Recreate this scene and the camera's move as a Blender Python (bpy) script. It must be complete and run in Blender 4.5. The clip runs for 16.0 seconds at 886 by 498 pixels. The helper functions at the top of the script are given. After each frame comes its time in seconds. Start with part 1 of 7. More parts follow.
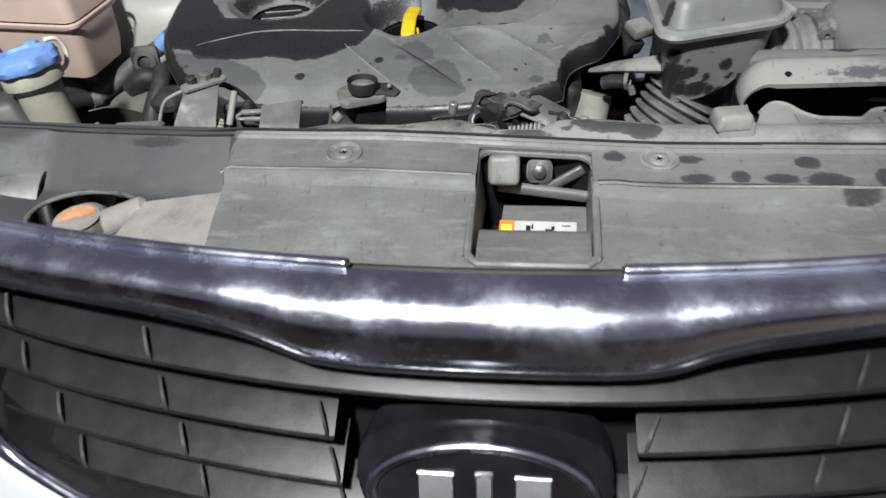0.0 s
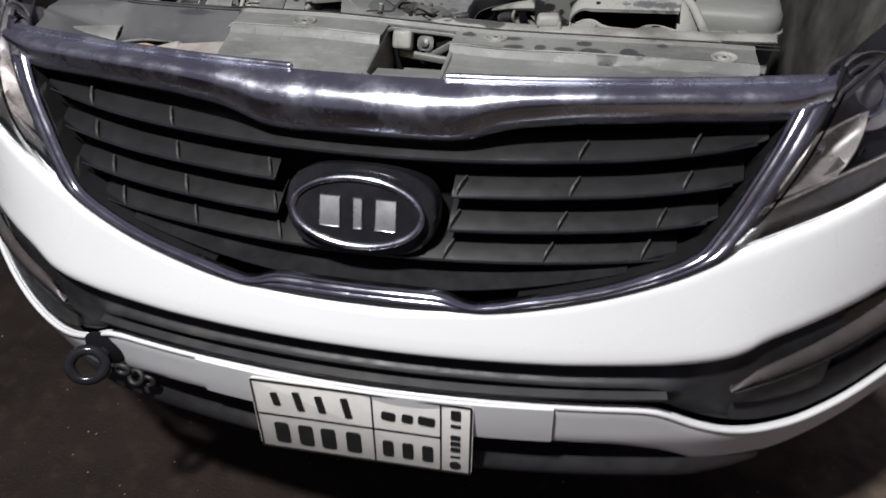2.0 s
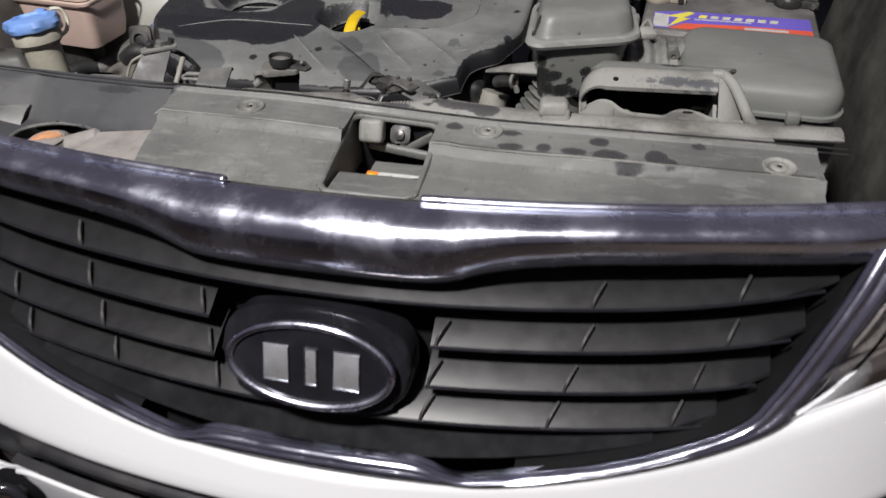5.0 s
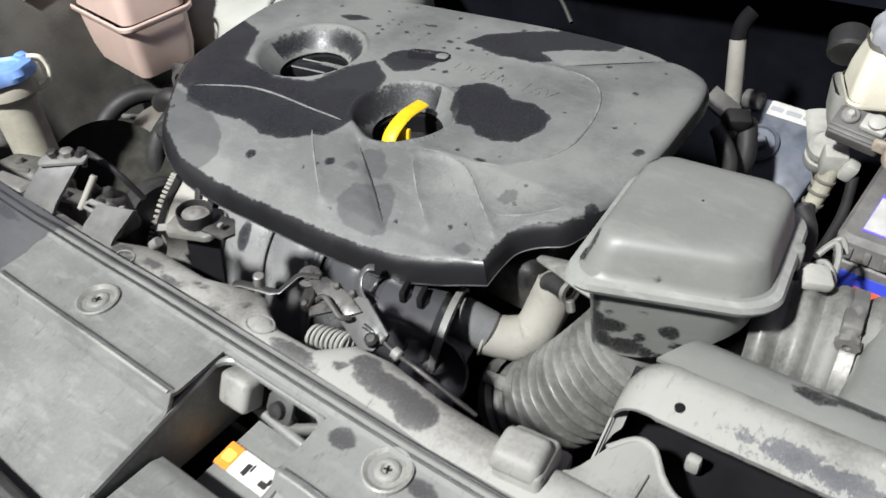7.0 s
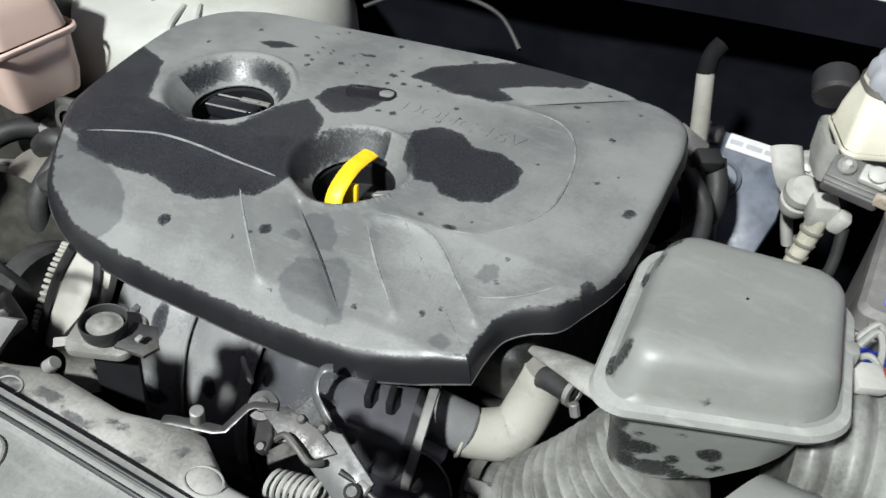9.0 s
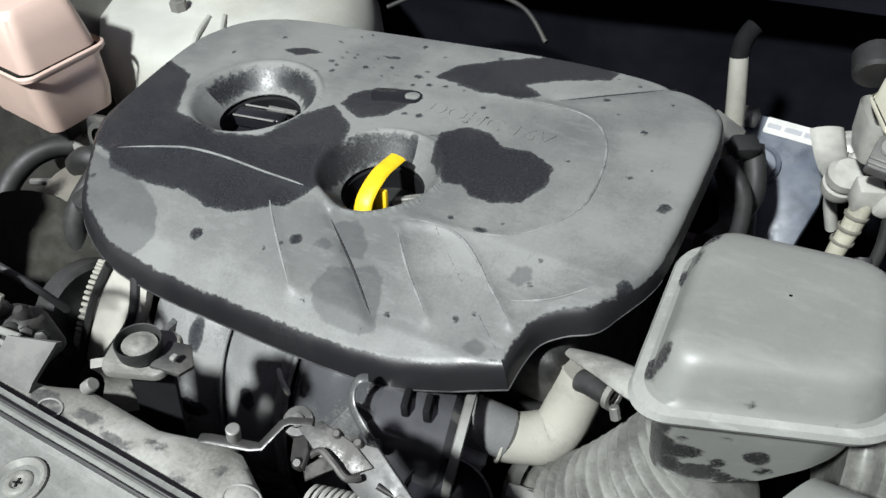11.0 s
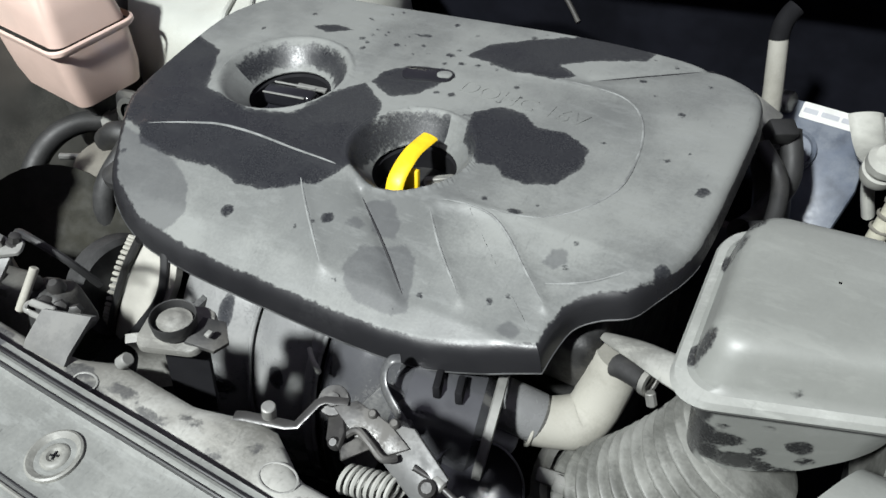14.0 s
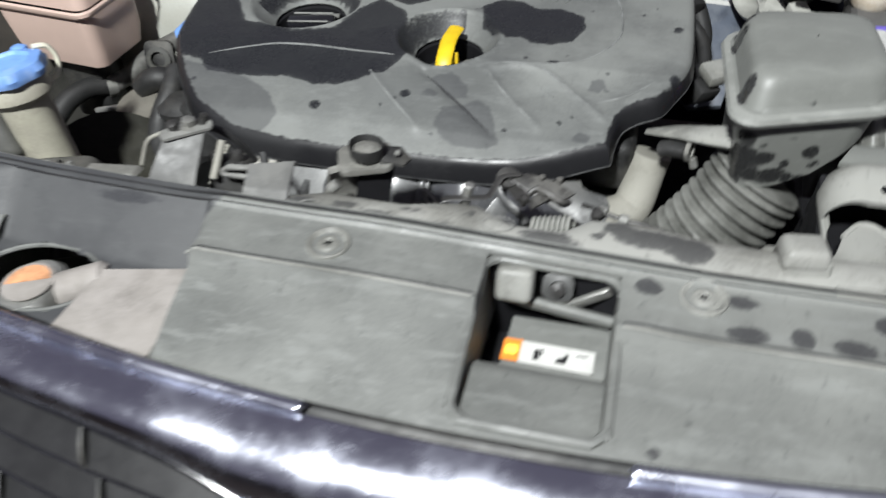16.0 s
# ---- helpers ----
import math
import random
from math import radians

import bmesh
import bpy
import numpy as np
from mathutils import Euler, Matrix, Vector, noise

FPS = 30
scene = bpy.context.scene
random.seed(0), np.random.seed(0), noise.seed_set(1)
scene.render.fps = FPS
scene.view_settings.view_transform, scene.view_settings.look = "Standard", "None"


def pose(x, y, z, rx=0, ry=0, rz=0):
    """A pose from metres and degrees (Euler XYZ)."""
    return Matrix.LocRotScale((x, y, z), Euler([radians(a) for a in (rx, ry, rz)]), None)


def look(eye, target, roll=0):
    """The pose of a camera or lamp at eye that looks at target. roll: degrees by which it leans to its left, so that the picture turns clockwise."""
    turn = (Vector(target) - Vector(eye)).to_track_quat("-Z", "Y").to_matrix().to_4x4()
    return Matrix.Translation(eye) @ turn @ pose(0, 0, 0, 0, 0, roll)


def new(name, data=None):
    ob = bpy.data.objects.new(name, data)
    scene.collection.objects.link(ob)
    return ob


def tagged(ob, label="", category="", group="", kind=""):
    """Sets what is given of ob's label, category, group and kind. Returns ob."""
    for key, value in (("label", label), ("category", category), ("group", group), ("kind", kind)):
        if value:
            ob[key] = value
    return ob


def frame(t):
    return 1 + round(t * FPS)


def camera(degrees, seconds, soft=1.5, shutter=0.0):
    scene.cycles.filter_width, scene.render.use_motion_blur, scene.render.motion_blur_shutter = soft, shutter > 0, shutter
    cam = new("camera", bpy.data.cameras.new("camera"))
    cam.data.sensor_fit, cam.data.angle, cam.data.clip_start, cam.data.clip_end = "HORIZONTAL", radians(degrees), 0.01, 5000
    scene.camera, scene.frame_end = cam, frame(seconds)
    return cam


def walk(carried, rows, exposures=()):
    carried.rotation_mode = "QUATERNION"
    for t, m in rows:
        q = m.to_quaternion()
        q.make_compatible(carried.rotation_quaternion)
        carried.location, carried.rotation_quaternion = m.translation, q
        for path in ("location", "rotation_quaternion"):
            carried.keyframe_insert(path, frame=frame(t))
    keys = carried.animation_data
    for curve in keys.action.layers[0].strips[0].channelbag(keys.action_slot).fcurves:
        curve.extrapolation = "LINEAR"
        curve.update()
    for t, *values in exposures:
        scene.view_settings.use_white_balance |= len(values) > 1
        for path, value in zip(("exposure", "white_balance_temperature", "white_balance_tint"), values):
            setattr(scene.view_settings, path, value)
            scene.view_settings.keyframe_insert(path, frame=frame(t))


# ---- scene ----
cam = camera(60.4, 16.0, shutter=0.4)
PATH = [
    (0, (0.045, -0.318, 1.318), (-0.208, 1.179, 0.016), -5.0),
    (0.5, (0.074, -0.454, 1.32), (-0.172, 1.115, 0.105), -2.3),
    (1, (0.205, -0.54, 1.334), (-0.15, 0.991, 0.097), -1.2),
    (1.2, (0.248, -0.584, 1.332), (-0.144, 0.954, 0.115), -2.6),
    (1.5, (0.294, -0.63, 1.329), (-0.204, 0.867, 0.099), -4.2),
    (2, (0.284, -0.749, 1.335), (-0.075, 0.812, 0.137), -1.5),
    (2.5, (0.208, -0.925, 1.337), (-0.12, 0.653, 0.153), -2.3),
    (3, (0.192, -0.994, 1.345), (-0.139, 0.595, 0.177), -2.4),
    (3.5, (0.228, -0.962, 1.337), (-0.075, 0.621, 0.152), -3.2),
    (3.7, (0.256, -0.908, 1.335), (-0.081, 0.705, 0.202), -3.8),
    (5.8, (0.247, -0.271, 1.364), (-0.158, 1.153, 0.02), 0.3),
    (6, (0.235, -0.237, 1.357), (-0.283, 1.145, 0.006), -1.7),
    (6.2, (0.225, -0.204, 1.343), (-0.448, 1.173, 0.059), -0.8),
    (6.5, (0.263, -0.069, 1.355), (-0.641, 1.131, 0.035), -5.7),
    (7, (0.333, 0.054, 1.349), (-0.602, 1.212, 0.013), -5.2),
    (7.5, (0.296, 0.083, 1.344), (-0.439, 1.368, -0.001), -1.8),
    (8, (0.236, 0.095, 1.33), (-0.367, 1.454, -0.006), 1.6),
    (8.5, (0.214, 0.115, 1.334), (-0.449, 1.462, 0.012), 2.5),
    (9, (0.21, 0.131, 1.329), (-0.488, 1.426, -0.026), 0.1),
    (9.5, (0.208, 0.137, 1.329), (-0.535, 1.39, -0.04), -3.3),
    (10, (0.209, 0.14, 1.331), (-0.555, 1.384, -0.036), -4.3),
    (12.5, (0.202, 0.145, 1.329), (-0.584, 1.372, -0.041), -5.0),
    (13, (0.195, 0.144, 1.33), (-0.598, 1.363, -0.044), -4.7),
    (13.5, (0.192, 0.144, 1.328), (-0.598, 1.346, -0.062), -4.7),
    (14, (0.194, 0.14, 1.325), (-0.605, 1.329, -0.071), -5.1),
    (14.5, (0.204, 0.135, 1.323), (-0.579, 1.306, -0.097), -4.7),
    (15, (0.234, 0.106, 1.331), (-0.659, 1.164, -0.112), -6.2),
    (15.5, (0.196, 0.002, 1.336), (-0.414, 1.266, -0.089), -1.6),
    (16, (0.069, -0.146, 1.345), (-0.333, 1.213, -0.066), -3.7),
]
walk(cam, [(t, look(eye, target, roll)) for t, eye, target, roll in PATH], [(0, 0.2, 6500, 11), (0.6, 0.18, 6500, 14), (1.2, 0.4, 6650, 15), (2.2, 0.02, 6700, 16), (3.7, 0.02, 6800, 18), (5.8, -0.12, 6800, 18), (6.3, 0.22, 6700, 17), (7, 0.74, 6600, 14), (8, 0.77, 6500, 11), (12, 0.77, 6450, 10), (14.8, 0.8, 6450, 10), (15.5, 0.77, 6450, 10), (16, 0.43, 6500, 11)])

# ---- light ----
world = bpy.data.worlds.new("night_sky")
scene.world = world
world.use_nodes = True
bg = world.node_tree.nodes["Background"]
bg.inputs[0].default_value = (0.8, 0.76, 0.97, 1)
bg.inputs[1].default_value = 0.12
lamp_data = bpy.data.lights.new("yard_lamp", "AREA")
lamp_data.shape, lamp_data.size = "DISK", 0.17
lamp_data.energy, lamp_data.color = 94, (0.96, 1.0, 0.99)
lamp = new("yard_lamp", lamp_data)
lamp.matrix_world = look((-0.24, -1.0, 2.85), (0.02, 0.25, 0.9))


# ---- mesh tools ----
def part(name, bm, material, parent=None, label="", sharp=38):
    me = bpy.data.meshes.new(name)
    bmesh.ops.recalc_face_normals(bm, faces=bm.faces)
    bm.to_mesh(me)
    bm.free()
    me.polygons.foreach_set("use_smooth", [True] * len(me.polygons))
    me.set_sharp_from_angle(angle=radians(sharp))
    me.materials.append(material)
    ob = new(name, me)
    if parent is not None:
        ob.parent = parent
        ob.matrix_parent_inverse = Matrix.Translation(-parent.location) if parent.type == "EMPTY" else Matrix.Identity(4)
    if label:
        ob["label"] = label
    return ob


def thing(name, label, category, at, group="", kind=""):
    ob = new(name)
    ob.location, ob.empty_display_size = at, 0.05
    return tagged(ob, label, category, group, kind)


def thicken(bm, d):
    """Give an open sheet a second side d behind the first, and close its edges."""
    bmesh.ops.recalc_face_normals(bm, faces=bm.faces)
    bm.normal_update()
    twin = {v: v.co - v.normal * d for v in bm.verts}
    faces, rim = bm.faces[:], [e for e in bm.edges if e.is_boundary]
    loops = [(e.verts[0], e.verts[1]) for e in rim]
    twin = {v: bm.verts.new(c) for v, c in twin.items()}
    for f in faces:
        bm.faces.new([twin[v] for v in reversed(f.verts)])
    for a, b in loops:
        bm.faces.new((a, b, twin[b], twin[a]))
    return bm


def grid(fn, nu, nv, thick=0.0, wrap=False):
    bm = bmesh.new()
    rows = [[bm.verts.new(fn(i / nu, j / nv)) for j in range(nv + 1)] for i in range(nu if wrap else nu + 1)]
    n = len(rows)
    for i in range(n if wrap else n - 1):
        for j in range(nv):
            bm.faces.new((rows[i][j], rows[(i + 1) % n][j], rows[(i + 1) % n][j + 1], rows[i][j + 1]))
    return thicken(bm, thick) if thick else bm


def spline(pts, n, closed=False):
    pts = [Vector(p) for p in pts]
    m, out = len(pts), []
    spans = m if closed else m - 1
    for k in range(n if closed else n + 1):
        u = k / n * spans
        i = min(int(u), spans - 1)
        t = u - i
        q = [pts[(i + d) % m] if closed else pts[max(0, min(m - 1, i + d))] for d in (-1, 0, 1, 2)]
        out.append(0.5 * (2 * q[1] + (q[2] - q[0]) * t + (2 * q[0] - 5 * q[1] + 4 * q[2] - q[3]) * t * t + (3 * q[1] - q[0] - 3 * q[2] + q[3]) * t ** 3))
    return out


def tube(pts, r, seg=14, n=0, flat=1.0, smooth=True, closed=False):
    """A pipe along pts; r is a radius or a function of 0..1; flat squeezes it along its second axis."""
    path = spline(pts, n or 8 * len(pts), closed) if smooth else [Vector(p) for p in pts]
    bm, rings, m = bmesh.new(), [], len(path)
    side = None
    for k, p in enumerate(path):
        t = (path[(k + 1) % m] - path[k - 1]) if closed else (path[min(k + 1, m - 1)] - path[max(k - 1, 0)])
        t.normalize()
        if side is None:
            side = t.cross(Vector((0, 0, 1)) if abs(t.z) < 0.9 else Vector((1, 0, 0))).normalized()
        side = (side - t * side.dot(t)).normalized()
        up = t.cross(side)
        rad = r(k / max(1, m - 1)) if callable(r) else r
        rings.append([bm.verts.new(p + side * (rad * math.cos(a)) + up * (rad * flat * math.sin(a))) for a in (2 * math.pi * s / seg for s in range(seg))])
    for k in range(m if closed else m - 1):
        a, b = rings[k], rings[(k + 1) % m]
        for s in range(seg):
            bm.faces.new((a[s], a[(s + 1) % seg], b[(s + 1) % seg], b[s]))
    if not closed:
        bm.faces.new(rings[0][::-1])
        bm.faces.new(rings[-1])
    return bm


def box(c, size, r=0.003, seg=2, turn=(0, 0, 0), taper=1.0):
    bm = bmesh.new()
    bmesh.ops.create_cube(bm, size=1)
    for v in bm.verts:
        k = taper if v.co.z > 0 else 1.0
        v.co = Vector((v.co.x * size[0] * k, v.co.y * size[1] * k, v.co.z * size[2]))
    if r:
        bmesh.ops.bevel(bm, geom=bm.edges[:], offset=min(r, min(size) * 0.45), segments=seg, affect="EDGES", profile=0.5)
    bmesh.ops.transform(bm, matrix=pose(*c, *turn), verts=bm.verts)
    return bm


def lathe(profile, m, seg=32, lobes=0, depth=0.0):
    """Rings (radius, height) round the z axis of the pose m; lobes give a scalloped grip."""
    def f(u, v):
        k = v * (len(profile) - 1)
        i = min(int(k + 1e-6), len(profile) - 2)
        r, z = [profile[i][c] + (profile[i + 1][c] - profile[i][c]) * (k - i) for c in (0, 1)]
        a = 2 * math.pi * u
        r *= 1 - depth * (0.5 + 0.5 * math.cos(lobes * a)) if lobes else 1
        return m @ Vector((r * math.cos(a), r * math.sin(a), z))
    return grid(f, seg, len(profile) - 1, wrap=True)


def along(a, b, up=(0, 0, 1)):
    """A pose at a whose z axis points to b."""
    d = Vector(b) - Vector(a)
    return Matrix.Translation(a) @ d.to_track_quat("Z", "Y").to_matrix().to_4x4()


def rod(a, b, r, seg=16, edge=0.15):
    n = (Vector(b) - Vector(a)).length
    e = min(r * edge, n * 0.3)
    return lathe([(0, 0), (r - e, 0), (r, e), (r, n - e), (r - e, n), (0, n)], along(a, b), seg)


def plate(pts, z0, z1, bevel=0.0, m=None, seg=2):
    """A flat piece of outline pts between two heights, in the pose m."""
    bm = bmesh.new()
    low = [bm.verts.new((p[0], p[1], z0)) for p in pts]
    top = [bm.verts.new((p[0], p[1], z1)) for p in pts]
    bm.faces.new(low[::-1])
    f = bm.faces.new(top)
    for i in range(len(pts)):
        j = (i + 1) % len(pts)
        bm.faces.new((low[i], low[j], top[j], top[i]))
    if bevel:
        bmesh.ops.bevel(bm, geom=list(f.edges), offset=bevel, segments=seg, affect="EDGES", profile=0.5)
    if m is not None:
        bmesh.ops.transform(bm, matrix=m, verts=bm.verts)
    return bm


def rounded(w, h, r, n=5):
    out = []
    for k, (sx, sy) in enumerate(((1, 1), (-1, 1), (-1, -1), (1, -1))):
        for i in range(n + 1):
            a = math.pi / 2 * (k + i / n)
            out.append((sx * (w / 2 - r) + r * math.cos(a), sy * (h / 2 - r) + r * math.sin(a)))
    return out


def curve(keys):
    xs, ys = [k[0] for k in keys], [k[1] for k in keys]
    return lambda x: float(np.interp(abs(x), xs, ys))


def soft(keys, w=0.012):
    f = curve(keys)
    return lambda x: (f(x - w) + 2 * f(x) + f(x + w)) / 4


def inside(poly, x, y):
    """How far (x, y) lies inside the outline poly; outside it is negative."""
    d, hit = 9.0, False
    for i in range(len(poly)):
        ax, ay = poly[i - 1]
        bx, by = poly[i]
        t = max(0, min(1, ((x - ax) * (bx - ax) + (y - ay) * (by - ay)) / ((bx - ax) ** 2 + (by - ay) ** 2 + 1e-12)))
        d = min(d, math.hypot(x - ax - t * (bx - ax), y - ay - t * (by - ay)))
        if (ay > y) != (by > y) and x < ax + (y - ay) / (by - ay) * (bx - ax):
            hit = not hit
    return d if hit else -d


def stain(ob, fn, key="wet"):
    """Store how far each point lies inside a stain, in metres, as a named attribute."""
    at = ob.data.attributes.new(key, "FLOAT", "POINT")
    lift = 1.0 if key == "wet" else 0.0
    at.data.foreach_set("value", [lift + fn(v.co) for v in ob.data.vertices])


# ---- materials ----
class Nodes:
    def __init__(self, name):
        self.mat = bpy.data.materials.new(name)
        self.mat.use_nodes = True
        self.tree = self.mat.node_tree
        self.bsdf = self.tree.nodes["Principled BSDF"]
        self.co = self.add("ShaderNodeTexCoord").outputs["Object"]

    def add(self, kind, **values):
        node = self.tree.nodes.new(kind)
        for key, value in values.items():
            if key.startswith("i_"):
                node.inputs[int(key[2:])].default_value = value
            elif key == "operation":
                node.operation = value
            elif key == "data_type":
                node.data_type = value
            elif key == "attribute_name":
                node.attribute_name = value
        return node

    def link(self, a, b):
        self.tree.links.new(a, b)

    def noise(self, scale, detail=4.0, rough=0.6, stretch=None):
        n = self.add("ShaderNodeTexNoise")
        n.inputs["Scale"].default_value, n.inputs["Detail"].default_value, n.inputs["Roughness"].default_value = scale, detail, rough
        co = self.co
        if stretch:
            m = self.add("ShaderNodeMapping")
            m.inputs["Scale"].default_value = stretch
            self.link(co, m.inputs[0])
            co = m.outputs[0]
        self.link(co, n.inputs["Vector"])
        return n.outputs[0]

    def ramp(self, fac, a, b, lo=0.0, hi=1.0):
        n = self.add("ShaderNodeMapRange")
        n.interpolation_type = "SMOOTHSTEP"
        for k, v in ((1, a), (2, b), (3, lo), (4, hi)):
            n.inputs[k].default_value = v
        self.link(fac, n.inputs[0])
        return n.outputs[0]

    def math(self, op, a, b):
        n = self.add("ShaderNodeMath", operation=op)
        for k, v in ((0, a), (1, b)):
            if isinstance(v, (int, float)):
                n.inputs[k].default_value = v
            else:
                self.link(v, n.inputs[k])
        return n.outputs[0]

    def mix(self, fac, a, b):
        n = self.add("ShaderNodeMix", data_type="RGBA")
        self.link(fac, n.inputs[0])
        for k, v in ((6, a), (7, b)):
            if isinstance(v, tuple):
                n.inputs[k].default_value = (*v, 1)
            else:
                self.link(v, n.inputs[k])
        return n.outputs[2]

    def bump(self, height, strength, distance=0.001):
        n = self.add("ShaderNodeBump")
        n.inputs["Strength"].default_value, n.inputs["Distance"].default_value = strength, distance
        self.link(height, n.inputs["Height"])
        self.link(n.outputs[0], self.bsdf.inputs["Normal"])


def surface(name, colour, rough=0.5, metal=0.0, vary=0.25, scale=14, grain=420, bump=0.15, dust=None, dust_at=(0.35, 0.6), wet=False, coat=0.0, wet_colour=(0.009, 0.0096, 0.0122), gloss=0.12, edge=0.006, smear=0.0, sheen=0.5, dark_amount=0.55):
    """Paint, plastic or metal with blotches, grain, settled dust and, where asked, wet stains."""
    n = Nodes(name)
    big, fine = n.noise(scale, 5), n.noise(grain, 3)
    dark = tuple(c * (1 - vary) for c in colour)
    light = tuple(min(1, c * (1 + vary)) for c in colour)
    col = n.mix(n.ramp(big, 0.3, 0.7), dark, light)
    r = n.ramp(n.noise(scale * 3, 4), 0.25, 0.75, max(0.02, rough - gloss), min(1, rough + gloss))
    if dust:
        mask = n.ramp(n.math("ADD", n.math("MULTIPLY", n.noise(scale * 0.6, 6, 0.58), 0.85), n.math("MULTIPLY", fine, 0.15)), *dust_at)
        col = n.mix(mask, col, dust)
        r = n.math("MAXIMUM", r, n.math("MULTIPLY", mask, 0.8))
    if smear:
        streak = n.ramp(n.noise(26, 7, 0.72, (1.0, 3.5, 3.5)), 0.5, 0.64, 0.0, smear)
        col = n.mix(streak, col, tuple(min(1, x * 1.9) for x in colour))
        scuff = n.ramp(n.noise(55, 6, 0.8, (4.0, 1.0, 1.0)), 0.57, 0.68, 0.0, smear * 0.8)
        col = n.mix(scuff, col, tuple(x * 0.45 for x in colour))
    if wet:
        at = n.math("SUBTRACT", n.add("ShaderNodeAttribute", attribute_name="wet").outputs["Fac"], 1.0)
        ragged = n.math("ADD", at, n.math("MULTIPLY", n.math("SUBTRACT", n.noise(90, 6, 0.75), 0.5), edge * 2.2))
        m = n.ramp(ragged, -0.0009, 0.0009)
        speck = n.ramp(n.math("ADD", fine, n.math("MULTIPLY", at, 45)), 0.28, 0.72)
        m = n.math("MULTIPLY", m, n.math("MULTIPLY", n.ramp(speck, 0, 1, 0.66, 0.97), n.ramp(n.noise(900, 2), 0.35, 0.6, 0.9, 1.0)))
        col = n.mix(m, col, wet_colour)
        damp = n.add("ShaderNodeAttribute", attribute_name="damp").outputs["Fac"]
        dark_mask = n.ramp(n.math("ADD", n.math("SUBTRACT", damp, 1.0), n.math("MULTIPLY", n.math("SUBTRACT", n.noise(70, 6, 0.75), 0.5), edge * 2)), -0.001, 0.002)
        col = n.mix(n.math("MULTIPLY", dark_mask, dark_amount), col, (0.04, 0.041, 0.045))
        r = n.math("SUBTRACT", r, n.math("MULTIPLY", m, 0.22))
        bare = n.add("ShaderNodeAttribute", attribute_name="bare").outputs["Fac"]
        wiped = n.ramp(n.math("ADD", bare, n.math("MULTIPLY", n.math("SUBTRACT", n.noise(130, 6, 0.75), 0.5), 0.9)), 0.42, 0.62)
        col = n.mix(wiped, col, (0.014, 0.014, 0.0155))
        n.link(n.math("SUBTRACT", sheen, n.math("MULTIPLY", wiped, sheen * 0.3)), n.bsdf.inputs["Specular IOR Level"])
        r = n.math("SUBTRACT", r, n.math("MULTIPLY", wiped, 0.10))
    n.link(col, n.bsdf.inputs["Base Color"])
    n.link(r, n.bsdf.inputs["Roughness"])
    n.bsdf.inputs["Metallic"].default_value = metal
    n.bsdf.inputs["Specular IOR Level"].default_value = sheen
    if coat:
        n.bsdf.inputs["Coat Weight"].default_value = coat
        n.bsdf.inputs["Coat Roughness"].default_value = 0.06
    if bump:
        n.bump(n.math("ADD", fine, n.math("MULTIPLY", big, 0.6)), bump)
    return n.mat


def glass(name, tint=(1, 1, 1), rough=0.02):
    n = Nodes(name)
    n.bsdf.inputs["Base Color"].default_value = (*tint, 1)
    n.bsdf.inputs["Transmission Weight"].default_value = 1.0
    n.bsdf.inputs["IOR"].default_value = 1.3
    n.link(n.ramp(n.noise(20, 5), 0.4, 0.8, rough, rough + 0.1), n.bsdf.inputs["Roughness"])
    return n.mat


def make_chrome(name, lo, hi):
    n = Nodes(name)
    smear = n.noise(16, 6, 0.65)
    scratch = n.noise(60, 5, 0.7, (1, 5, 5))
    r = n.math("ADD", n.ramp(smear, 0.35, 0.75, lo, hi), n.ramp(scratch, 0.55, 0.8, 0.0, 0.14))
    n.link(r, n.bsdf.inputs["Roughness"])
    n.link(n.mix(n.ramp(smear, 0.5, 0.8), (0.64, 0.66, 0.76), (0.52, 0.53, 0.62)), n.bsdf.inputs["Base Color"])
    n.bsdf.inputs["Metallic"].default_value = 1.0
    n.bump(scratch, 0.05)
    return n.mat


def make_ground():
    n = Nodes("side_lit_asphalt")
    patch, mid, fine = n.noise(1.3, 6, 0.6), n.noise(14, 6, 0.7), n.noise(160, 4, 0.7)
    split = n.add("ShaderNodeSeparateXYZ")
    n.link(n.co, split.inputs[0])
    # lamplight painted in: paler towards +x and far off, darker along the other side
    lit_side = n.ramp(n.math("ADD", split.outputs[0], n.math("MULTIPLY", n.math("SUBTRACT", patch, 0.5), 2.2)), 0.15, 1.35)
    col = n.mix(n.ramp(patch, 0.35, 0.65), (0.0125, 0.0082, 0.0066), (0.026, 0.0182, 0.015))
    col = n.mix(n.ramp(mid, 0.45, 0.75), col, (0.040, 0.029, 0.024))
    col = n.mix(n.math("MULTIPLY", lit_side, n.ramp(mid, 0.3, 0.65, 0.45, 1.0)), col, (0.21, 0.165, 0.128))
    col = n.mix(n.ramp(fine, 0.64, 0.74), col, (0.15, 0.122, 0.10))
    n.link(col, n.bsdf.inputs["Base Color"])
    n.link(n.ramp(mid, 0.3, 0.7, 0.55, 0.9), n.bsdf.inputs["Roughness"])
    n.bsdf.inputs["Specular IOR Level"].default_value = 0.2
    n.bump(n.math("ADD", fine, mid), 0.7, 0.005)
    return n.mat


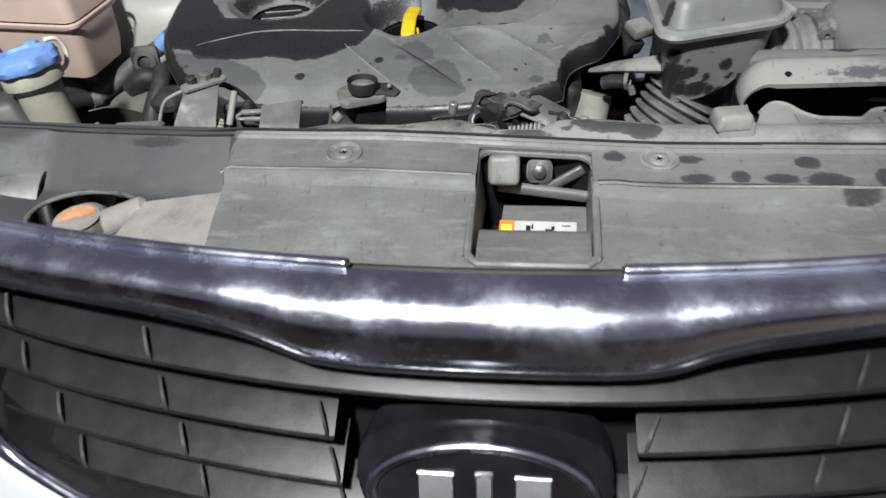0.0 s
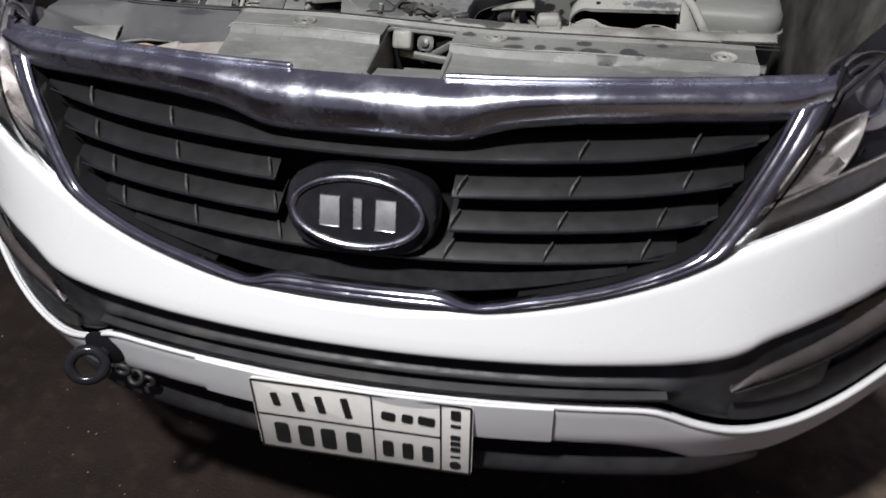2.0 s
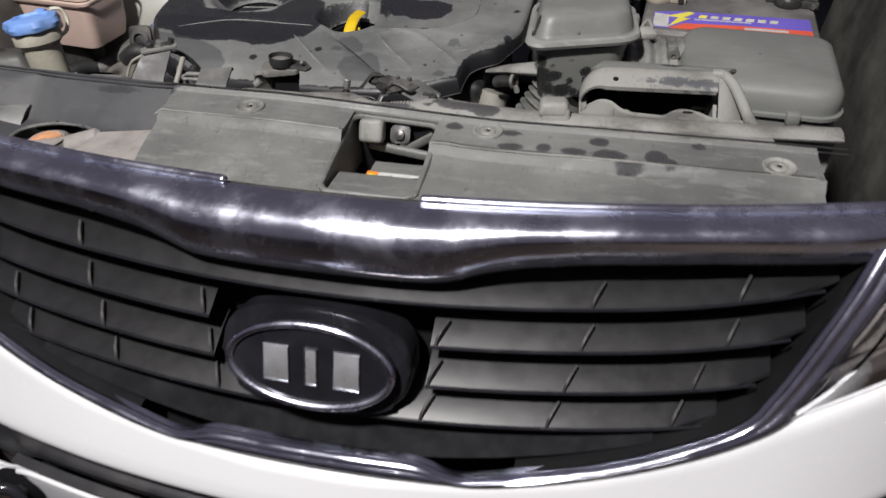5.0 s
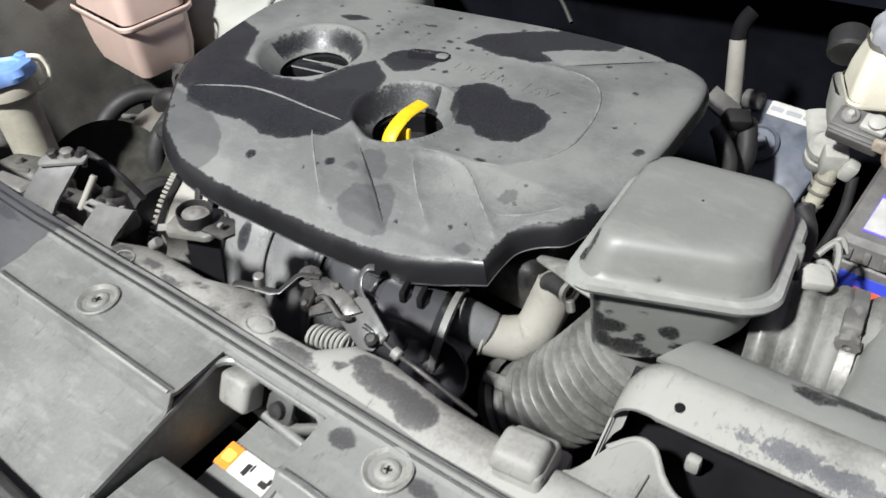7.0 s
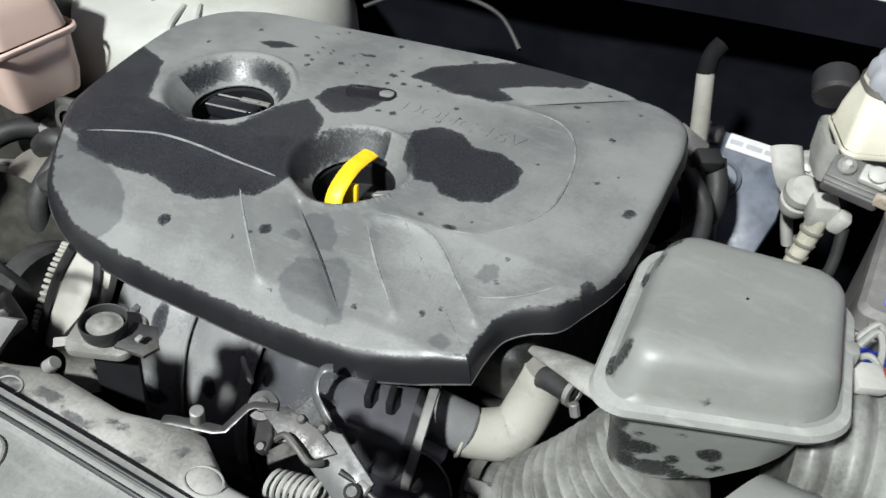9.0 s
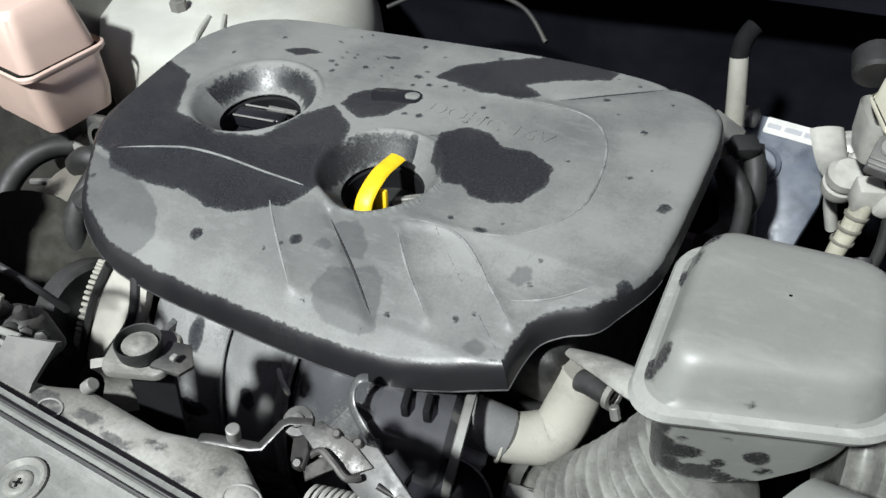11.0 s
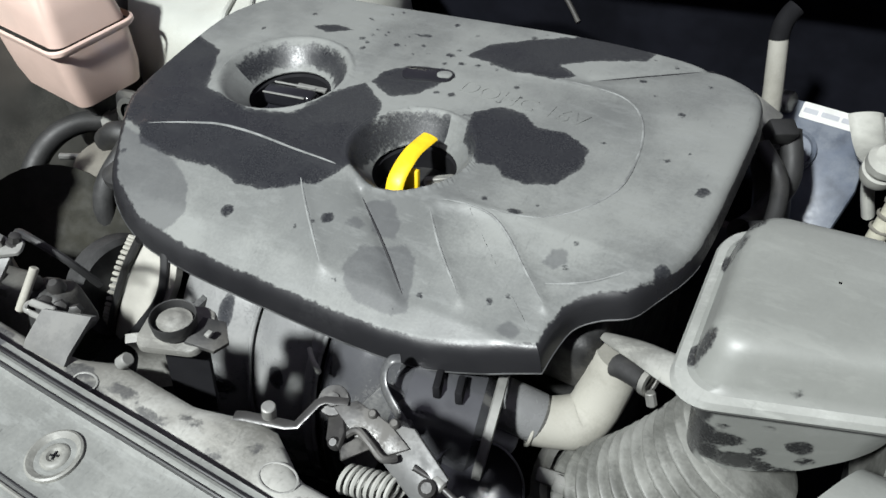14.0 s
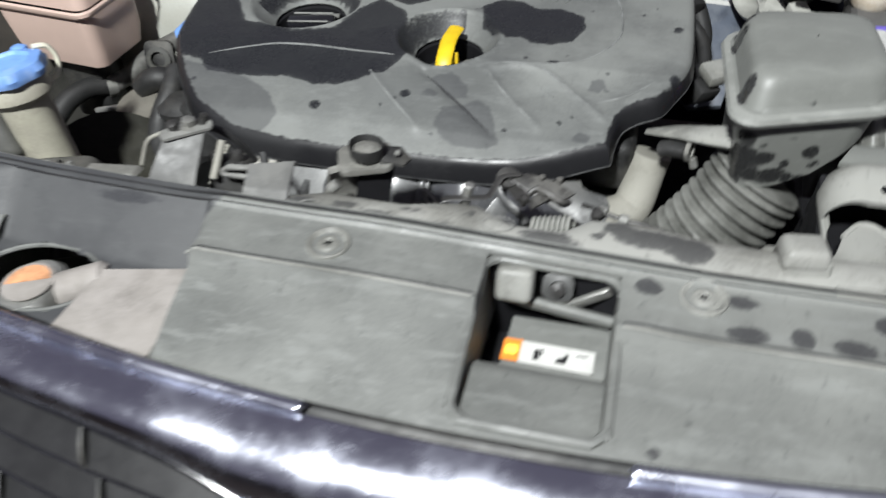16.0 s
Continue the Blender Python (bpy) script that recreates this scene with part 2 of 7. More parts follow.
asphalt = make_ground()
chrome = make_chrome("worn_chrome", 0.17, 0.42)
fine_chrome = make_chrome("bright_chrome", 0.10, 0.24)
white_paint = surface("white_paint", (0.78, 0.79, 0.80), 0.3, vary=0.02, scale=3, bump=0.0, coat=0.6)
white_matt = surface("white_strip_paint", (0.70, 0.71, 0.73), 0.45, vary=0.05, scale=6, bump=0.05)
band_plastic = surface("grained_black_plastic", (0.022, 0.022, 0.025), 0.5, vary=0.3, grain=900, bump=0.25, dust=(0.07, 0.066, 0.06), dust_at=(0.5, 0.8))
gloss_black = surface("gloss_black_plastic", (0.014, 0.014, 0.017), 0.18, vary=0.3, bump=0.03)
grille_plastic = surface("dusty_grille_plastic", (0.010, 0.010, 0.0108), 0.34, vary=0.15, scale=14, bump=0.05, dust=(0.022, 0.021, 0.0195), dust_at=(0.58, 0.85), sheen=0.6, gloss=0.035)
hose_rubber = surface("dusty_hose_rubber", (0.082, 0.083, 0.076), 0.5, vary=0.2, scale=24, bump=0.08, dust=(0.195, 0.197, 0.183), dust_at=(0.4, 0.62), smear=0.5)
# flat black for black parts and for shade painted into recesses
pit_black = surface("part_and_shade_black", (0.0085, 0.0085, 0.0098), 0.8, vary=0.3, bump=0.1, sheen=0.15)
engine_dark = surface("greasy_engine_metal", (0.03, 0.03, 0.03), 0.6, metal=0.3, vary=0.5, scale=25, bump=0.3, dust=(0.09, 0.086, 0.076), dust_at=(0.5, 0.75))
shroud_plastic = surface("dusty_shroud_plastic", (0.097, 0.100, 0.0955), 0.5, vary=0.12, scale=8, bump=0.08, dust=(0.165, 0.169, 0.159), dust_at=(0.34, 0.64), wet=True, wet_colour=(0.04, 0.04, 0.042), edge=0.003, smear=0.62, dark_amount=0.85)
cover_plastic = surface("dusty_cover_plastic", (0.106, 0.110, 0.107), 0.48, vary=0.12, scale=9, bump=0.1, dust=(0.177, 0.183, 0.174), dust_at=(0.34, 0.6), wet=True, edge=0.005, smear=0.28)
airbox_plastic = surface("dusty_airbox_plastic", (0.150, 0.155, 0.144), 0.46, vary=0.12, scale=9, bump=0.03, dust=(0.186, 0.192, 0.18), dust_at=(0.35, 0.7), wet=True, edge=0.004, gloss=0.05, wet_colour=(0.014, 0.014, 0.015), smear=0.12)
duct_plastic = surface("dusty_duct_plastic", (0.135, 0.135, 0.123), 0.5, vary=0.15, scale=16, bump=0.06, dust=(0.255, 0.256, 0.238), dust_at=(0.38, 0.6), smear=0.6, wet=True, wet_colour=(0.075, 0.078, 0.086), edge=0.012)
aged_bottle = surface("aged_bottle_plastic", (0.40, 0.385, 0.31), 0.5, vary=0.15, scale=20, bump=0.03, dust=(0.27, 0.255, 0.21), dust_at=(0.42, 0.62))
canister_tan = surface("dusty_canister", (0.13, 0.122, 0.104), 0.65, vary=0.25, scale=30, bump=0.08, dust=(0.15, 0.14, 0.118), dust_at=(0.42, 0.62))
lid_rim_plastic = surface("dusty_lid_rim", (0.19, 0.195, 0.182), 0.5, vary=0.1, scale=12, bump=0.04, dust=(0.25, 0.255, 0.24), dust_at=(0.36, 0.62), smear=0.3)
member_metal = surface("dusty_member_metal", (0.125, 0.123, 0.112), 0.56, vary=0.2, scale=16, bump=0.08, dust=(0.25, 0.25, 0.233), dust_at=(0.4, 0.58), wet=True, edge=0.005, wet_colour=(0.05, 0.05, 0.05), smear=0.5)
bare_metal = surface("dull_zinc", (0.3, 0.3, 0.285), 0.45, metal=0.7, vary=0.2, scale=40, bump=0.08, dust=(0.24, 0.237, 0.22), dust_at=(0.38, 0.62))
rust_metal = surface("oily_latch_steel", (0.03, 0.029, 0.028), 0.42, metal=0.1, vary=0.3, scale=40, bump=0.1, dust=(0.085, 0.082, 0.076), dust_at=(0.52, 0.66))
hose_beige = surface("dusty_rubber_hose", (0.235, 0.228, 0.198), 0.75, vary=0.12, scale=30, bump=0.1, dust=(0.3, 0.292, 0.258), dust_at=(0.42, 0.64))
rubber = surface("black_rubber", (0.018, 0.018, 0.018), 0.55, vary=0.3, bump=0.1, dust=(0.06, 0.057, 0.051), dust_at=(0.5, 0.72))
shiny_plastic = surface("shiny_manifold_plastic", (0.05, 0.051, 0.053), 0.32, vary=0.25, scale=9, bump=0.02, dust=(0.15, 0.15, 0.143), dust_at=(0.46, 0.62), gloss=0.05)
pink_plastic = surface("pink_tank_plastic", (0.56, 0.42, 0.36), 0.42, vary=0.06, scale=9, bump=0.02, dust=(0.46, 0.38, 0.33), dust_at=(0.5, 0.8))
cream_plastic = surface("yellowed_plastic", (0.62, 0.60, 0.49), 0.42, vary=0.1, scale=12, bump=0.04, dust=(0.5, 0.47, 0.38), dust_at=(0.5, 0.8))
blue_plastic = surface("faded_blue_plastic", (0.16, 0.31, 0.66), 0.5, vary=0.15, scale=30, bump=0.05, dust=(0.36, 0.42, 0.55), dust_at=(0.5, 0.75))
yellow_plastic = surface("yellow_plastic", (0.66, 0.44, 0.012), 0.42, vary=0.12, scale=60, bump=0.03)
grey_cap = surface("grey_cap_plastic", (0.3, 0.31, 0.33), 0.6, vary=0.12, scale=30, bump=0.08)
body_paint = surface("dusty_bay_paint", (0.40, 0.41, 0.375), 0.5, vary=0.1, scale=9, bump=0.03, dust=(0.31, 0.305, 0.265), dust_at=(0.45, 0.72))
bay_grey = surface("grimy_bay_sheet", (0.055, 0.055, 0.05), 0.6, vary=0.25, scale=12, bump=0.05, dust=(0.115, 0.112, 0.1), dust_at=(0.45, 0.66))
blue_sheet = surface("wet_blue_sheet", (0.075, 0.088, 0.115), 0.42, vary=0.25, scale=30, bump=0.06, dust=(0.13, 0.145, 0.17), dust_at=(0.42, 0.66), wet=True, wet_colour=(0.016, 0.018, 0.025))
battery_case = surface("dusty_battery_case", (0.1, 0.098, 0.095), 0.6, vary=0.2, scale=20, bump=0.1, dust=(0.2, 0.195, 0.18), dust_at=(0.42, 0.7))
plate_white = surface("plate_white", (0.72, 0.71, 0.68), 0.45, vary=0.05, scale=25, bump=0.06)
ink = surface("black_ink", (0.015, 0.015, 0.016), 0.5, vary=0.2, bump=0.02)
badge_silver = surface("badge_silver", (0.55, 0.56, 0.57), 0.35, metal=0.7, vary=0.1, bump=0.02)
sticker_white = surface("sticker_white", (0.5, 0.5, 0.48), 0.45, vary=0.1, scale=60, bump=0.02)
beige_matt = surface("dusty_beige_matt", (0.19, 0.175, 0.16), 0.7, vary=0.2, scale=25, bump=0.06, dust=(0.27, 0.25, 0.235), dust_at=(0.4, 0.62))
faded_orange = surface("faded_orange_label", (0.5, 0.25, 0.13), 0.5, vary=0.3, scale=90, bump=0.03)
sticker_orange = surface("sticker_orange", (0.74, 0.23, 0.03), 0.45, vary=0.1, scale=60, bump=0.02)
label_purple = surface("label_purple", (0.16, 0.12, 0.55), 0.35, vary=0.1, bump=0.0)
label_blue = surface("label_blue", (0.05, 0.08, 0.6), 0.35, vary=0.1, bump=0.0)
label_red = surface("label_red", (0.8, 0.12, 0.06), 0.35, vary=0.1, bump=0.0)
label_yellow = surface("label_yellow", (0.85, 0.75, 0.1), 0.35, vary=0.1, bump=0.0)
reflector_pale = surface("hazed_reflector", (0.13, 0.118, 0.112), 0.34, metal=0.2, vary=0.25, scale=40, bump=0.2)
crease_pale = surface("crease_highlight", (0.165, 0.17, 0.166), 0.6, vary=0.3, scale=60, bump=0.05)
rim_glint = surface("rim_highlight", (0.05, 0.051, 0.052), 0.45, vary=0.5, scale=45, bump=0.05, dust=(0.12, 0.122, 0.118), dust_at=(0.54, 0.7))
valve_pale = surface("pale_valve_plastic", (0.36, 0.36, 0.33), 0.5, vary=0.15, scale=40, bump=0.05)
# the shade under cowl and bonnet is put into this near-black colour
insulation = surface("shade_black_insulation", (0.0062, 0.0066, 0.0095), 0.95, vary=0.35, scale=9, bump=0.1, sheen=0.05)
belt_cream = surface("dusty_belt_cover", (0.36, 0.35, 0.315), 0.5, vary=0.12, scale=20, bump=0.04, dust=(0.28, 0.272, 0.25), dust_at=(0.45, 0.7))
zinc_pale = surface("pale_plated_metal", (0.18, 0.18, 0.17), 0.55, metal=0.1, vary=0.2, scale=50, bump=0.05)
lens_clear = glass("lens_plastic", (0.94, 0.95, 0.97))
lens_clear.node_tree.nodes["Principled BSDF"].inputs["Specular IOR Level"].default_value = 0.25
manifold_dusty = surface("dusty_manifold_plastic", (0.15, 0.152, 0.153), 0.27, vary=0.2, scale=12, bump=0.03, dust=(0.23, 0.232, 0.227), dust_at=(0.40, 0.58), wet=True, wet_colour=(0.02, 0.021, 0.025), edge=0.004, gloss=0.07, coat=0.35)
throttle_black = surface("glossy_throttle_black", (0.05, 0.051, 0.055), 0.17, vary=0.3, scale=12, bump=0.015, dust=(0.11, 0.11, 0.107), dust_at=(0.52, 0.68), gloss=0.05, sheen=0.9, coat=0.5)
tab_grey = surface("grimy_tab_sheet", (0.075, 0.075, 0.073), 0.55, vary=0.2, scale=30, bump=0.06, dust=(0.125, 0.124, 0.117), dust_at=(0.42, 0.66))
latch_plate = surface("grey_latch_plate", (0.05, 0.051, 0.05), 0.5, vary=0.15, scale=40, bump=0.05, dust=(0.085, 0.084, 0.08), dust_at=(0.45, 0.7))
lamp_grey = surface("lamp_housing_grey", (0.05, 0.046, 0.05), 0.38, vary=0.25, scale=25, bump=0.03)
bezel_smoke = surface("smoked_bezel", (0.085, 0.074, 0.075), 0.22, vary=0.2, scale=14, bump=0.02, dust=(0.14, 0.125, 0.12), dust_at=(0.55, 0.8))
reflector = surface("lamp_reflector", (0.6, 0.58, 0.56), 0.16, metal=1.0, vary=0.2, scale=30, bump=0.1)

# ---- ground ----
ground = part("ground", grid(lambda u, v: Vector(((u - 0.5) * 600, (v - 0.5) * 600, 0)), 6, 6), asphalt)
tagged(ground, "dark asphalt yard with fine grit, painted paler on its lit side", "ground", kind="structure")


# ---- the car's front ----
nose = curve([(0.14, 0.03), (0.34, 0.0), (0.39, -0.03), (0.49, -0.062), (0.56, -0.07), (0.64, -0.065), (0.70, -0.042), (0.80, -0.005), (0.89, 0.025), (0.94, 0.05), (0.96, 0.07), (1.0, 0.12)])


def front(x, z, out=0.0):
    """A point of the car's front skin, out metres proud of it."""
    a = abs(x - 0.005)
    y = (nose(z - 0.012) + 2 * nose(z) + nose(z + 0.012)) / 4 + 0.25 * a * a + 1.0 * max(0.0, a - 0.45) ** 2
    return Vector((x, y - out, z))


white_top = soft([(0, 0.688), (0.06, 0.688), (0.11, 0.693), (0.17, 0.697), (0.23, 0.706), (0.28, 0.713), (0.35, 0.732), (0.42, 0.754), (0.45, 0.772), (0.51, 0.791), (0.59, 0.811), (0.65, 0.828), (0.71, 0.845), (0.80, 0.872), (0.95, 0.905)])
white_low = soft([(0, 0.626), (0.15, 0.625), (0.28, 0.624), (0.40, 0.626), (0.46, 0.631), (0.502, 0.64), (0.52, 0.654), (0.60, 0.671), (0.66, 0.682), (0.72, 0.696), (0.8, 0.712), (0.95, 0.73)])
strip_top = soft([(0, 0.564), (0.15, 0.564), (0.38, 0.558), (0.41, 0.552), (0.45, 0.527), (0.50, 0.505), (0.54, 0.494), (0.60, 0.491), (0.66, 0.503), (0.72, 0.52), (0.77, 0.537), (0.86, 0.572), (0.95, 0.61)])
strip_low = soft([(0, 0.48), (0.17, 0.48), (0.26, 0.474), (0.36, 0.468), (0.42, 0.45), (0.45, 0.432), (0.48, 0.408), (0.53, 0.401), (0.60, 0.408), (0.68, 0.434), (0.75, 0.462), (0.95, 0.54)])
X0, X1 = -0.93, 0.94


def skin(up, low, x0=X0, x1=X1, nu=120, nv=8, out=0.0, roll=0.0, thick=0.004):
    """A strip of the front between two height curves; roll turns its edges inwards."""
    def f(u, v):
        x = x0 + (x1 - x0) * u
        e = roll * (max(0, 1 - v * 9) ** 2 + max(0, 1 - (1 - v) * 9) ** 2)
        return front(x, low(x) + (up(x) - low(x)) * v, out - e)
    return grid(f, nu, nv, thick)


car = thing("car", "white compact crossover car with its engine bay open", "car", (0, 0.4, 0))
part("bumper", skin(white_top, white_low, nv=18, roll=0.008), white_paint, car, "glossy white painted front bumper")
part("lower_bumper_strip", skin(strip_top, strip_low, nv=12, out=0.004, roll=0.010), white_matt, car, "white lower bumper strip")
part("strip_ridge", tube([front(x, strip_top(x) - 0.0015, 0.0015) for x in [X0 + (X1 - X0) * k / 80 for k in range(81)]], 0.0042, 10, 160), white_paint, car, "bright upper edge of the white strip")

# recessed dark band between the two white strips, with a ledge along its middle
def band(u, v):
    x = -0.62 + 1.25 * u
    lo, hi = strip_top(x) - 0.004, white_low(x) + 0.004
    w = max(0.0, min(1.0, (0.44 - abs(x - 0.005)) / 0.03))
    ins = 0.022 + w * (0.03 * max(0.0, (v - 0.5)) * 2 - 0.012 * math.exp(-((v - 0.42) / 0.12) ** 2))
    return front(x, lo + (hi - lo) * v, -ins)


part("air_intake_band", grid(band, 100, 24, 0.004), band_plastic, car, "grained black plastic air intake band")
ledge = part("intake_ledge", grid(lambda u, v: front(-0.4 + 0.81 * u, 0.59 - 0.006 * v, 0.0 - 0.002 * v), 60, 2, 0.012), band_plastic, car)

for s in (-1, 1):
    cx = lambda a: 0.005 + s * a
    pod = part("fog_pod", grid(lambda u, v: front(cx(0.44 + 0.5 * u), strip_top(0.44 + 0.5 * u) - 0.003 + (white_low(0.44 + 0.5 * u) - strip_top(0.44 + 0.5 * u) + 0.006) * v, -0.02 - 0.02 * math.sin(math.pi * v)), 40, 10, 0.004), gloss_black, car, "black fog lamp pod")
    up = curve([(0.488, 0.586), (0.515, 0.612), (0.54, 0.622), (0.62, 0.648), (0.72, 0.676), (0.84, 0.705)])
    lo = curve([(0.488, 0.584), (0.53, 0.592), (0.60, 0.607), (0.66, 0.622), (0.70, 0.634), (0.74, 0.630), (0.84, 0.662)])
    part("fog_bezel", grid(lambda u, v: front(cx(0.488 + 0.35 * u), lo(0.488 + 0.35 * u) + (up(0.488 + 0.35 * u) - lo(0.488 + 0.35 * u)) * v, 0.005 * math.sin(math.pi * v) - 0.004), 40, 8, 0.006), bezel_smoke, pod, "smoky grey fog lamp bezel")
    part("bezel_lip", tube([front(cx(a), lo(a) - 0.002, -0.004) for a in (0.49, 0.53, 0.58, 0.64, 0.70)], 0.003, 8), gloss_black, pod)
    part("pod_shelf", grid(lambda u, v: front(cx(0.50 + 0.26 * u), strip_top(0.50 + 0.26 * u) + 0.010 + (0.034 + 0.012 * math.sin(math.pi * u)) * v, -0.010 - 0.018 * v), 24, 6, 0.004), band_plastic, pod, "satin black pod shelf")

# lower lip and the dark underside behind it
def lip(u, v):
    x = -0.56 + 1.13 * u
    a = abs(x - 0.005)
    z = 0.425 - 0.075 * v + 0.05 * max(0, a - 0.44)
    return front(x, z, 0.004 + 0.016 * math.sin(math.pi * min(1, v * 1.2)) - 0.10 * max(0, a - 0.46))


part("lower_lip", grid(lip, 70, 10, 0.004), band_plastic, car, "black plastic lower lip")
part("undertray", grid(lambda u, v: front(-0.8 + 1.61 * u, 0.41 - 0.05 * v, -0.035 - 0.5 * v), 50, 8, 0.004), pit_black, car)
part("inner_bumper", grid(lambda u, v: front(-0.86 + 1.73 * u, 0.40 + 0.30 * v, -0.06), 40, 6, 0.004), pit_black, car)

# plate holder, number plate with plain bars
holder = part("plate_holder", grid(lambda u, v: front(-0.245 + 0.515 * u, 0.486 + 0.074 * v, 0.009), 30, 4, 0.006), white_matt, car, "white blanking panel")
PM = look((0.0045, -0.083, 0.4865), (0.03, -1.083, 0.4865)) @ pose(0, 0, 0, 0, 180, 0)
PM = Matrix.Translation((0.0045, -0.078, 0.4865)) @ Euler((radians(90), 0, radians(2.0))).to_matrix().to_4x4() @ pose(0, 0, 0, 0, 0, -1.2)
numplate = part("number_plate", plate(rounded(0.318, 0.147, 0.008), -0.004, 0.0, 0.001, PM), plate_white, car, "white number plate with black border")


def bar(cx, cy, w, h, z=0.0012, turn=0.0, mat=ink, name="bar", parent=numplate, m=PM):
    return part(name, plate(rounded(w, h, min(w, h) * 0.22, 2), 0.0, z, 0, m @ pose(cx, cy, 0.0, 0, 0, turn)), mat, parent)


for c, w in (((0, 0.0708), (0.312, 0.003)), ((0, -0.0708), (0.312, 0.003)), ((-0.156, 0), (0.003, 0.14)), ((0.156, 0), (0.003, 0.14)), ((-0.02, 0.002), (0.268, 0.0022)), ((0.017, 0), (0.0022, 0.14)), ((0.114, 0), (0.0022, 0.14))):
    bar(*c, *w, name="plate_line")
for x, h in ((-0.124, 0.026), (-0.09, 0.038), (-0.058, 0.034), (-0.02, 0.04)):
    bar(x, 0.036, 0.011, h, turn=8)
for x, w in ((0.04, 0.02), (0.067, 0.016), (0.094, 0.024)):
    bar(x, 0.032, w, 0.017, turn=-6)
for x in (-0.122, -0.086, -0.052, -0.014):
    bar(x, -0.036, 0.022, 0.044)
for x in (0.037, 0.066, 0.095):
    bar(x, -0.038, 0.016, 0.034)
for y, h in ((0.052, 0.02), (0.03, 0.006), (0.006, 0.009), (-0.007, 0.009), (-0.02, 0.009), (-0.036, 0.004)):
    bar(0.135, y, 0.014, h)
part("plate_seal", lathe([(0, 0), (0.0085, 0), (0.0085, 0.0012), (0, 0.0012)], PM @ pose(0.135, -0.055, 0), 24), ink, numplate)

# ---- grille ----
bar_low = soft([(0, 0.902), (0.09, 0.902), (0.128, 0.904), (0.16, 0.914), (0.19, 0.920), (0.26, 0.926), (0.37, 0.928), (0.50, 0.926), (0.56, 0.94)], 0.008)


def top_bar(u, v):
    x = -0.535 + 1.08 * u
    a = abs(x - 0.005)
    lo = front(x, bar_low(x - 0.005))
    hi = Vector((x, 0.074 + 0.26 * a * a, 0.955 - 0.008 * max(0, a - 0.3)))
    k = 0.5 - 0.5 * math.cos(math.pi * v)
    p = lo.lerp(hi, v)
    b = math.sin(math.pi * v) ** 0.8
    return p + Vector((0, -0.017 * b, 0.013 * b))


top_chrome = part("chrome_hood_bar", grid(top_bar, 110, 14, 0.003), chrome, car, "scratched chrome bar above the grille")
for s in (-1, 1):
    part("chrome_ridge", tube([Vector((0.005 + s * a, 0.076 + 0.26 * a * a, 0.957 - 0.008 * max(0, a - 0.3))) for a in (0.098, 0.11, 0.2, 0.3, 0.4, 0.5, 0.535)], lambda t: 0.0015 + 0.0035 * min(1, t * 12), 10, 40), chrome, top_chrome, "thin chrome ridge")
part("dark_seam", tube([front(x, bar_low(x - 0.005) - 0.004, -0.004) for x in [-0.5 + 0.02 * i for i in range(51)]], 0.0045, 8, 110), gloss_black, top_chrome)

side_in = [(0.509, 0.950), (0.486, 0.90), (0.459, 0.845), (0.435, 0.80), (0.405, 0.768), (0.31, 0.735), (0.22, 0.717), (0.165, 0.706), (0.14, 0.707), (0.108, 0.717), (0.05, 0.718), (0, 0.718)]
side_out = [(0.553, 0.964), (0.528, 0.91), (0.498, 0.85), (0.470, 0.80), (0.437, 0.764), (0.345, 0.73), (0.235, 0.706), (0.17, 0.697), (0.14, 0.697), (0.108, 0.697), (0.05, 0.697), (0, 0.697)]


def frame_line(keys, n):
    half = [Vector((a, z, 0)) for a, z in keys]
    full = [Vector((-p.x, p.y, 0)) for p in half] + half[::-1][1:]
    return spline(full, n)


N = 150
inner, outer = frame_line(side_in, N), frame_line(side_out, N)


def surround(u, v):
    i = min(N, int(u * N + 0.5))
    p = inner[i].lerp(outer[i], v)
    wave = 0.008 * math.sin(math.pi * min(1, v * 1.7)) + 0.004 * math.sin(math.pi * max(0, v * 2.4 - 1.4))
    return front(p.x + 0.005, p.y, wave - 0.006 * max(0, 1 - v * 8))


frame_chrome = part("grille_surround", grid(surround, N, 12, 0.003), fine_chrome, car, "chrome grille surround")
part("surround_bead", tube([front(p.x + 0.005, p.y, 0.004) for p in inner[::3]], 0.003, 8, 150), fine_chrome, frame_chrome)
part("surround_gap", tube([front(p.x + 0.005, p.y, -0.001) for p in outer[::3]], 0.004, 8, 150), gloss_black, frame_chrome)

# flat black sheet fills the gaps behind the slats
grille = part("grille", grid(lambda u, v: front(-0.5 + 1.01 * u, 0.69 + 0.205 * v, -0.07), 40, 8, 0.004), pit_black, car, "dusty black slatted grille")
edge_in = curve([(0.70, 0.15), (0.71, 0.2), (0.735, 0.31), (0.768, 0.405), (0.80, 0.432), (0.845, 0.457), (0.90, 0.484), (0.93, 0.498)])


def slat_z(zc, a):
    return zc + 0.075 * a * a + 0.3 * max(0.0, a - 0.31) ** 2


def slat(zc, s, inner_a):
    end = edge_in(zc + 0.075 * 0.19) + 0.004
    prof = [(-0.016, -0.004), (-0.011, -0.001), (-0.011, 0.003), (-0.016, 0.006), (-0.034, 0.016), (-0.052, 0.022), (-0.056, 0.017), (-0.036, 0.008), (-0.02, -0.003)]
    def f(u, v):
        a = inner_a + (end - inner_a) * u
        o, dz = prof[int(v * len(prof) + 0.5) % len(prof)]
        drop = 0.012 * max(0, (u - 0.9) / 0.1)
        return front(0.005 + s * a, slat_z(zc, a) + dz, o - drop)
    return grid(f, 40, len(prof))


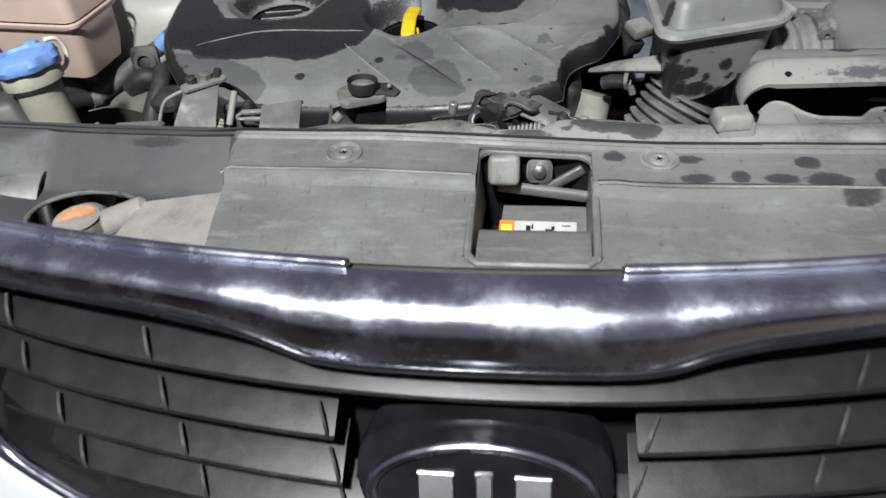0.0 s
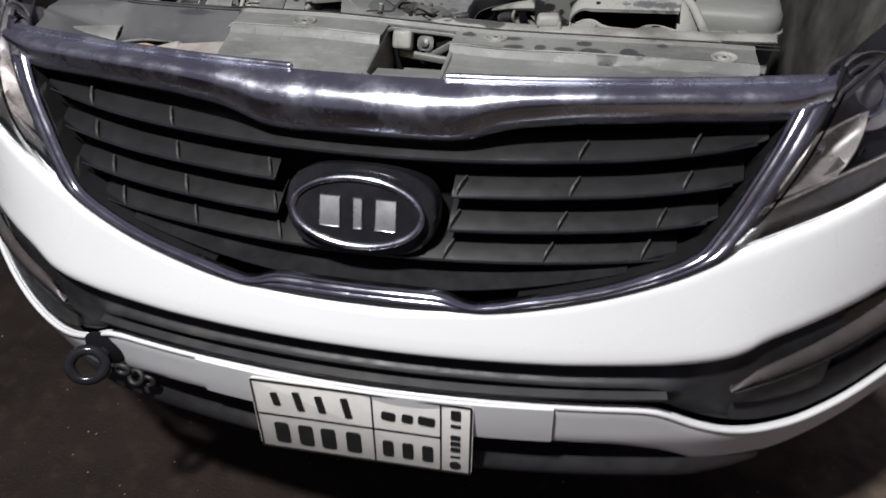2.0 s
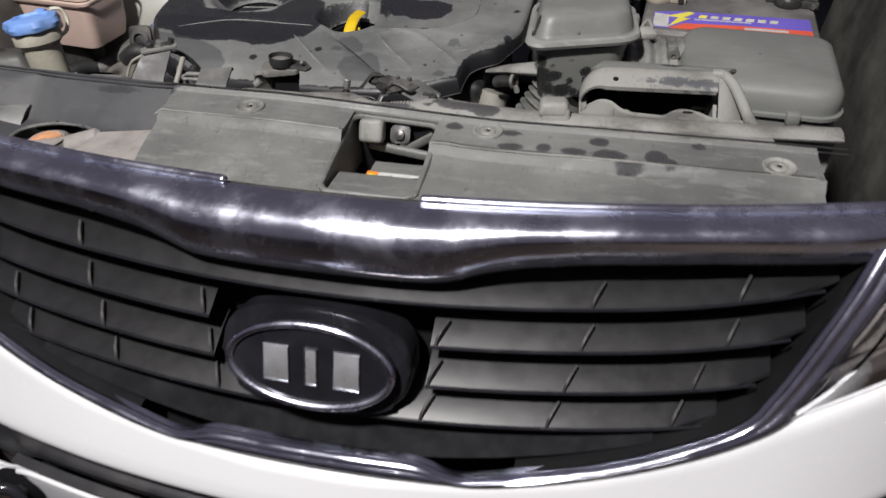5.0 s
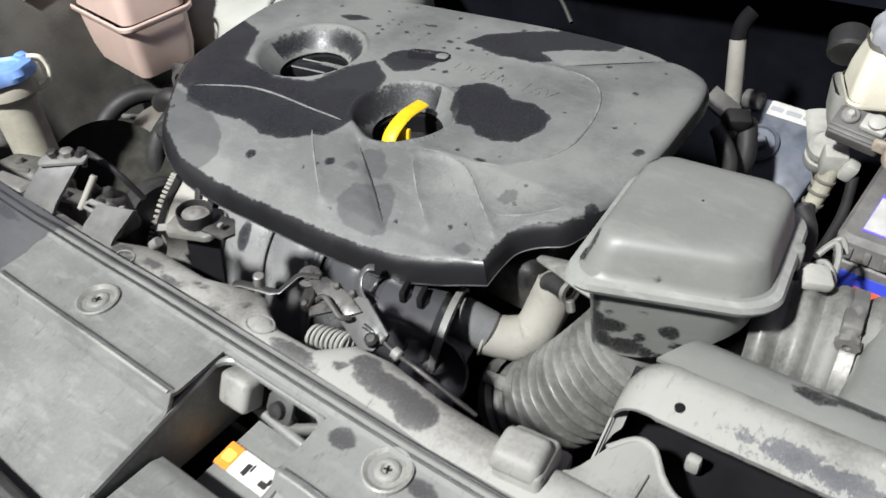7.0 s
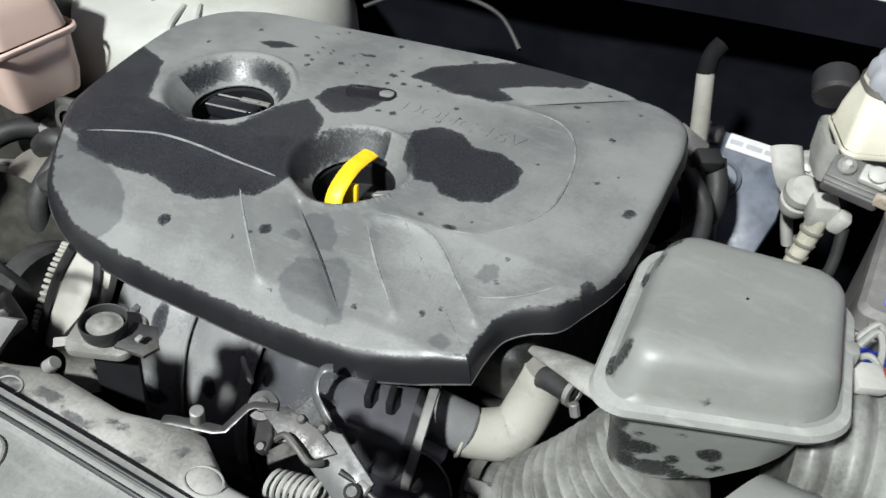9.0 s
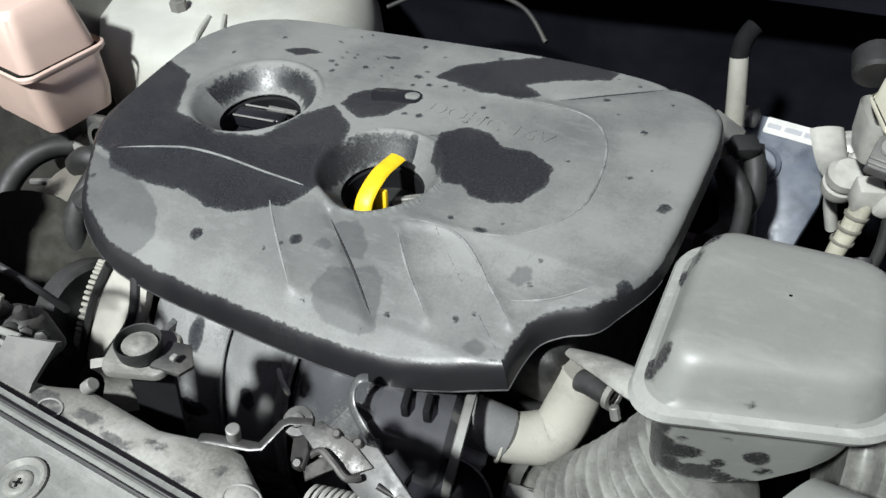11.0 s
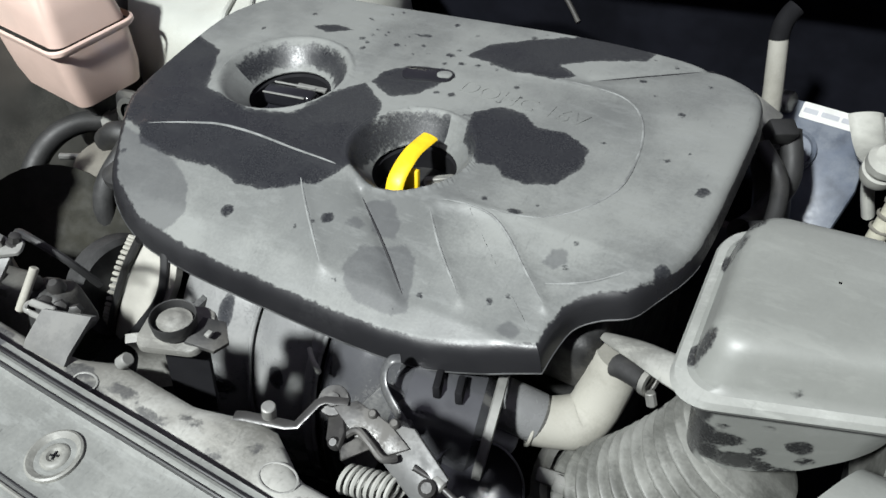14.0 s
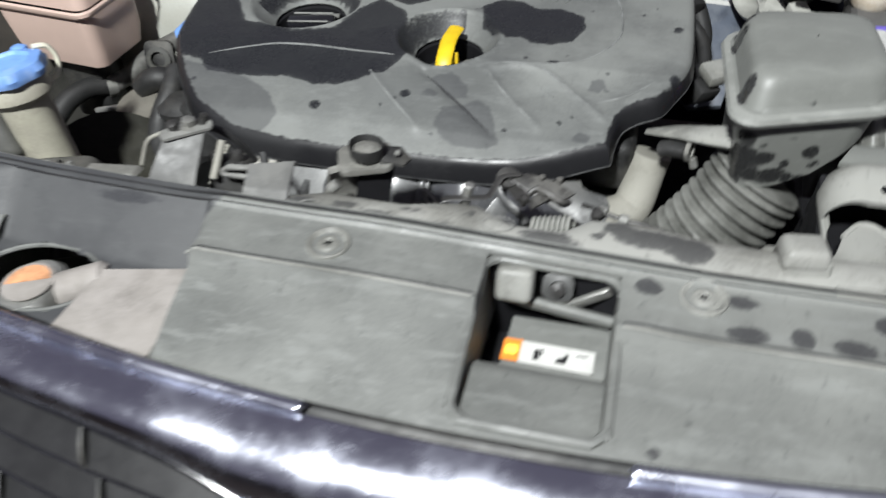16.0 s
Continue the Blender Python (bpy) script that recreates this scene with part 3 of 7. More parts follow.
for zc, start in ((0.868, 0.0), (0.826, 0.115), (0.785, 0.112), (0.748, 0.0)):
    for s in (-1, 1):
        one = part("slat", slat(zc, s, start), grille_plastic, grille)
        end = edge_in(zc + 0.075 * 0.19) - 0.01
        part("slat_edge", tube([front(0.005 + s * (start + (end - start) * k / 16), slat_z(zc, start + (end - start) * k / 16) + 0.0012, -0.0108) for k in range(17)], 0.0015, 8, 34), gloss_black, one)
FINS = {0.868: (0.263, 0.392), 0.826: (0.121, 0.257, 0.388), 0.785: (0.115, 0.246, 0.364), 0.748: (0.109, 0.233, 0.35)}
for zc, row in FINS.items():
    for s in (-1, 1):
        for a in row:
            tri = [(-0.002, 0.001), (0.006, -0.003), (0.024, 0.013), (0.022, 0.018), (0.008, 0.014), (0.0, 0.008)]
            p = front(0.005 + s * a, slat_z(zc, a) + 0.002, -0.012)
            m = Matrix.Translation(p) @ Euler((0, 0, radians(-24 * s))).to_matrix().to_4x4() @ Matrix(((0, 0, 1, 0), (1, 0, 0, 0), (0, 1, 0, 0), (0, 0, 0, 1)))
            part("fin", plate(tri, -0.0013, 0.0013, 0.0002, m), engine_dark, grille)
for s in (-1, 1):
    part("grille_side_wall", grid(lambda u, v: front(0.005 + s * (edge_in(0.71 + 0.22 * u) + 0.006), 0.71 + 0.22 * u, 0.0 - 0.07 * v), 16, 4, 0.003), grille_plastic, grille)
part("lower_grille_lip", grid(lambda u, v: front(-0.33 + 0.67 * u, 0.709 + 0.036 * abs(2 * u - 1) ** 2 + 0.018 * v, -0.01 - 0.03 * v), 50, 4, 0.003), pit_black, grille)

# emblem
EM = Matrix.Translation((0.006, -0.012, 0.811)) @ Euler((radians(90 - 19), 0, 0)).to_matrix().to_4x4()
part("emblem_pad", plate([(0.098 * math.copysign(abs(math.cos(t)) ** 0.8, math.cos(t)), 0.058 * math.copysign(abs(math.sin(t)) ** 0.7, math.sin(t))) for t in (2 * math.pi * i / 48 for i in range(48))], -0.05, -0.012, 0.008, EM, 4), gloss_black, grille)
emblem = part("emblem", plate([(0.084 * math.cos(2 * math.pi * i / 64), 0.044 * math.sin(2 * math.pi * i / 64)) for i in range(64)], -0.014, 0.0, 0.002, EM), gloss_black, car, "oval black badge with chrome rim")
part("rim", tube([EM @ Vector((0.083 * math.cos(2 * math.pi * i / 48), 0.0435 * math.sin(2 * math.pi * i / 48), 0.001)) for i in range(48)], 0.0042, 10, 144, closed=True), chrome, emblem, "chrome rim")
for a, w in ((-0.034, 0.026), (0.002, 0.012), (0.038, 0.026)):
    pts = [(a - w / 2, -0.02), (a + w / 2, -0.02), (a + w / 2, 0.019), (a - w / 2, 0.019)]
    part("badge_shape", plate(pts, 0.0, 0.0015, 0.0004, EM), badge_silver, emblem)
    part("badge_outline", tube([EM @ Vector((*p, 0.0016)) for p in pts], 0.0009, 6, smooth=False, closed=True), chrome, emblem)

# ---- headlights ----
hl_low = [(0.452, 0.774), (0.51, 0.794), (0.59, 0.814), (0.65, 0.831), (0.71, 0.848), (0.80, 0.874), (0.90, 0.897)]
hl_up = [(0.55, 0.118, 0.952), (0.60, 0.2, 0.953), (0.65, 0.28, 0.956), (0.72, 0.36, 0.96), (0.78, 0.43, 0.962), (0.84, 0.5, 0.963), (0.905, 0.57, 0.962)]


def lamp_skin(s, sink=0.0):
    low = spline([front(a, z, 0.0) for a, z in hl_low], 30)
    up = spline(hl_up, 30)
    def f(u, v):
        i = int(u * 30 + 0.5)
        p = low[i].lerp(up[i], v)
        b = math.sin(math.pi * v)
        p = p + Vector((0.02 * b * u, -0.035 * b + sink, 0.008 * b))
        return Vector((0.005 + s * p.x, p.y, p.z))
    return f


def lamp_patch(s, u0, u1, v0, v1, sink, hollow=0.0):
    """A piece of the lamp's inside that follows its lens, sink metres behind it, hollowed in the middle."""
    low, up = spline([front(a, z, 0.0) for a, z in hl_low], 60), spline(hl_up, 60)
    def f(u, v):
        uu, vv = (u0 + (u1 - u0) * u) * 60, v0 + (v1 - v0) * v
        i = min(59, int(uu))
        p = low[i].lerp(low[i + 1], uu - i).lerp(up[i].lerp(up[i + 1], uu - i), vv)
        b = math.sin(math.pi * vv)
        d = sink + hollow * math.sin(math.pi * u) * math.sin(math.pi * v)
        return Vector((0.005 + s * (p.x + 0.02 * b * u), p.y - 0.035 * b + d, p.z + 0.008 * b - 0.25 * d))
    return f


for s in (-1, 1):
    hl = part("headlight", grid(lamp_skin(s, 0.075), 30, 10, 0.003), gloss_black, car, "dark headlight unit behind a clear lens")
    lens = part("lens", grid(lamp_skin(s), 30, 12, 0.003), lens_clear, hl, "clear plastic lens")
    lens.visible_shadow = False
    part("lower_trim", grid(lamp_patch(s, 0.01, 0.62, 0.02, 0.30, 0.022, -0.004), 30, 6, 0.003), lamp_grey, hl, "smoky grey lower trim")
    part("trim_line", tube([lamp_patch(s, 0.03, 0.5, 0.30, 0.30, 0.020)(k / 20, 0) for k in range(21)], 0.0017, 8, 60), reflector_pale, hl)
    part("reflector", grid(lamp_patch(s, 0.03, 0.19, 0.33, 0.72, 0.03, 0.03), 14, 14, 0.003), reflector_pale, hl, "hazed pale indicator reflector")
    tip = lamp_patch(s, 0.0, 1.0, 0.0, 1.0, 0.02)
    part("pale_blade", grid(lambda u, v: tip(0.185 + 0.05 * u, 0.27 + 0.2 * v - 0.1 * u) + Vector((0, 0.012 * (1 - v), 0)), 8, 8, 0.003), reflector_pale, hl, "pale plastic blade beside the reflector")
    bulb_at = tip(0.11, 0.52) + Vector((0, 0.04, 0))
    part("bulb", lathe([(0.0, 0.016), (0.006, 0.014), (0.009, 0.006), (0.009, 0.0), (0.013, -0.002), (0.013, -0.01)], along(bulb_at, bulb_at + Vector((0.1 * s, -0.5, 0.35))), 20), reflector, hl, "indicator bulb")
    for u, v, r in ((0.235, 0.78, 0.042), (0.52, 0.62, 0.046)):
        c = tip(u, v) + Vector((0, 0.030, -0.012))
        aim = c + Vector((s * 0.14, -0.4, 0.2))
        m = along(c, aim) @ Matrix.Diagonal((r / 0.044, r / 0.044, 1, 1))
        eye = part("projector", lathe([(0.030, -0.012), (0.032, 0.0), (0.044, 0.004), (0.050, 0.012), (0.052, 0.010), (0.050, -0.03)], m, 40), lamp_grey, hl, "round lamp bezel")
        part("chrome_ring", lathe([(0.0295, -0.004), (0.031, 0.003), (0.034, 0.004), (0.0345, 0.0)], m, 40), fine_chrome, eye, "thin chrome ring")
        part("bulb_lens", lathe([(0.0, 0.010), (0.012, 0.008), (0.023, 0.001), (0.030, -0.010)], m, 32), gloss_black if u > 0.4 else lamp_grey, eye)
    part("inner_rib", grid(lambda u, v: tip(0.40 + 0.03 * u, 0.25 + 0.6 * v) + Vector((0, 0.02 + 0.02 * u, 0)), 4, 12, 0.003), gloss_black, hl)
    part("upper_shelf", grid(lamp_patch(s, 0.02, 0.9, 0.9, 0.985, 0.02, 0.0), 30, 4, 0.003), lamp_grey, hl)

# ---- wings, bay sides, firewall ----
for s in (-1, 1):
    def wing(u, v):
        y = 0.42 + 1.25 * u
        z = 0.45 + 0.52 * v
        return Vector((0.005 + s * (0.925 - 0.08 * max(0, v - 0.72) / 0.28 - 0.02 * (1 - u)), y, z + 0.07 * u * v))
    bmw = grid(wing, 30, 14)
    wheel_c = Vector((0.005 + s * 0.9, 0.86, 0.33))
    gone = [f for f in bmw.faces if (f.calc_center_median() - wheel_c).yz.length < 0.40]
    bmesh.ops.delete(bmw, geom=gone, context="FACES")
    thicken(bmw, 0.004)
    part("wing", bmw, white_paint, car, "white painted front wing")
    tyre = part("wheel", lathe([(0.19, -0.1), (0.3, -0.1), (0.335, -0.08), (0.345, -0.04), (0.345, 0.04), (0.335, 0.08), (0.3, 0.1), (0.19, 0.1)], Matrix.Translation((0.005 + s * 0.79, 0.88, 0.345)) @ pose(0, 0, 0, 0, 90, 0), 48), rubber, car)
    part("hub", lathe([(0, -0.06), (0.19, -0.1), (0.2, -0.1), (0.2, 0.1), (0.19, 0.1), (0, 0.06)], Matrix.Translation((0.005 + s * 0.79, 0.88, 0.345)) @ pose(0, 0, 0, 0, 90, 0), 40), bare_metal, tyre)
    part("wing_rail", grid(lambda u, v: Vector((0.005 + s * (0.845 - 0.13 * v - 0.05 * max(0, 0.4 - u)), 0.50 + 1.0 * u, 0.985 - 0.02 * v + 0.05 * u)), 24, 4, 0.004), body_paint, car, "dusty white inner wing rail")
    part("inner_wing", grid(lambda u, v: Vector((0.005 + s * (0.715 - 0.03 * math.sin(math.pi * v) - 0.03 * v), 0.30 + 1.1 * u, 0.975 - 0.55 * v + 0.04 * u)), 24, 8, 0.004), bay_grey, car)
part("firewall", grid(lambda u, v: Vector((-0.75 + 1.5 * u, 1.16 - 0.06 * v, 0.45 + 0.53 * v)), 20, 6, 0.006), insulation, car, "firewall insulation, coloured black for the shade on it")


def cowl_skin(u, v):
    x = -0.86 + 1.72 * u
    return Vector((x, 1.0 + 0.01 * math.sin(7 * x) * max(0, 1 - v * 3) + 0.42 * v, 0.982 + 0.012 * x + 0.012 * min(1, v * 8) + 0.06 * v))


cowl = part("cowl", grid(cowl_skin, 60, 10, 0.006), body_paint, car, "dusty light cowl edge")
part("cowl_lip", grid(lambda u, v: cowl_skin(u, 0) + Vector((0, 0.006 * v, -0.05 * v)), 60, 2, 0.004), insulation, cowl)
part("floor_pan", grid(lambda u, v: Vector((-0.74 + 1.48 * u, 0.22 + 0.95 * v, 0.42)), 8, 8, 0.006), pit_black, car)

# ---- radiator shroud panel with its openings ----
HOLE = (-0.352, 0.158, 0.052, 0.034)


def ease(t):
    t = max(0.0, min(1.0, t))
    return t * t * (3 - 2 * t)


def bow(x, y):
    """The panel curves back towards its one end; on the other only its front edge does."""
    return 0.10 * max(0, abs(x) - 0.1) ** 2 * (1 if x < 0 else ease((0.17 - y) / 0.06))


def shroud_drop(x, y=0.2):
    """The panel leans down from one end to the other."""
    return 0.012 * (0.3 * ease((x + 0.1) / 0.25) + 0.7 * max(0.0, min(1.0, (x + 0.1) / 0.25))) * ease((y - 0.10) / 0.07)


def shroud_z(x, y):
    y0 = y
    y += 0.004 * max(0, min(1, (x - 0.2) / 0.2)) if y < 0.2 else 0
    z = 0.964 if y > 0.183 else 0.957 - 0.25 * (0.183 - y) if y < 0.176 else 0.964 - 0.007 * (0.183 - y) / 0.007
    z += 0.0022 * math.exp(-((y - 0.1835) / 0.0028) ** 2)
    y = y0
    if y > 0.229:
        z += 0.003 * math.exp(-((y - 0.234) / 0.0022) ** 2) - 0.003 * math.exp(-((y - 0.2385) / 0.0018) ** 2)
    if y > 0.236:
        z += 0.004 * math.sin(math.pi * min(1, (y - 0.236) / 0.009))
    z += 0.0035 * math.exp(-((x - 0.104) / 0.006) ** 4) * (0.1 < y < 0.232) * 0.3
    w = max(0.0, min(1.0, (-0.218 - 0.06 * (y - 0.1) - x) / 0.006))
    low = 0.928 if y < 0.19 else 0.928 + 0.036 * (y - 0.19) / 0.048 if y < 0.238 else 0.964
    if x < -0.405:
        low = min(0.965, low + 0.3 * (-0.405 - x))
    return z * (1 - w) + min(z, low) * w - 0.02 * max(0, x - 0.43) - shroud_drop(x, y)


xs = sorted(set([round(-0.52 + 0.006 * i, 4) for i in range(166)] + [-0.008, 0.086]))
ys = sorted(set([round(0.084 + 0.006 * i, 4) for i in range(28)] + [0.105, 0.168, 0.171, 0.173, 0.1755, 0.1795, 0.181, 0.183, 0.185, 0.1875, 0.228, 0.231, 0.2325, 0.236, 0.2375, 0.2395, 0.249]))
bm = bmesh.new()
vs = {(x, y): bm.verts.new((x, y + bow(x, y) + 0.12 * max(0, 0.2 - y) * abs(x), shroud_z(x, y))) for x in xs for y in ys}
for i in range(len(xs) - 1):
    for j in range(len(ys) - 1):
        mx, my = (xs[i] + xs[i + 1]) / 2, (ys[j] + ys[j + 1]) / 2
        if -0.008 < mx < 0.086 and 0.105 < my < 0.228:
            continue
        if ((mx - HOLE[0]) / HOLE[2]) ** 2 + ((my - HOLE[1]) / HOLE[3]) ** 2 < 1:
            continue
        bm.faces.new((vs[xs[i], ys[j]], vs[xs[i + 1], ys[j]], vs[xs[i + 1], ys[j + 1]], vs[xs[i], ys[j + 1]]))
for v in [v for v in bm.verts if not v.link_faces]:
    bm.verts.remove(v)
thicken(bm, 0.003)
shroud = thing("radiator_shroud", "dusty grey plastic radiator shroud panel with screws", "shroud panel", (0, 0.17, 0.955))
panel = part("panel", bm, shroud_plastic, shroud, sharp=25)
SPOTS = [(0.169, 0.195, 0.014, 0.007), (0.202, 0.198, 0.008, 0.009), (0.233, 0.196, 0.014, 0.007), (0.257, 0.219, 0.011, 0.009), (0.268, 0.194, 0.018, 0.011), (0.288, 0.179, 0.016, 0.006), (0.314, 0.198, 0.012, 0.014), (0.327, 0.188, 0.008, 0.010), (0.356, 0.226, 0.008, 0.006), (0.165, 0.222, 0.012, 0.006), (0.115, 0.105, 0.005, 0.004), (-0.3, 0.235, 0.03, 0.004), (0.104, 0.222, 0.01, 0.008), (0.135, 0.13, 0.004, 0.003)]


def spots(table, p):
    return max(min(rx, ry) * (1 - math.hypot((p.x - cx) / rx, (p.y - cy) / ry)) for cx, cy, rx, ry in table)


stain(panel, lambda p: spots(SPOTS, p))
# panel set darker beyond a slanted line towards -x
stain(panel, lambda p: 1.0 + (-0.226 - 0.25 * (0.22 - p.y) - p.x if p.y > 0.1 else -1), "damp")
ring = [Vector((HOLE[0] + HOLE[2] * math.cos(a), HOLE[1] + 0.008 + HOLE[3] * math.sin(a), 0)) for a in (2 * math.pi * i / 40 for i in range(40))]
part("hole_rim", tube([Vector((p.x, p.y, shroud_z(p.x, p.y - 0.01) - 0.001)) for p in ring], 0.0022, 8, 80, closed=True), shroud_plastic, shroud)
for x0, x1, y in ((-0.224, -0.011, 0.1835), (0.090, 0.462, 0.1825)):
    line = [x0 + (x1 - x0) * k / 24 for k in range(25)]
    part("worn_edge", tube([(x, y + bow(x, y) + 0.12 * (0.2 - y) * abs(x), shroud_z(x, y) - 0.0003) for x in line], 0.0013, 8, 60), duct_plastic, shroud, "pale worn edge")
    part("groove", tube([(x, y + 0.004 + bow(x, y) + 0.12 * (0.2 - y) * abs(x), shroud_z(x, y + 0.004) - 0.0004) for x in line], 0.0011, 8, 60), ink, shroud)
for y in (0.2365, 0.2425):
    line = [-0.5 + 0.04 * k for k in range(26)]
    part("groove", tube([(x, y + bow(x, y), shroud_z(x, y) - 0.0002) for x in line], 0.0011, 8, 100), ink, shroud)
part("opening_rim", tube([(0.039 + x, 0.1665 + y, shroud_z(0.039, 0.1665 + y) - shroud_drop(0.039 + x, 0.1665 + y) + 0.0004) for x, y in rounded(0.098, 0.127, 0.014, 6)], 0.0034, 8, 140, closed=True), shroud_plastic, shroud)
# walls of the latch opening: grey in front and at the sides, open at the back
CX, CY = (-0.008, -0.008, 0.086, 0.086), (0.228, 0.105, 0.105, 0.228)


def tunnel(u, v):
    k = int(u * 3 + 0.5)
    return Vector((CX[k] + (0.004 if CX[k] < 0 else -0.002) * v, CY[k], shroud_z(0.039, CY[k]) - shroud_drop(CX[k], CY[k]) - (0.03 if CY[k] < 0.2 else 0.055) * v))


part("opening_wall", grid(tunnel, 3, 4, 0.002), shroud_plastic, shroud, sharp=20)
# added black sheet: the shade at the opening's back, put in as colour
part("dark_recess", grid(lambda u, v: Vector((-0.010 + 0.098 * u, 0.2285 + 0.012 * math.sin(math.pi * u), 0.947 - 0.077 * v)), 12, 4, 0.002), pit_black, shroud, "black sheet painted as shade in the latch opening")
part("step_plate", grid(lambda u, v: Vector((-0.004 + 0.088 * u, 0.107 + 0.052 * v, 0.934 - 0.005 * v - 0.004 * max(0, v - 0.85) / 0.15)), 6, 14, 0.003), shroud_plastic, shroud)
part("inner_plate", grid(lambda u, v: Vector((0.009 + 0.074 * u + 0.003 * v, 0.166 + 0.058 * v, 0.898 + 0.002 * v)), 6, 4, 0.003), shroud_plastic, shroud)
part("cross_lip", box((0.046, 0.2205, 0.919), (0.080, 0.007, 0.011), 0.003, 3, (12, 5, -4)), shroud_plastic, shroud)
# floor coloured black for the shade down there
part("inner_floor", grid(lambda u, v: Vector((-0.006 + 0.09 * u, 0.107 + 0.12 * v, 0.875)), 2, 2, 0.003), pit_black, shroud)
stick_m = Matrix.Translation((0.0425, 0.191, 0.9004)) @ pose(0, 0, 0, 2, 0, -1)
sticker = part("warning_label", plate(rounded(0.053, 0.019, 0.001), 0, 0.0006, 0, stick_m @ pose(0.0065, 0, 0)), sticker_white, shroud, "white warning label with an orange end")
part("orange_end", plate(rounded(0.013, 0.019, 0.001), 0, 0.0008, 0, stick_m @ pose(-0.0265, 0, 0)), sticker_orange, sticker)
part("bar", plate(rounded(0.009, 0.008, 0.002), 0, 0.001, 0, stick_m @ pose(-0.0265, 0.0, 0)), label_yellow, sticker)
for x, y, w, h in ((-0.008, -0.001, 0.004, 0.009), (-0.0045, 0.002, 0.0015, 0.006), (0.010, -0.003, 0.007, 0.0045), (0.013, 0.001, 0.003, 0.004), (0.024, 0.004, 0.008, 0.0012)):
    part("bar", plate(rounded(w, h, 0.0006), 0, 0.0009, 0, stick_m @ pose(x, y, 0)), ink, sticker)
for x, y in ((-0.122, 0.21), (0.141, 0.221), (0.43, 0.2)):
    m = Matrix.Translation((x, y, shroud_z(x, y) - 0.001))
    clip = part("push_clip", lathe([(0.0165, 0.0), (0.016, 0.0028), (0.0148, 0.0034), (0.0135, 0.0026), (0.0115, 0.0009), (0.0085, 0.0009), (0.0078, 0.0022), (0.006, 0.003), (0.0042, 0.003), (0.003, 0.0018), (0, 0.0018)], m, 36), duct_plastic, shroud, "round push clip")
    for turn in (20, 110):
        part("cross_slot", box(m @ Vector((0, 0, 0.0022)), (0.0052, 0.0011, 0.0008), 0, 1, (0, 0, turn)), pit_black, clip)
# the basin's brightly lit inner surface, put in as a paler beige plate
part("trim_tab", grid(lambda u, v: Vector((-0.300 + 0.077 * u - 0.012 * (1 - v) * (1 - u), 0.108 + 0.082 * v - 0.012 * (1 - u) * v, 0.9335 - 0.004 * (1 - u) + 0.004 * v)), 10, 8, 0.003), beige_matt, shroud, "beige plate standing for the basin's bright inner surface")
part("basin_lip", grid(lambda u, v: Vector((-0.482 + 0.075 * u, 0.150 + 0.034 * u + 0.028 * v, 0.934 + 0.014 * math.sin(math.pi / 2 * v) - 0.006 * u)), 10, 6, 0.003), shroud_plastic, shroud, "curved lip of the basin")
part("front_seal", tube([Vector((x, 0.083 + 0.26 * x * x, 0.944)) for x in [-0.2 + 0.035 * i for i in range(21)]], 0.006, 8, 100), rubber, shroud)

# radiator filler under the round hole
filler = thing("radiator_filler", "metal radiator filler with white and orange label", "filler", (-0.349, 0.157, 0.90))
cap = part("cap", lathe([(0.02, 0.0), (0.03, 0.008), (0.031, 0.018), (0.026, 0.024), (0.0, 0.026)], Matrix.Translation((-0.352, 0.156, 0.905)), 32, 2, 0.25), bare_metal, filler)
part("cap_label", plate([(0.02 * math.cos(t), 0.02 * math.sin(t)) for t in (2 * math.pi * i / 24 for i in range(24))], 0.0262, 0.027, 0, Matrix.Translation((-0.352, 0.156, 0.905))), beige_matt, cap, "faded paper label")
part("cap_warning", plate([(0.017 * math.cos(t), 0.017 * math.sin(t)) for t in (0.4 + math.pi * i / 12 for i in range(13))], 0.027, 0.0276, 0, Matrix.Translation((-0.352, 0.156, 0.905))), faded_orange, cap, "faded orange warning")
part("neck", rod((-0.352, 0.156, 0.86), (-0.352, 0.156, 0.906), 0.021), bare_metal, filler)
part("overflow_nipple", rod((-0.336, 0.162, 0.916), (-0.297, 0.180, 0.922), 0.0155, 22, 0.3), beige_matt, filler)
radiator = thing("radiator", "dark radiator core under the shroud", "radiator", (0, 0.2, 0.45))
part("core", box((0, 0.2, 0.65), (0.66, 0.06, 0.42), 0.006), engine_dark, radiator)
part("top_tank", box((-0.02, 0.2, 0.850), (0.70, 0.05, 0.04), 0.012), pit_black, radiator)

# ---- steel cross member behind the shroud ----
rear_edge = lambda x: float(np.interp(x, [-0.5, -0.3, -0.21, -0.175, -0.15, -0.085, -0.05, -0.03, -0.012, 0.0, 0.04, 0.06, 0.09, 0.14, 0.2, 0.5], [0.262, 0.262, 0.262, 0.268, 0.278, 0.276, 0.285, 0.286, 0.276, 0.268, 0.268, 0.286, 0.288, 0.28, 0.276, 0.276]))


def member_skin(u, v):
    x = -0.52 + 1.02 * u
    y0, y1 = 0.246 + 0.10 * max(0, abs(x) - 0.1) ** 2, rear_edge(x) + 0.10 * max(0, abs(x) - 0.1) ** 2
    t = min(1, v * 1.35)
    z = 0.952 + 0.004 * math.sin(math.pi * t)
    return Vector((x, y0 + (y1 - y0) * t + 0.004 * max(0, v - 0.74), z - 0.055 * max(0, v - 0.74) / 0.26))


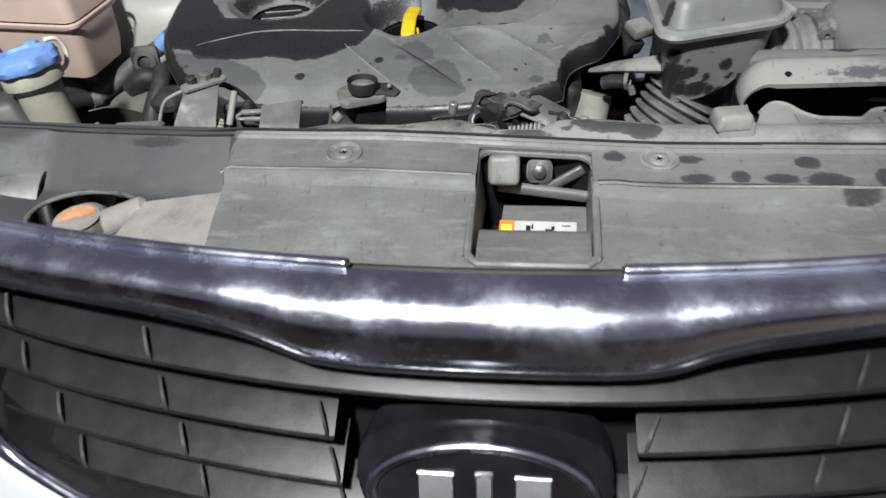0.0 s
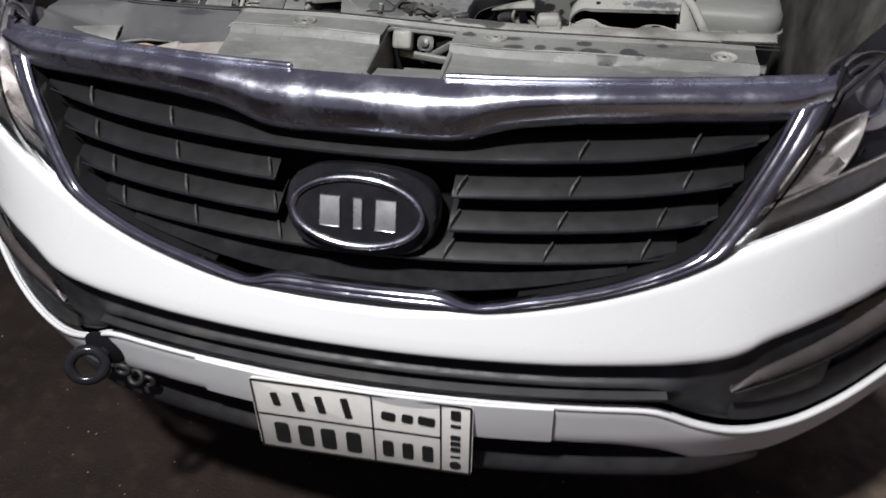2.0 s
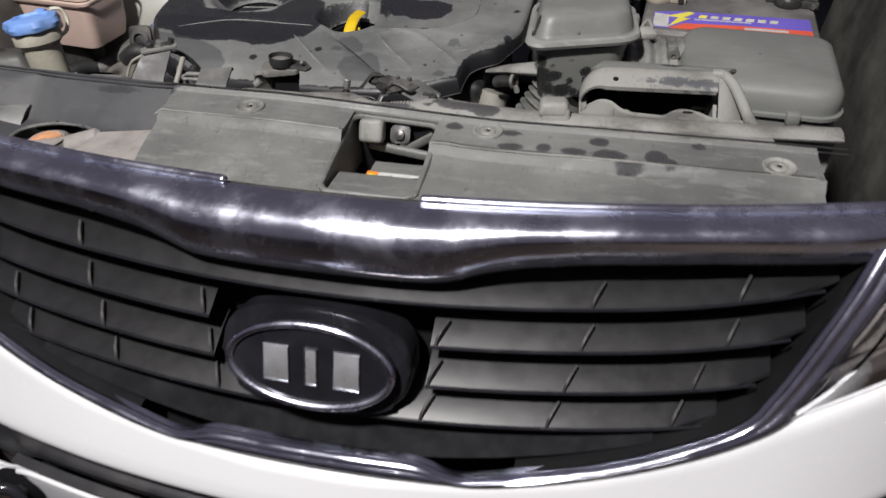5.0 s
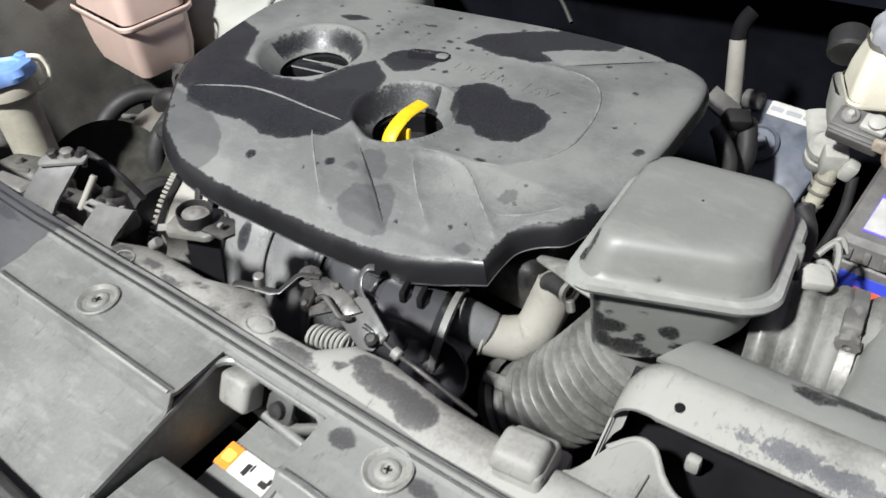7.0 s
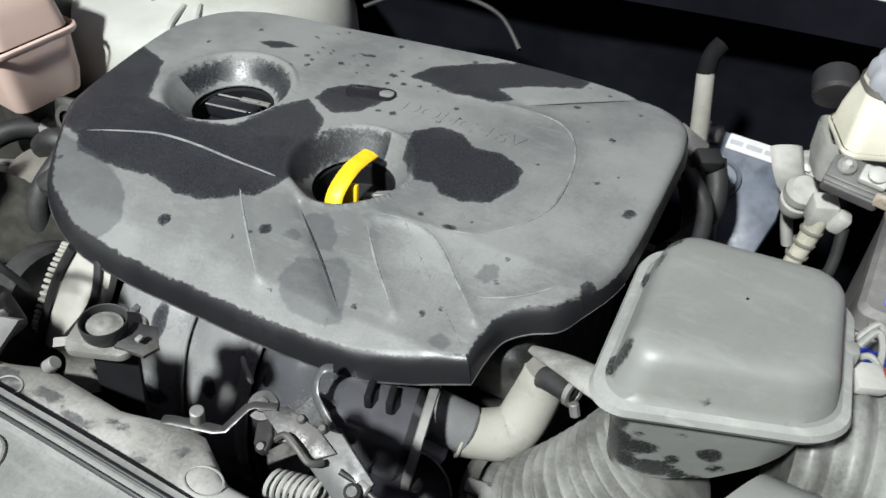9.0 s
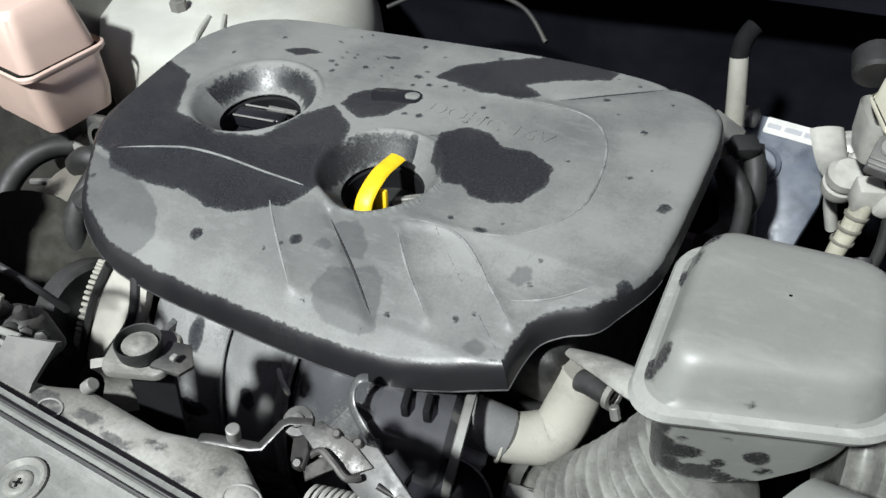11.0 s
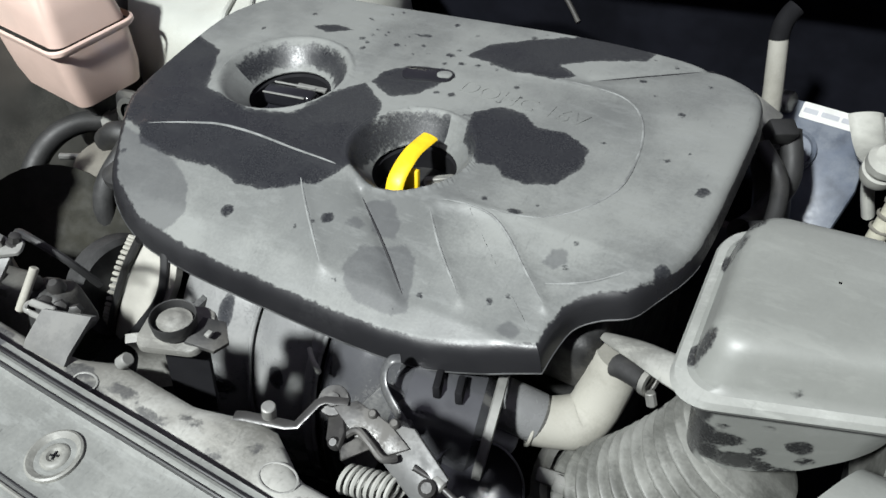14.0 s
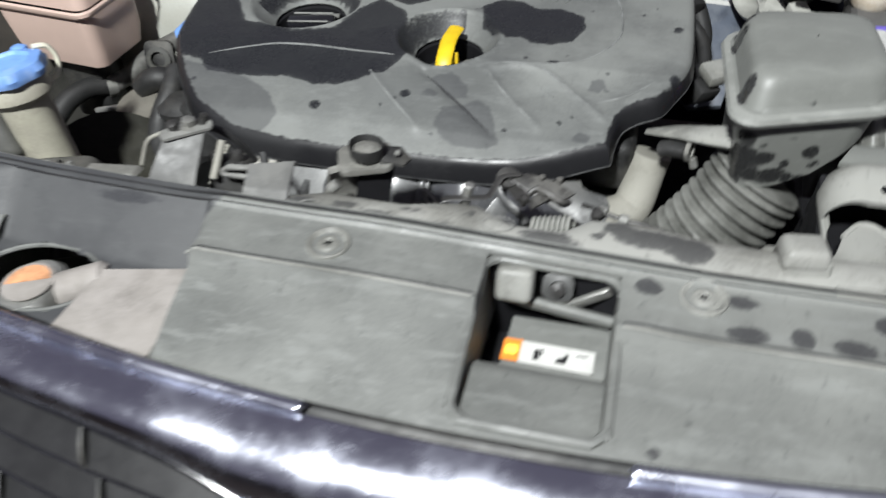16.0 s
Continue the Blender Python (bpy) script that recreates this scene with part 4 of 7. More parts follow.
member = thing("cross_member", "dusty pale steel cross member with stains", "cross member", (0, 0.265, 0.9))
beam = part("beam", grid(member_skin, 160, 12, 0.003), member_metal, member)
stain(beam, lambda p: spots([(0.03, 0.255, 0.02, 0.008), (0.105, 0.268, 0.03, 0.01), (0.13, 0.262, 0.018, 0.012), (0.08, 0.275, 0.012, 0.008), (-0.165, 0.260, 0.012, 0.006), (-0.149, 0.253, 0.012, 0.005), (-0.128, 0.262, 0.01, 0.004), (-0.1, 0.257, 0.014, 0.003), (-0.075, 0.266, 0.008, 0.003), (-0.05, 0.256, 0.006, 0.003), (-0.03, 0.27, 0.005, 0.004), (0.05, 0.252, 0.01, 0.002), (0.065, 0.264, 0.006, 0.004), (-0.31, 0.256, 0.02, 0.004), (-0.24, 0.255, 0.016, 0.006), (-0.43, 0.262, 0.03, 0.005)], p))
TB = [Vector(p) for p in ((-0.212, 0.2545, 0.9575), (-0.175, 0.2565, 0.9575), (-0.178, 0.291, 0.9705), (-0.213, 0.280, 0.9705))]
part("tab", grid(lambda u, v: TB[0].lerp(TB[1], u).lerp(TB[3].lerp(TB[2], u), v) + Vector((0, 0, 0.002 * min(1, 6 * v) - 0.004 * max(0, v - 0.9) / 0.1)), 14, 20, 0.003), tab_grey, member, "grey upturned tab")
for x, y, w, d, h in ((-0.335, 0.264, 0.05, 0.018, 0.004), (0.205, 0.268, 0.034, 0.03, 0.016)):
    part("tab", box((x, y, 0.955 + h / 2), (w, d, h), 0.005, 3, (-8, 0, 6), 0.85), member_metal, member)
part("rubbed_ring", tube([Vector((-0.008 + 0.012 * math.cos(a), 0.262 + 0.008 * math.sin(a), 0.9562)) for a in (2 * math.pi * i / 24 for i in range(24))], 0.0006, 6, 48, 0.3, closed=True), zinc_pale, member)
part("weld_ring", tube([Vector((-0.155 + 0.009 * math.cos(a), 0.2555 + 0.006 * math.sin(a), 0.9565)) for a in (2 * math.pi * i / 20 for i in range(20))], 0.0007, 6, 40, 0.4, closed=True), zinc_pale, member)
part("stud", rod((-0.040, 0.29, 0.945), (-0.036, 0.291, 0.966), 0.0042), bare_metal, member)

# ---- mount with round bushing ----
mount = thing("engine_mount", "dusty metal bracket with a round cup bushing", "engine mount", (-0.121, 0.31, 0.9))
part("bracket", grid(lambda u, v: Vector((-0.152 + 0.024 * u - 0.018 * v, 0.290 + 0.018 * u - 0.006 * v + 0.01 * math.sin(math.pi * v), 0.966 - 0.06 * v)), 10, 8, 0.006), member_metal, mount)
# the cup's shadow is painted on: this web is black, the bracket pale
part("bracket_web", grid(lambda u, v: Vector((-0.130 + 0.026 * u - 0.012 * v, 0.300 + 0.012 * u - 0.004 * v, 0.958 - 0.07 * v)), 6, 6, 0.004), pit_black, mount, "web under the cup, coloured black as its shadow")
part("bracket_top", plate(rounded(0.044, 0.036, 0.008), -0.005, 0.0, 0.002, Matrix.Translation((-0.126, 0.309, 0.967)) @ pose(0, 0, 0, 0, 0, 20)), member_metal, mount)
part("side_plate", plate([(-0.012, -0.014), (0.012, -0.012), (0.018, 0.0), (0.006, 0.016), (-0.012, 0.012)], -0.003, 0.0, 0.001, Matrix.Translation((-0.103, 0.314, 0.968)) @ pose(0, 0, 0, 0, 14, 10) @ Matrix.Diagonal((0.8, 0.8, 1, 1))), engine_dark, mount, "dark plate with a pale clip")
part("pale_clip", box((-0.099, 0.312, 0.972), (0.004, 0.005, 0.003), 0.001), zinc_pale, mount)
part("bushing", lathe([(0.0, 0.003), (0.0125, 0.003), (0.0135, 0.005), (0.0145, 0.0135), (0.0142, 0.0145), (0.0136, 0.0142), (0.0126, 0.007), (0, 0.007)], Matrix.Translation((-0.124, 0.307, 0.966)) @ pose(0, 0, 0, -6, 4, 0), 40), rubber, mount, "thin-walled black cup")
part("bolt", lathe([(0.0108, 0.006), (0.0108, 0.0105), (0.0072, 0.0112), (0.0055, 0.0125), (0.0035, 0.0128), (0, 0.012)], Matrix.Translation((-0.124, 0.307, 0.966)) @ pose(0, 0, 0, -8, 6, 0), 28), member_metal, mount, "washer and bolt")
part("lug", rod((-0.146, 0.276, 0.956), (-0.140, 0.279, 0.961), 0.0045, 12), zinc_pale, mount)

# ---- bonnet latch ----
latch = thing("bonnet_latch", "oily steel bonnet latch with spring and cable", "latch", (0.0, 0.29, 0.95))
part("hook_strap", tube([(-0.056, 0.281, 0.956), (-0.050, 0.283, 0.957), (-0.026, 0.291, 0.9545), (-0.021, 0.2935, 0.9545), (-0.0155, 0.309, 0.9605), (-0.012, 0.312, 0.9615), (0.0, 0.318, 0.960)], 0.0034, 10, flat=0.28, smooth=False), rust_metal, latch)
part("pivot", lathe([(0.0, 0.003), (0.004, 0.003), (0.0045, 0.0015), (0.009, 0.0012), (0.0095, 0.0), (0.0095, -0.003)], Matrix.Translation((-0.010, 0.316, 0.957)) @ pose(0, 0, 0, 18, 8, 0), 24), rust_metal, latch)
part("catch", plate([(-0.022, -0.004), (0.0, -0.01), (0.022, -0.006), (0.03, 0.004), (0.012, 0.008), (-0.012, 0.007)], 0, 0.003, 0.001, Matrix.Translation((0.014, 0.314, 0.953)) @ pose(0, 0, 0, 22, 10, -8)), rust_metal, latch)
part("claw", plate([(-0.012, -0.004), (0.006, -0.006), (0.016, 0.002), (0.006, 0.006), (-0.01, 0.005)], 0, 0.003, 0.001, Matrix.Translation((0.001, 0.303, 0.952)) @ pose(0, 0, 0, 20, -10, -52)), rust_metal, latch)
part("lever", plate([(-0.014, -0.003), (0.012, -0.005), (0.018, 0.002), (0.01, 0.006), (-0.012, 0.004)], 0, 0.003, 0.001, Matrix.Translation((0.018, 0.302, 0.950)) @ pose(0, 0, 0, 25, 8, 62)), rust_metal, latch)
part("link", tube([(0.008, 0.302, 0.953), (0.014, 0.306, 0.957), (0.024, 0.303, 0.956), (0.034, 0.300, 0.952), (0.040, 0.305, 0.95)], 0.0022, 8, 24), rust_metal, latch)
part("guard", plate([(-0.024, -0.013), (0.016, -0.012), (0.024, -0.004), (0.022, 0.012), (-0.012, 0.014), (-0.026, 0.004)], 0, 0.003, 0.001, Matrix.Translation((0.046, 0.309, 0.944)) @ pose(0, 0, 0, 30, 14, -22)), latch_plate, latch)
for p, r in (((0.016, 0.319, 0.957), 0.003), ((0.03, 0.32, 0.956), 0.003), ((0.006, 0.294, 0.955), 0.0035), ((0.063, 0.299, 0.946), 0.005)):
    part("rivet", lathe([(0, 0.004), (r * 0.6, 0.004), (r, 0.002), (r, -0.006)], Matrix.Translation(p) @ pose(0, 0, 0, 20, 10, 0), 16), rust_metal, latch)
part("spring", tube([Vector((0.014 + 0.00048 * k + 0.001 * math.cos(k * math.pi / 4), 0.288 + 0.0082 * math.cos(k * math.pi / 4) + 0.00012 * k, 0.932 + 0.0082 * math.sin(k * math.pi / 4))) for k in range(65)], 0.0015, 6, 300), duct_plastic, latch, "pale coil spring")
part("cable", tube([(0.050, 0.306, 0.947), (0.063, 0.306, 0.943), (0.082, 0.302, 0.94), (0.108, 0.299, 0.938), (0.15, 0.30, 0.92)], 0.0019, 10, 40), rust_metal, latch, "grey release cable")
for p in ((0.066, 0.3055, 0.9425), (0.083, 0.302, 0.94)):
    part("cable_stop", lathe([(0.0028, -0.004), (0.0045, -0.003), (0.0045, 0.003), (0.0028, 0.004)], along(p, Vector(p) + Vector((0.025, -0.004, -0.003))), 12), zinc_pale, latch)
part("striker_block", box((0.013, 0.220, 0.942), (0.027, 0.02, 0.026), 0.005, 3, (-25, 0, 0)), duct_plastic, latch, "pale plastic block")
part("bolt_plate", plate(rounded(0.022, 0.02, 0.005), -0.003, 0, 0.001, Matrix.Translation((0.043, 0.2245, 0.9375)) @ pose(0, 0, 0, 55, 0, 0)), latch_plate, latch)
part("latch_bolt", lathe([(0.008, 0), (0.008, 0.002), (0.006, 0.0025), (0.0055, 0.007), (0, 0.008)], Matrix.Translation((0.043, 0.226, 0.935)) @ pose(0, 0, 0, 55, 0, 0), 24), rust_metal, latch)
part("arm", box((0.066, 0.226, 0.929), (0.034, 0.005, 0.010), 0.002, 2, (10, -30, 10)), bare_metal, latch)
part("arm_foot", box((0.048, 0.225, 0.922), (0.012, 0.006, 0.014), 0.002, 2, (10, 0, 10)), bare_metal, latch)

# ---- engine cover ----
OUT = [(-0.400, 0.479), (-0.368, 0.440), (-0.316, 0.416), (-0.254, 0.409), (-0.188, 0.408), (-0.129, 0.408), (-0.073, 0.409), (-0.023, 0.413), (0.019, 0.424), (0.046, 0.434), (0.0635, 0.4405), (0.0648, 0.4415), (0.0652, 0.444), (0.067, 0.462), (0.072, 0.480), (0.086, 0.493), (0.106, 0.504), (0.117, 0.521), (0.129, 0.546), (0.135, 0.585), (0.135, 0.691), (0.132, 0.755), (0.119, 0.790), (0.072, 0.811), (-0.006, 0.820), (-0.085, 0.818), (-0.175, 0.809), (-0.284, 0.797), (-0.362, 0.789), (-0.425, 0.768), (-0.452, 0.730), (-0.458, 0.685), (-0.447, 0.602), (-0.430, 0.529)]
OIL, DIP = (-0.306, 0.628, 0.062, 0.042), (-0.123, 0.577, 0.052, 0.038)
WET = [[(-0.37, 0.485), (-0.385, 0.50), (-0.41, 0.505), (-0.45, 0.52), (-0.48, 0.60), (-0.47, 0.66), (-0.40, 0.635), (-0.361, 0.573), (-0.297, 0.559), (-0.253, 0.573), (-0.236, 0.623), (-0.219, 0.646), (-0.182, 0.620), (-0.163, 0.566), (-0.154, 0.535), (-0.175, 0.505), (-0.217, 0.484), (-0.246, 0.481), (-0.279, 0.488), (-0.317, 0.483)],
       [(-0.214, 0.649), (-0.215, 0.671), (-0.194, 0.691), (-0.160, 0.700), (-0.144, 0.690), (-0.162, 0.650), (-0.184, 0.635)],
       [(-0.093, 0.616), (-0.099, 0.647), (-0.079, 0.666), (-0.054, 0.662), (-0.036, 0.649), (-0.011, 0.653), (0.017, 0.639), (0.021, 0.615), (0.010, 0.584), (-0.011, 0.574), (-0.032, 0.574), (-0.045, 0.585), (-0.062, 0.581)],
       [(-0.155, 0.731), (-0.141, 0.762), (-0.108, 0.788), (-0.056, 0.82), (-0.019, 0.82), (0.017, 0.813), (0.011, 0.796), (-0.034, 0.775), (-0.061, 0.754), (-0.038, 0.741), (-0.055, 0.726), (-0.095, 0.722), (-0.124, 0.729)],
       [(-0.340, 0.717), (-0.316, 0.731), (-0.291, 0.728), (-0.316, 0.711)]]
DAMP = [[(-0.097, 0.432), (-0.109, 0.446), (-0.105, 0.469), (-0.070, 0.482), (-0.055, 0.472), (-0.040, 0.432), (-0.056, 0.425), (-0.082, 0.426)],
        [(-0.127, 0.507), (-0.106, 0.514), (-0.084, 0.499), (-0.081, 0.483), (-0.100, 0.482)],
        [(-0.335, 0.405), (-0.40, 0.455), (-0.42, 0.50), (-0.36, 0.49), (-0.317, 0.479), (-0.287, 0.463), (-0.271, 0.438), (-0.285, 0.412)],
        [(0.034, 0.505), (0.046, 0.503), (0.053, 0.513), (0.048, 0.524), (0.038, 0.519)], [(0.026, 0.444), (0.042, 0.442), (0.047, 0.45), (0.034, 0.456)], [(-0.131, 0.481), (-0.116, 0.48), (-0.111, 0.487), (-0.125, 0.492)]]
DROPS = [(-0.235, 0.455, 0.006, 0.006), (-0.146, 0.48, 0.006, 0.005), (0.119, 0.529, 0.008, 0.007), (0.117, 0.625, 0.006, 0.006), (-0.004, 0.539, 0.006, 0.004), (-0.132, 0.663, 0.004, 0.004), (-0.15, 0.715, 0.004, 0.003), (-0.17, 0.725, 0.005, 0.003), (-0.26, 0.7, 0.003, 0.004), (-0.23, 0.72, 0.004, 0.003), (0.02, 0.76, 0.004, 0.003), (0.07, 0.72, 0.004, 0.004), (-0.21, 0.75, 0.004, 0.003)]
DROPS += [(random.uniform(-0.40, 0.12), random.uniform(0.43, 0.84), *[random.uniform(0.0012, 0.0026)] * 2) for k in range(70)] + [(random.uniform(-0.28, -0.10), random.uniform(0.70, 0.80), *[random.uniform(0.0012, 0.003)] * 2) for k in range(30)]
CREASES = [([(-0.381, 0.505), (-0.335, 0.521), (-0.286, 0.531), (-0.205, 0.529), (-0.143, 0.528)], 0.002), ([(-0.191, 0.505), (-0.168, 0.481), (-0.125, 0.440)], 0.003), ([(-0.134, 0.513), (-0.087, 0.476), (-0.049, 0.443)], -0.004), ([(-0.071, 0.520), (-0.042, 0.487), (-0.007, 0.455)], 0.003), ([(-0.064, 0.527), (-0.029, 0.529), (-0.004, 0.520), (0.028, 0.493), (0.052, 0.473)], 0.003), ([(-0.045, 0.530), (0.012, 0.538), (0.051, 0.578), (0.058, 0.624), (0.052, 0.672), (0.035, 0.706), (0.009, 0.725), (-0.032, 0.728), (-0.090, 0.724)], 0.002), ([(-0.026, 0.741), (0.019, 0.772), (0.074, 0.810)], -0.003), ([(0.044, 0.489), (0.074, 0.503), (0.099, 0.524)], 0.002)]
CREASES = [([(p.x, p.y) for p in spline([(*q, 0) for q in line], 14)], h) for line, h in CREASES]


def near_line(line, x, y):
    d = 9.0
    for (ax, ay), (bx, by) in zip(line, line[1:]):
        t = max(0, min(1, ((x - ax) * (bx - ax) + (y - ay) * (by - ay)) / ((bx - ax) ** 2 + (by - ay) ** 2 + 1e-12)))
        d = min(d, math.hypot(x - ax - t * (bx - ax), y - ay - t * (by - ay)))
    return d


def cover_top(x, y):
    z = 0.927 - 0.26 * max(0, 0.535 - y) - 0.25 * max(0, 0.44 - y) - 0.05 * max(0, -0.38 - x) - 0.02 * max(0, y - 0.7)
    for cx, cy, r1, r2 in (OIL, DIP):
        d = math.hypot(x - cx, (y - cy))
        if d < r1 + 0.008:
            t = (r1 + 0.008 - d) / (r1 + 0.008 - r2)
            z -= 0.026 * min(1, t) ** 1.3 - 0.003 * math.exp(-((d - r1 - 0.004) / 0.004) ** 2)
    for line, h in CREASES:
        d = near_line(line, x, y)
        if d < 0.02:
            z += 0.5 * h * math.exp(-(d / 0.004) ** 2) + 0.45 * h * math.exp(-(d / 0.011) ** 2)
    return z


rim_pts = spline([(*p, 0) for p in OUT], 420, closed=True)
C0 = Vector((-0.16, 0.63, 0))
SS = [0.0] + [0.03 + 0.94 * (i / 84) for i in range(85)] + [0.98, 0.988, 0.994, 0.999, 1.003, 1.006, 1.008, 1.003]
DROP = [0.0] * 86 + [0.001, 0.0025, 0.005, 0.009, 0.013, 0.017, 0.020, 0.021]


def cover_fn(u, v):
    i = int(u * 420 + 0.5) % 420
    j = int(v * (len(SS) - 1) + 0.5)
    p = C0.lerp(rim_pts[i], SS[j])
    return Vector((p.x, p.y, cover_top(p.x, p.y) - DROP[j]))


bm = grid(cover_fn, 420, len(SS) - 1, wrap=True)
bmesh.ops.remove_doubles(bm, verts=bm.verts, dist=0.0002)
# cut the two round holes clean
for cx, cy, r1, r2 in (OIL, DIP):
    near = [v for v in bm.verts if abs(math.hypot(v.co.x - cx, v.co.y - cy) - r2) < 0.0035]
    gone = [f for f in bm.faces if math.hypot(f.calc_center_median().x - cx, f.calc_center_median().y - cy) < r2]
    bmesh.ops.delete(bm, geom=gone, context="FACES")
    for v in bm.verts:
        if v.is_boundary and math.hypot(v.co.x - cx, v.co.y - cy) < r2 + 0.01:
            d = Vector((v.co.x - cx, v.co.y - cy))
            d = d.normalized() * r2
            v.co.x, v.co.y, v.co.z = cx + d.x, cy + d.y, cover_top(cx + d.x, cy + d.y)
engine_cover = thing("engine_cover", "dusty grey plastic engine cover with dark oil stains", "engine cover", (-0.16, 0.63, 0.88))
shell_ob = part("cover_shell", bm, cover_plastic, engine_cover, sharp=50)


def cover_wet(p):
    d = max(inside(w, p.x, p.y) for w in WET)
    d = max(d, spots(DROPS, p))
    for cx, cy, r1, r2 in (OIL, DIP):
        if cx == OIL[0] or p.x < cx + 0.01:
            d = max(d, 0.004 - abs(math.hypot(p.x - cx, p.y - cy) - (r1 + r2) / 2 - 0.002) * 0.5 if p.y > cy - 0.01 else -1)
    return d


stain(shell_ob, cover_wet)


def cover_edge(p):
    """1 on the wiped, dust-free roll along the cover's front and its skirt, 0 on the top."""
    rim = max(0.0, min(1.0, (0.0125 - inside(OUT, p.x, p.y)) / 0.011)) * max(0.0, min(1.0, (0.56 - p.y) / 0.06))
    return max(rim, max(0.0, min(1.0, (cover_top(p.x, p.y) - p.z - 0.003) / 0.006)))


lip_line = [p for p in rim_pts if p.y < 0.57 and p.x > -0.44]
lip_line = sorted(lip_line, key=lambda p: math.atan2(p.y - C0.y, p.x - C0.x))
# the lower edge's highlight, drawn as a thin paler tube
part("lip_edge", tube([(*C0.lerp(p, 1.0065).xy, cover_top(p.x, p.y) - 0.0205) for p in lip_line], 0.0009, 6, smooth=False), rim_glint, engine_cover, "thin lower edge with its highlight as a pale line")
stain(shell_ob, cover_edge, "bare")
stain(shell_ob, lambda p: 1.0 + max(inside(w, p.x, p.y) for w in DAMP), "damp")
# crease light and shade as colour: pale lines on ridges, black in deep grooves
for line, h in CREASES:
    part("crease", tube([(x, y, cover_top(x, y) - 0.0004) for x, y in line[::2]], lambda t: 0.0001 + 0.0012 * math.sin(math.pi * t) ** 0.7, 8, 30), ink if h < -0.0025 else crease_pale, engine_cover)
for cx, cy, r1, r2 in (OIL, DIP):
    # well walls and bottom in flat black, unlike the grey shell
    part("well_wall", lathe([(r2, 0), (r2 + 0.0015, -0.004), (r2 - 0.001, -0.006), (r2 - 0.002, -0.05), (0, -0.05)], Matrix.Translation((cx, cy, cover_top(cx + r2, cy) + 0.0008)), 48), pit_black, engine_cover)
EB = Matrix.Translation((-0.170, 0.683, cover_top(-0.17, 0.683)))
part("badge_recess", plate(rounded(0.052, 0.021, 0.009), 0, 0.0018, 0.0008, EB @ pose(0, 0, 0, 0, 0, 14)), gloss_black, engine_cover, "rounded raised badge")
part("badge_spot", plate(rounded(0.015, 0.011, 0.005), 0.0018, 0.003, 0.0006, EB @ pose(0.0, 0, 0, 0, 0, 14) @ pose(0.017, 0, 0)), cover_plastic, engine_cover)


def raised_text(text, m, size, material, parent, name="raised_text", depth=0.0008):
    cu = bpy.data.curves.new(name, "FONT")
    cu.body, cu.size, cu.extrude, cu.align_x = text, size, depth, "LEFT"
    tmp = new(name, cu)
    bpy.context.view_layer.update()
    me = bpy.data.meshes.new_from_object(tmp)
    bpy.data.objects.remove(tmp)
    me.transform(m)
    me.materials.clear()
    me.materials.append(material)
    ob = new(name, me)
    ob.parent = parent
    ob.matrix_parent_inverse = Matrix.Translation(-parent.location)
    return ob


raised_text("DOHC 16V", Matrix.Translation((-0.132, 0.672, cover_top(-0.1, 0.67) - 0.0001)) @ pose(0, 0, 0, 0, 0, -3), 0.027, cover_plastic, engine_cover)

# oil filler cap and dipstick stand in the wells
oil_cap = thing("oil_filler_cap", "black oil filler cap with a grip bar", "oil cap", (-0.306, 0.632, 0.86))
part("cap_disc", lathe([(0.031, -0.01), (0.033, 0.0), (0.032, 0.012), (0.028, 0.016), (0, 0.017)], Matrix.Translation((-0.306, 0.63, 0.872)), 36, 18, 0.05), gloss_black, oil_cap)
part("grip", box((-0.306, 0.628, 0.897), (0.058, 0.018, 0.018), 0.005, 3, (0, 0, 8)), gloss_black, oil_cap)
# pale lines along both edges of the grip
for dy in (-0.010, 0.010):
    part("worn_edge", tube([(-0.306 + d, 0.628 + dy + 0.14 * d, 0.9055) for d in (-0.024, -0.01, 0.01, 0.024)], 0.0011, 6, 16), zinc_pale, oil_cap)
part("tab", box((-0.298, 0.653, 0.895), (0.036, 0.007, 0.004), 0.0015, 2, (0, 0, 6)), zinc_pale, oil_cap)
dip = thing("dipstick", "yellow plastic loop handle of the oil dipstick", "dipstick", (-0.125, 0.575, 0.86))
part("handle", tube([(-0.1215, 0.541, 0.903), (-0.122, 0.548, 0.912), (-0.122, 0.562, 0.919), (-0.122, 0.58, 0.922), (-0.120, 0.603, 0.9215)], 0.0085, 14, 40, 0.3), yellow_plastic, dip)
part("foot", box((-0.1215, 0.541, 0.897), (0.013, 0.008, 0.012), 0.003, 2, (-25, 0, 0)), rubber, dip)
part("stem", box((-0.118, 0.562, 0.893), (0.017, 0.007, 0.04), 0.003, 2, (-12, 0, 8)), yellow_plastic, dip)
part("socket", rod((-0.121, 0.545, 0.86), (-0.121, 0.545, 0.893), 0.0055), bare_metal, dip)
coil = thing("ignition_coil", "grey ignition coil beside the dipstick", "coil", (-0.105, 0.59, 0.86))
part("coil_body", box((-0.105, 0.590, 0.876), (0.03, 0.02, 0.02), 0.004, 3, (0, 0, 35)), member_metal, coil)
part("coil_rib", box((-0.105, 0.590, 0.887), (0.026, 0.004, 0.004), 0.001, 1, (0, 0, 35)), bare_metal, coil)

# ---- engine under the cover ----
engine = thing("engine", "grimy dark engine block under the cover", "engine", (-0.15, 0.63, 0.5))
part("block", box((-0.16, 0.66, 0.66), (0.50, 0.32, 0.36), 0.02, 3), engine_dark, engine)
part("head", box((-0.16, 0.65, 0.845), (0.5, 0.34, 0.06), 0.012, 3), engine_dark, engine)
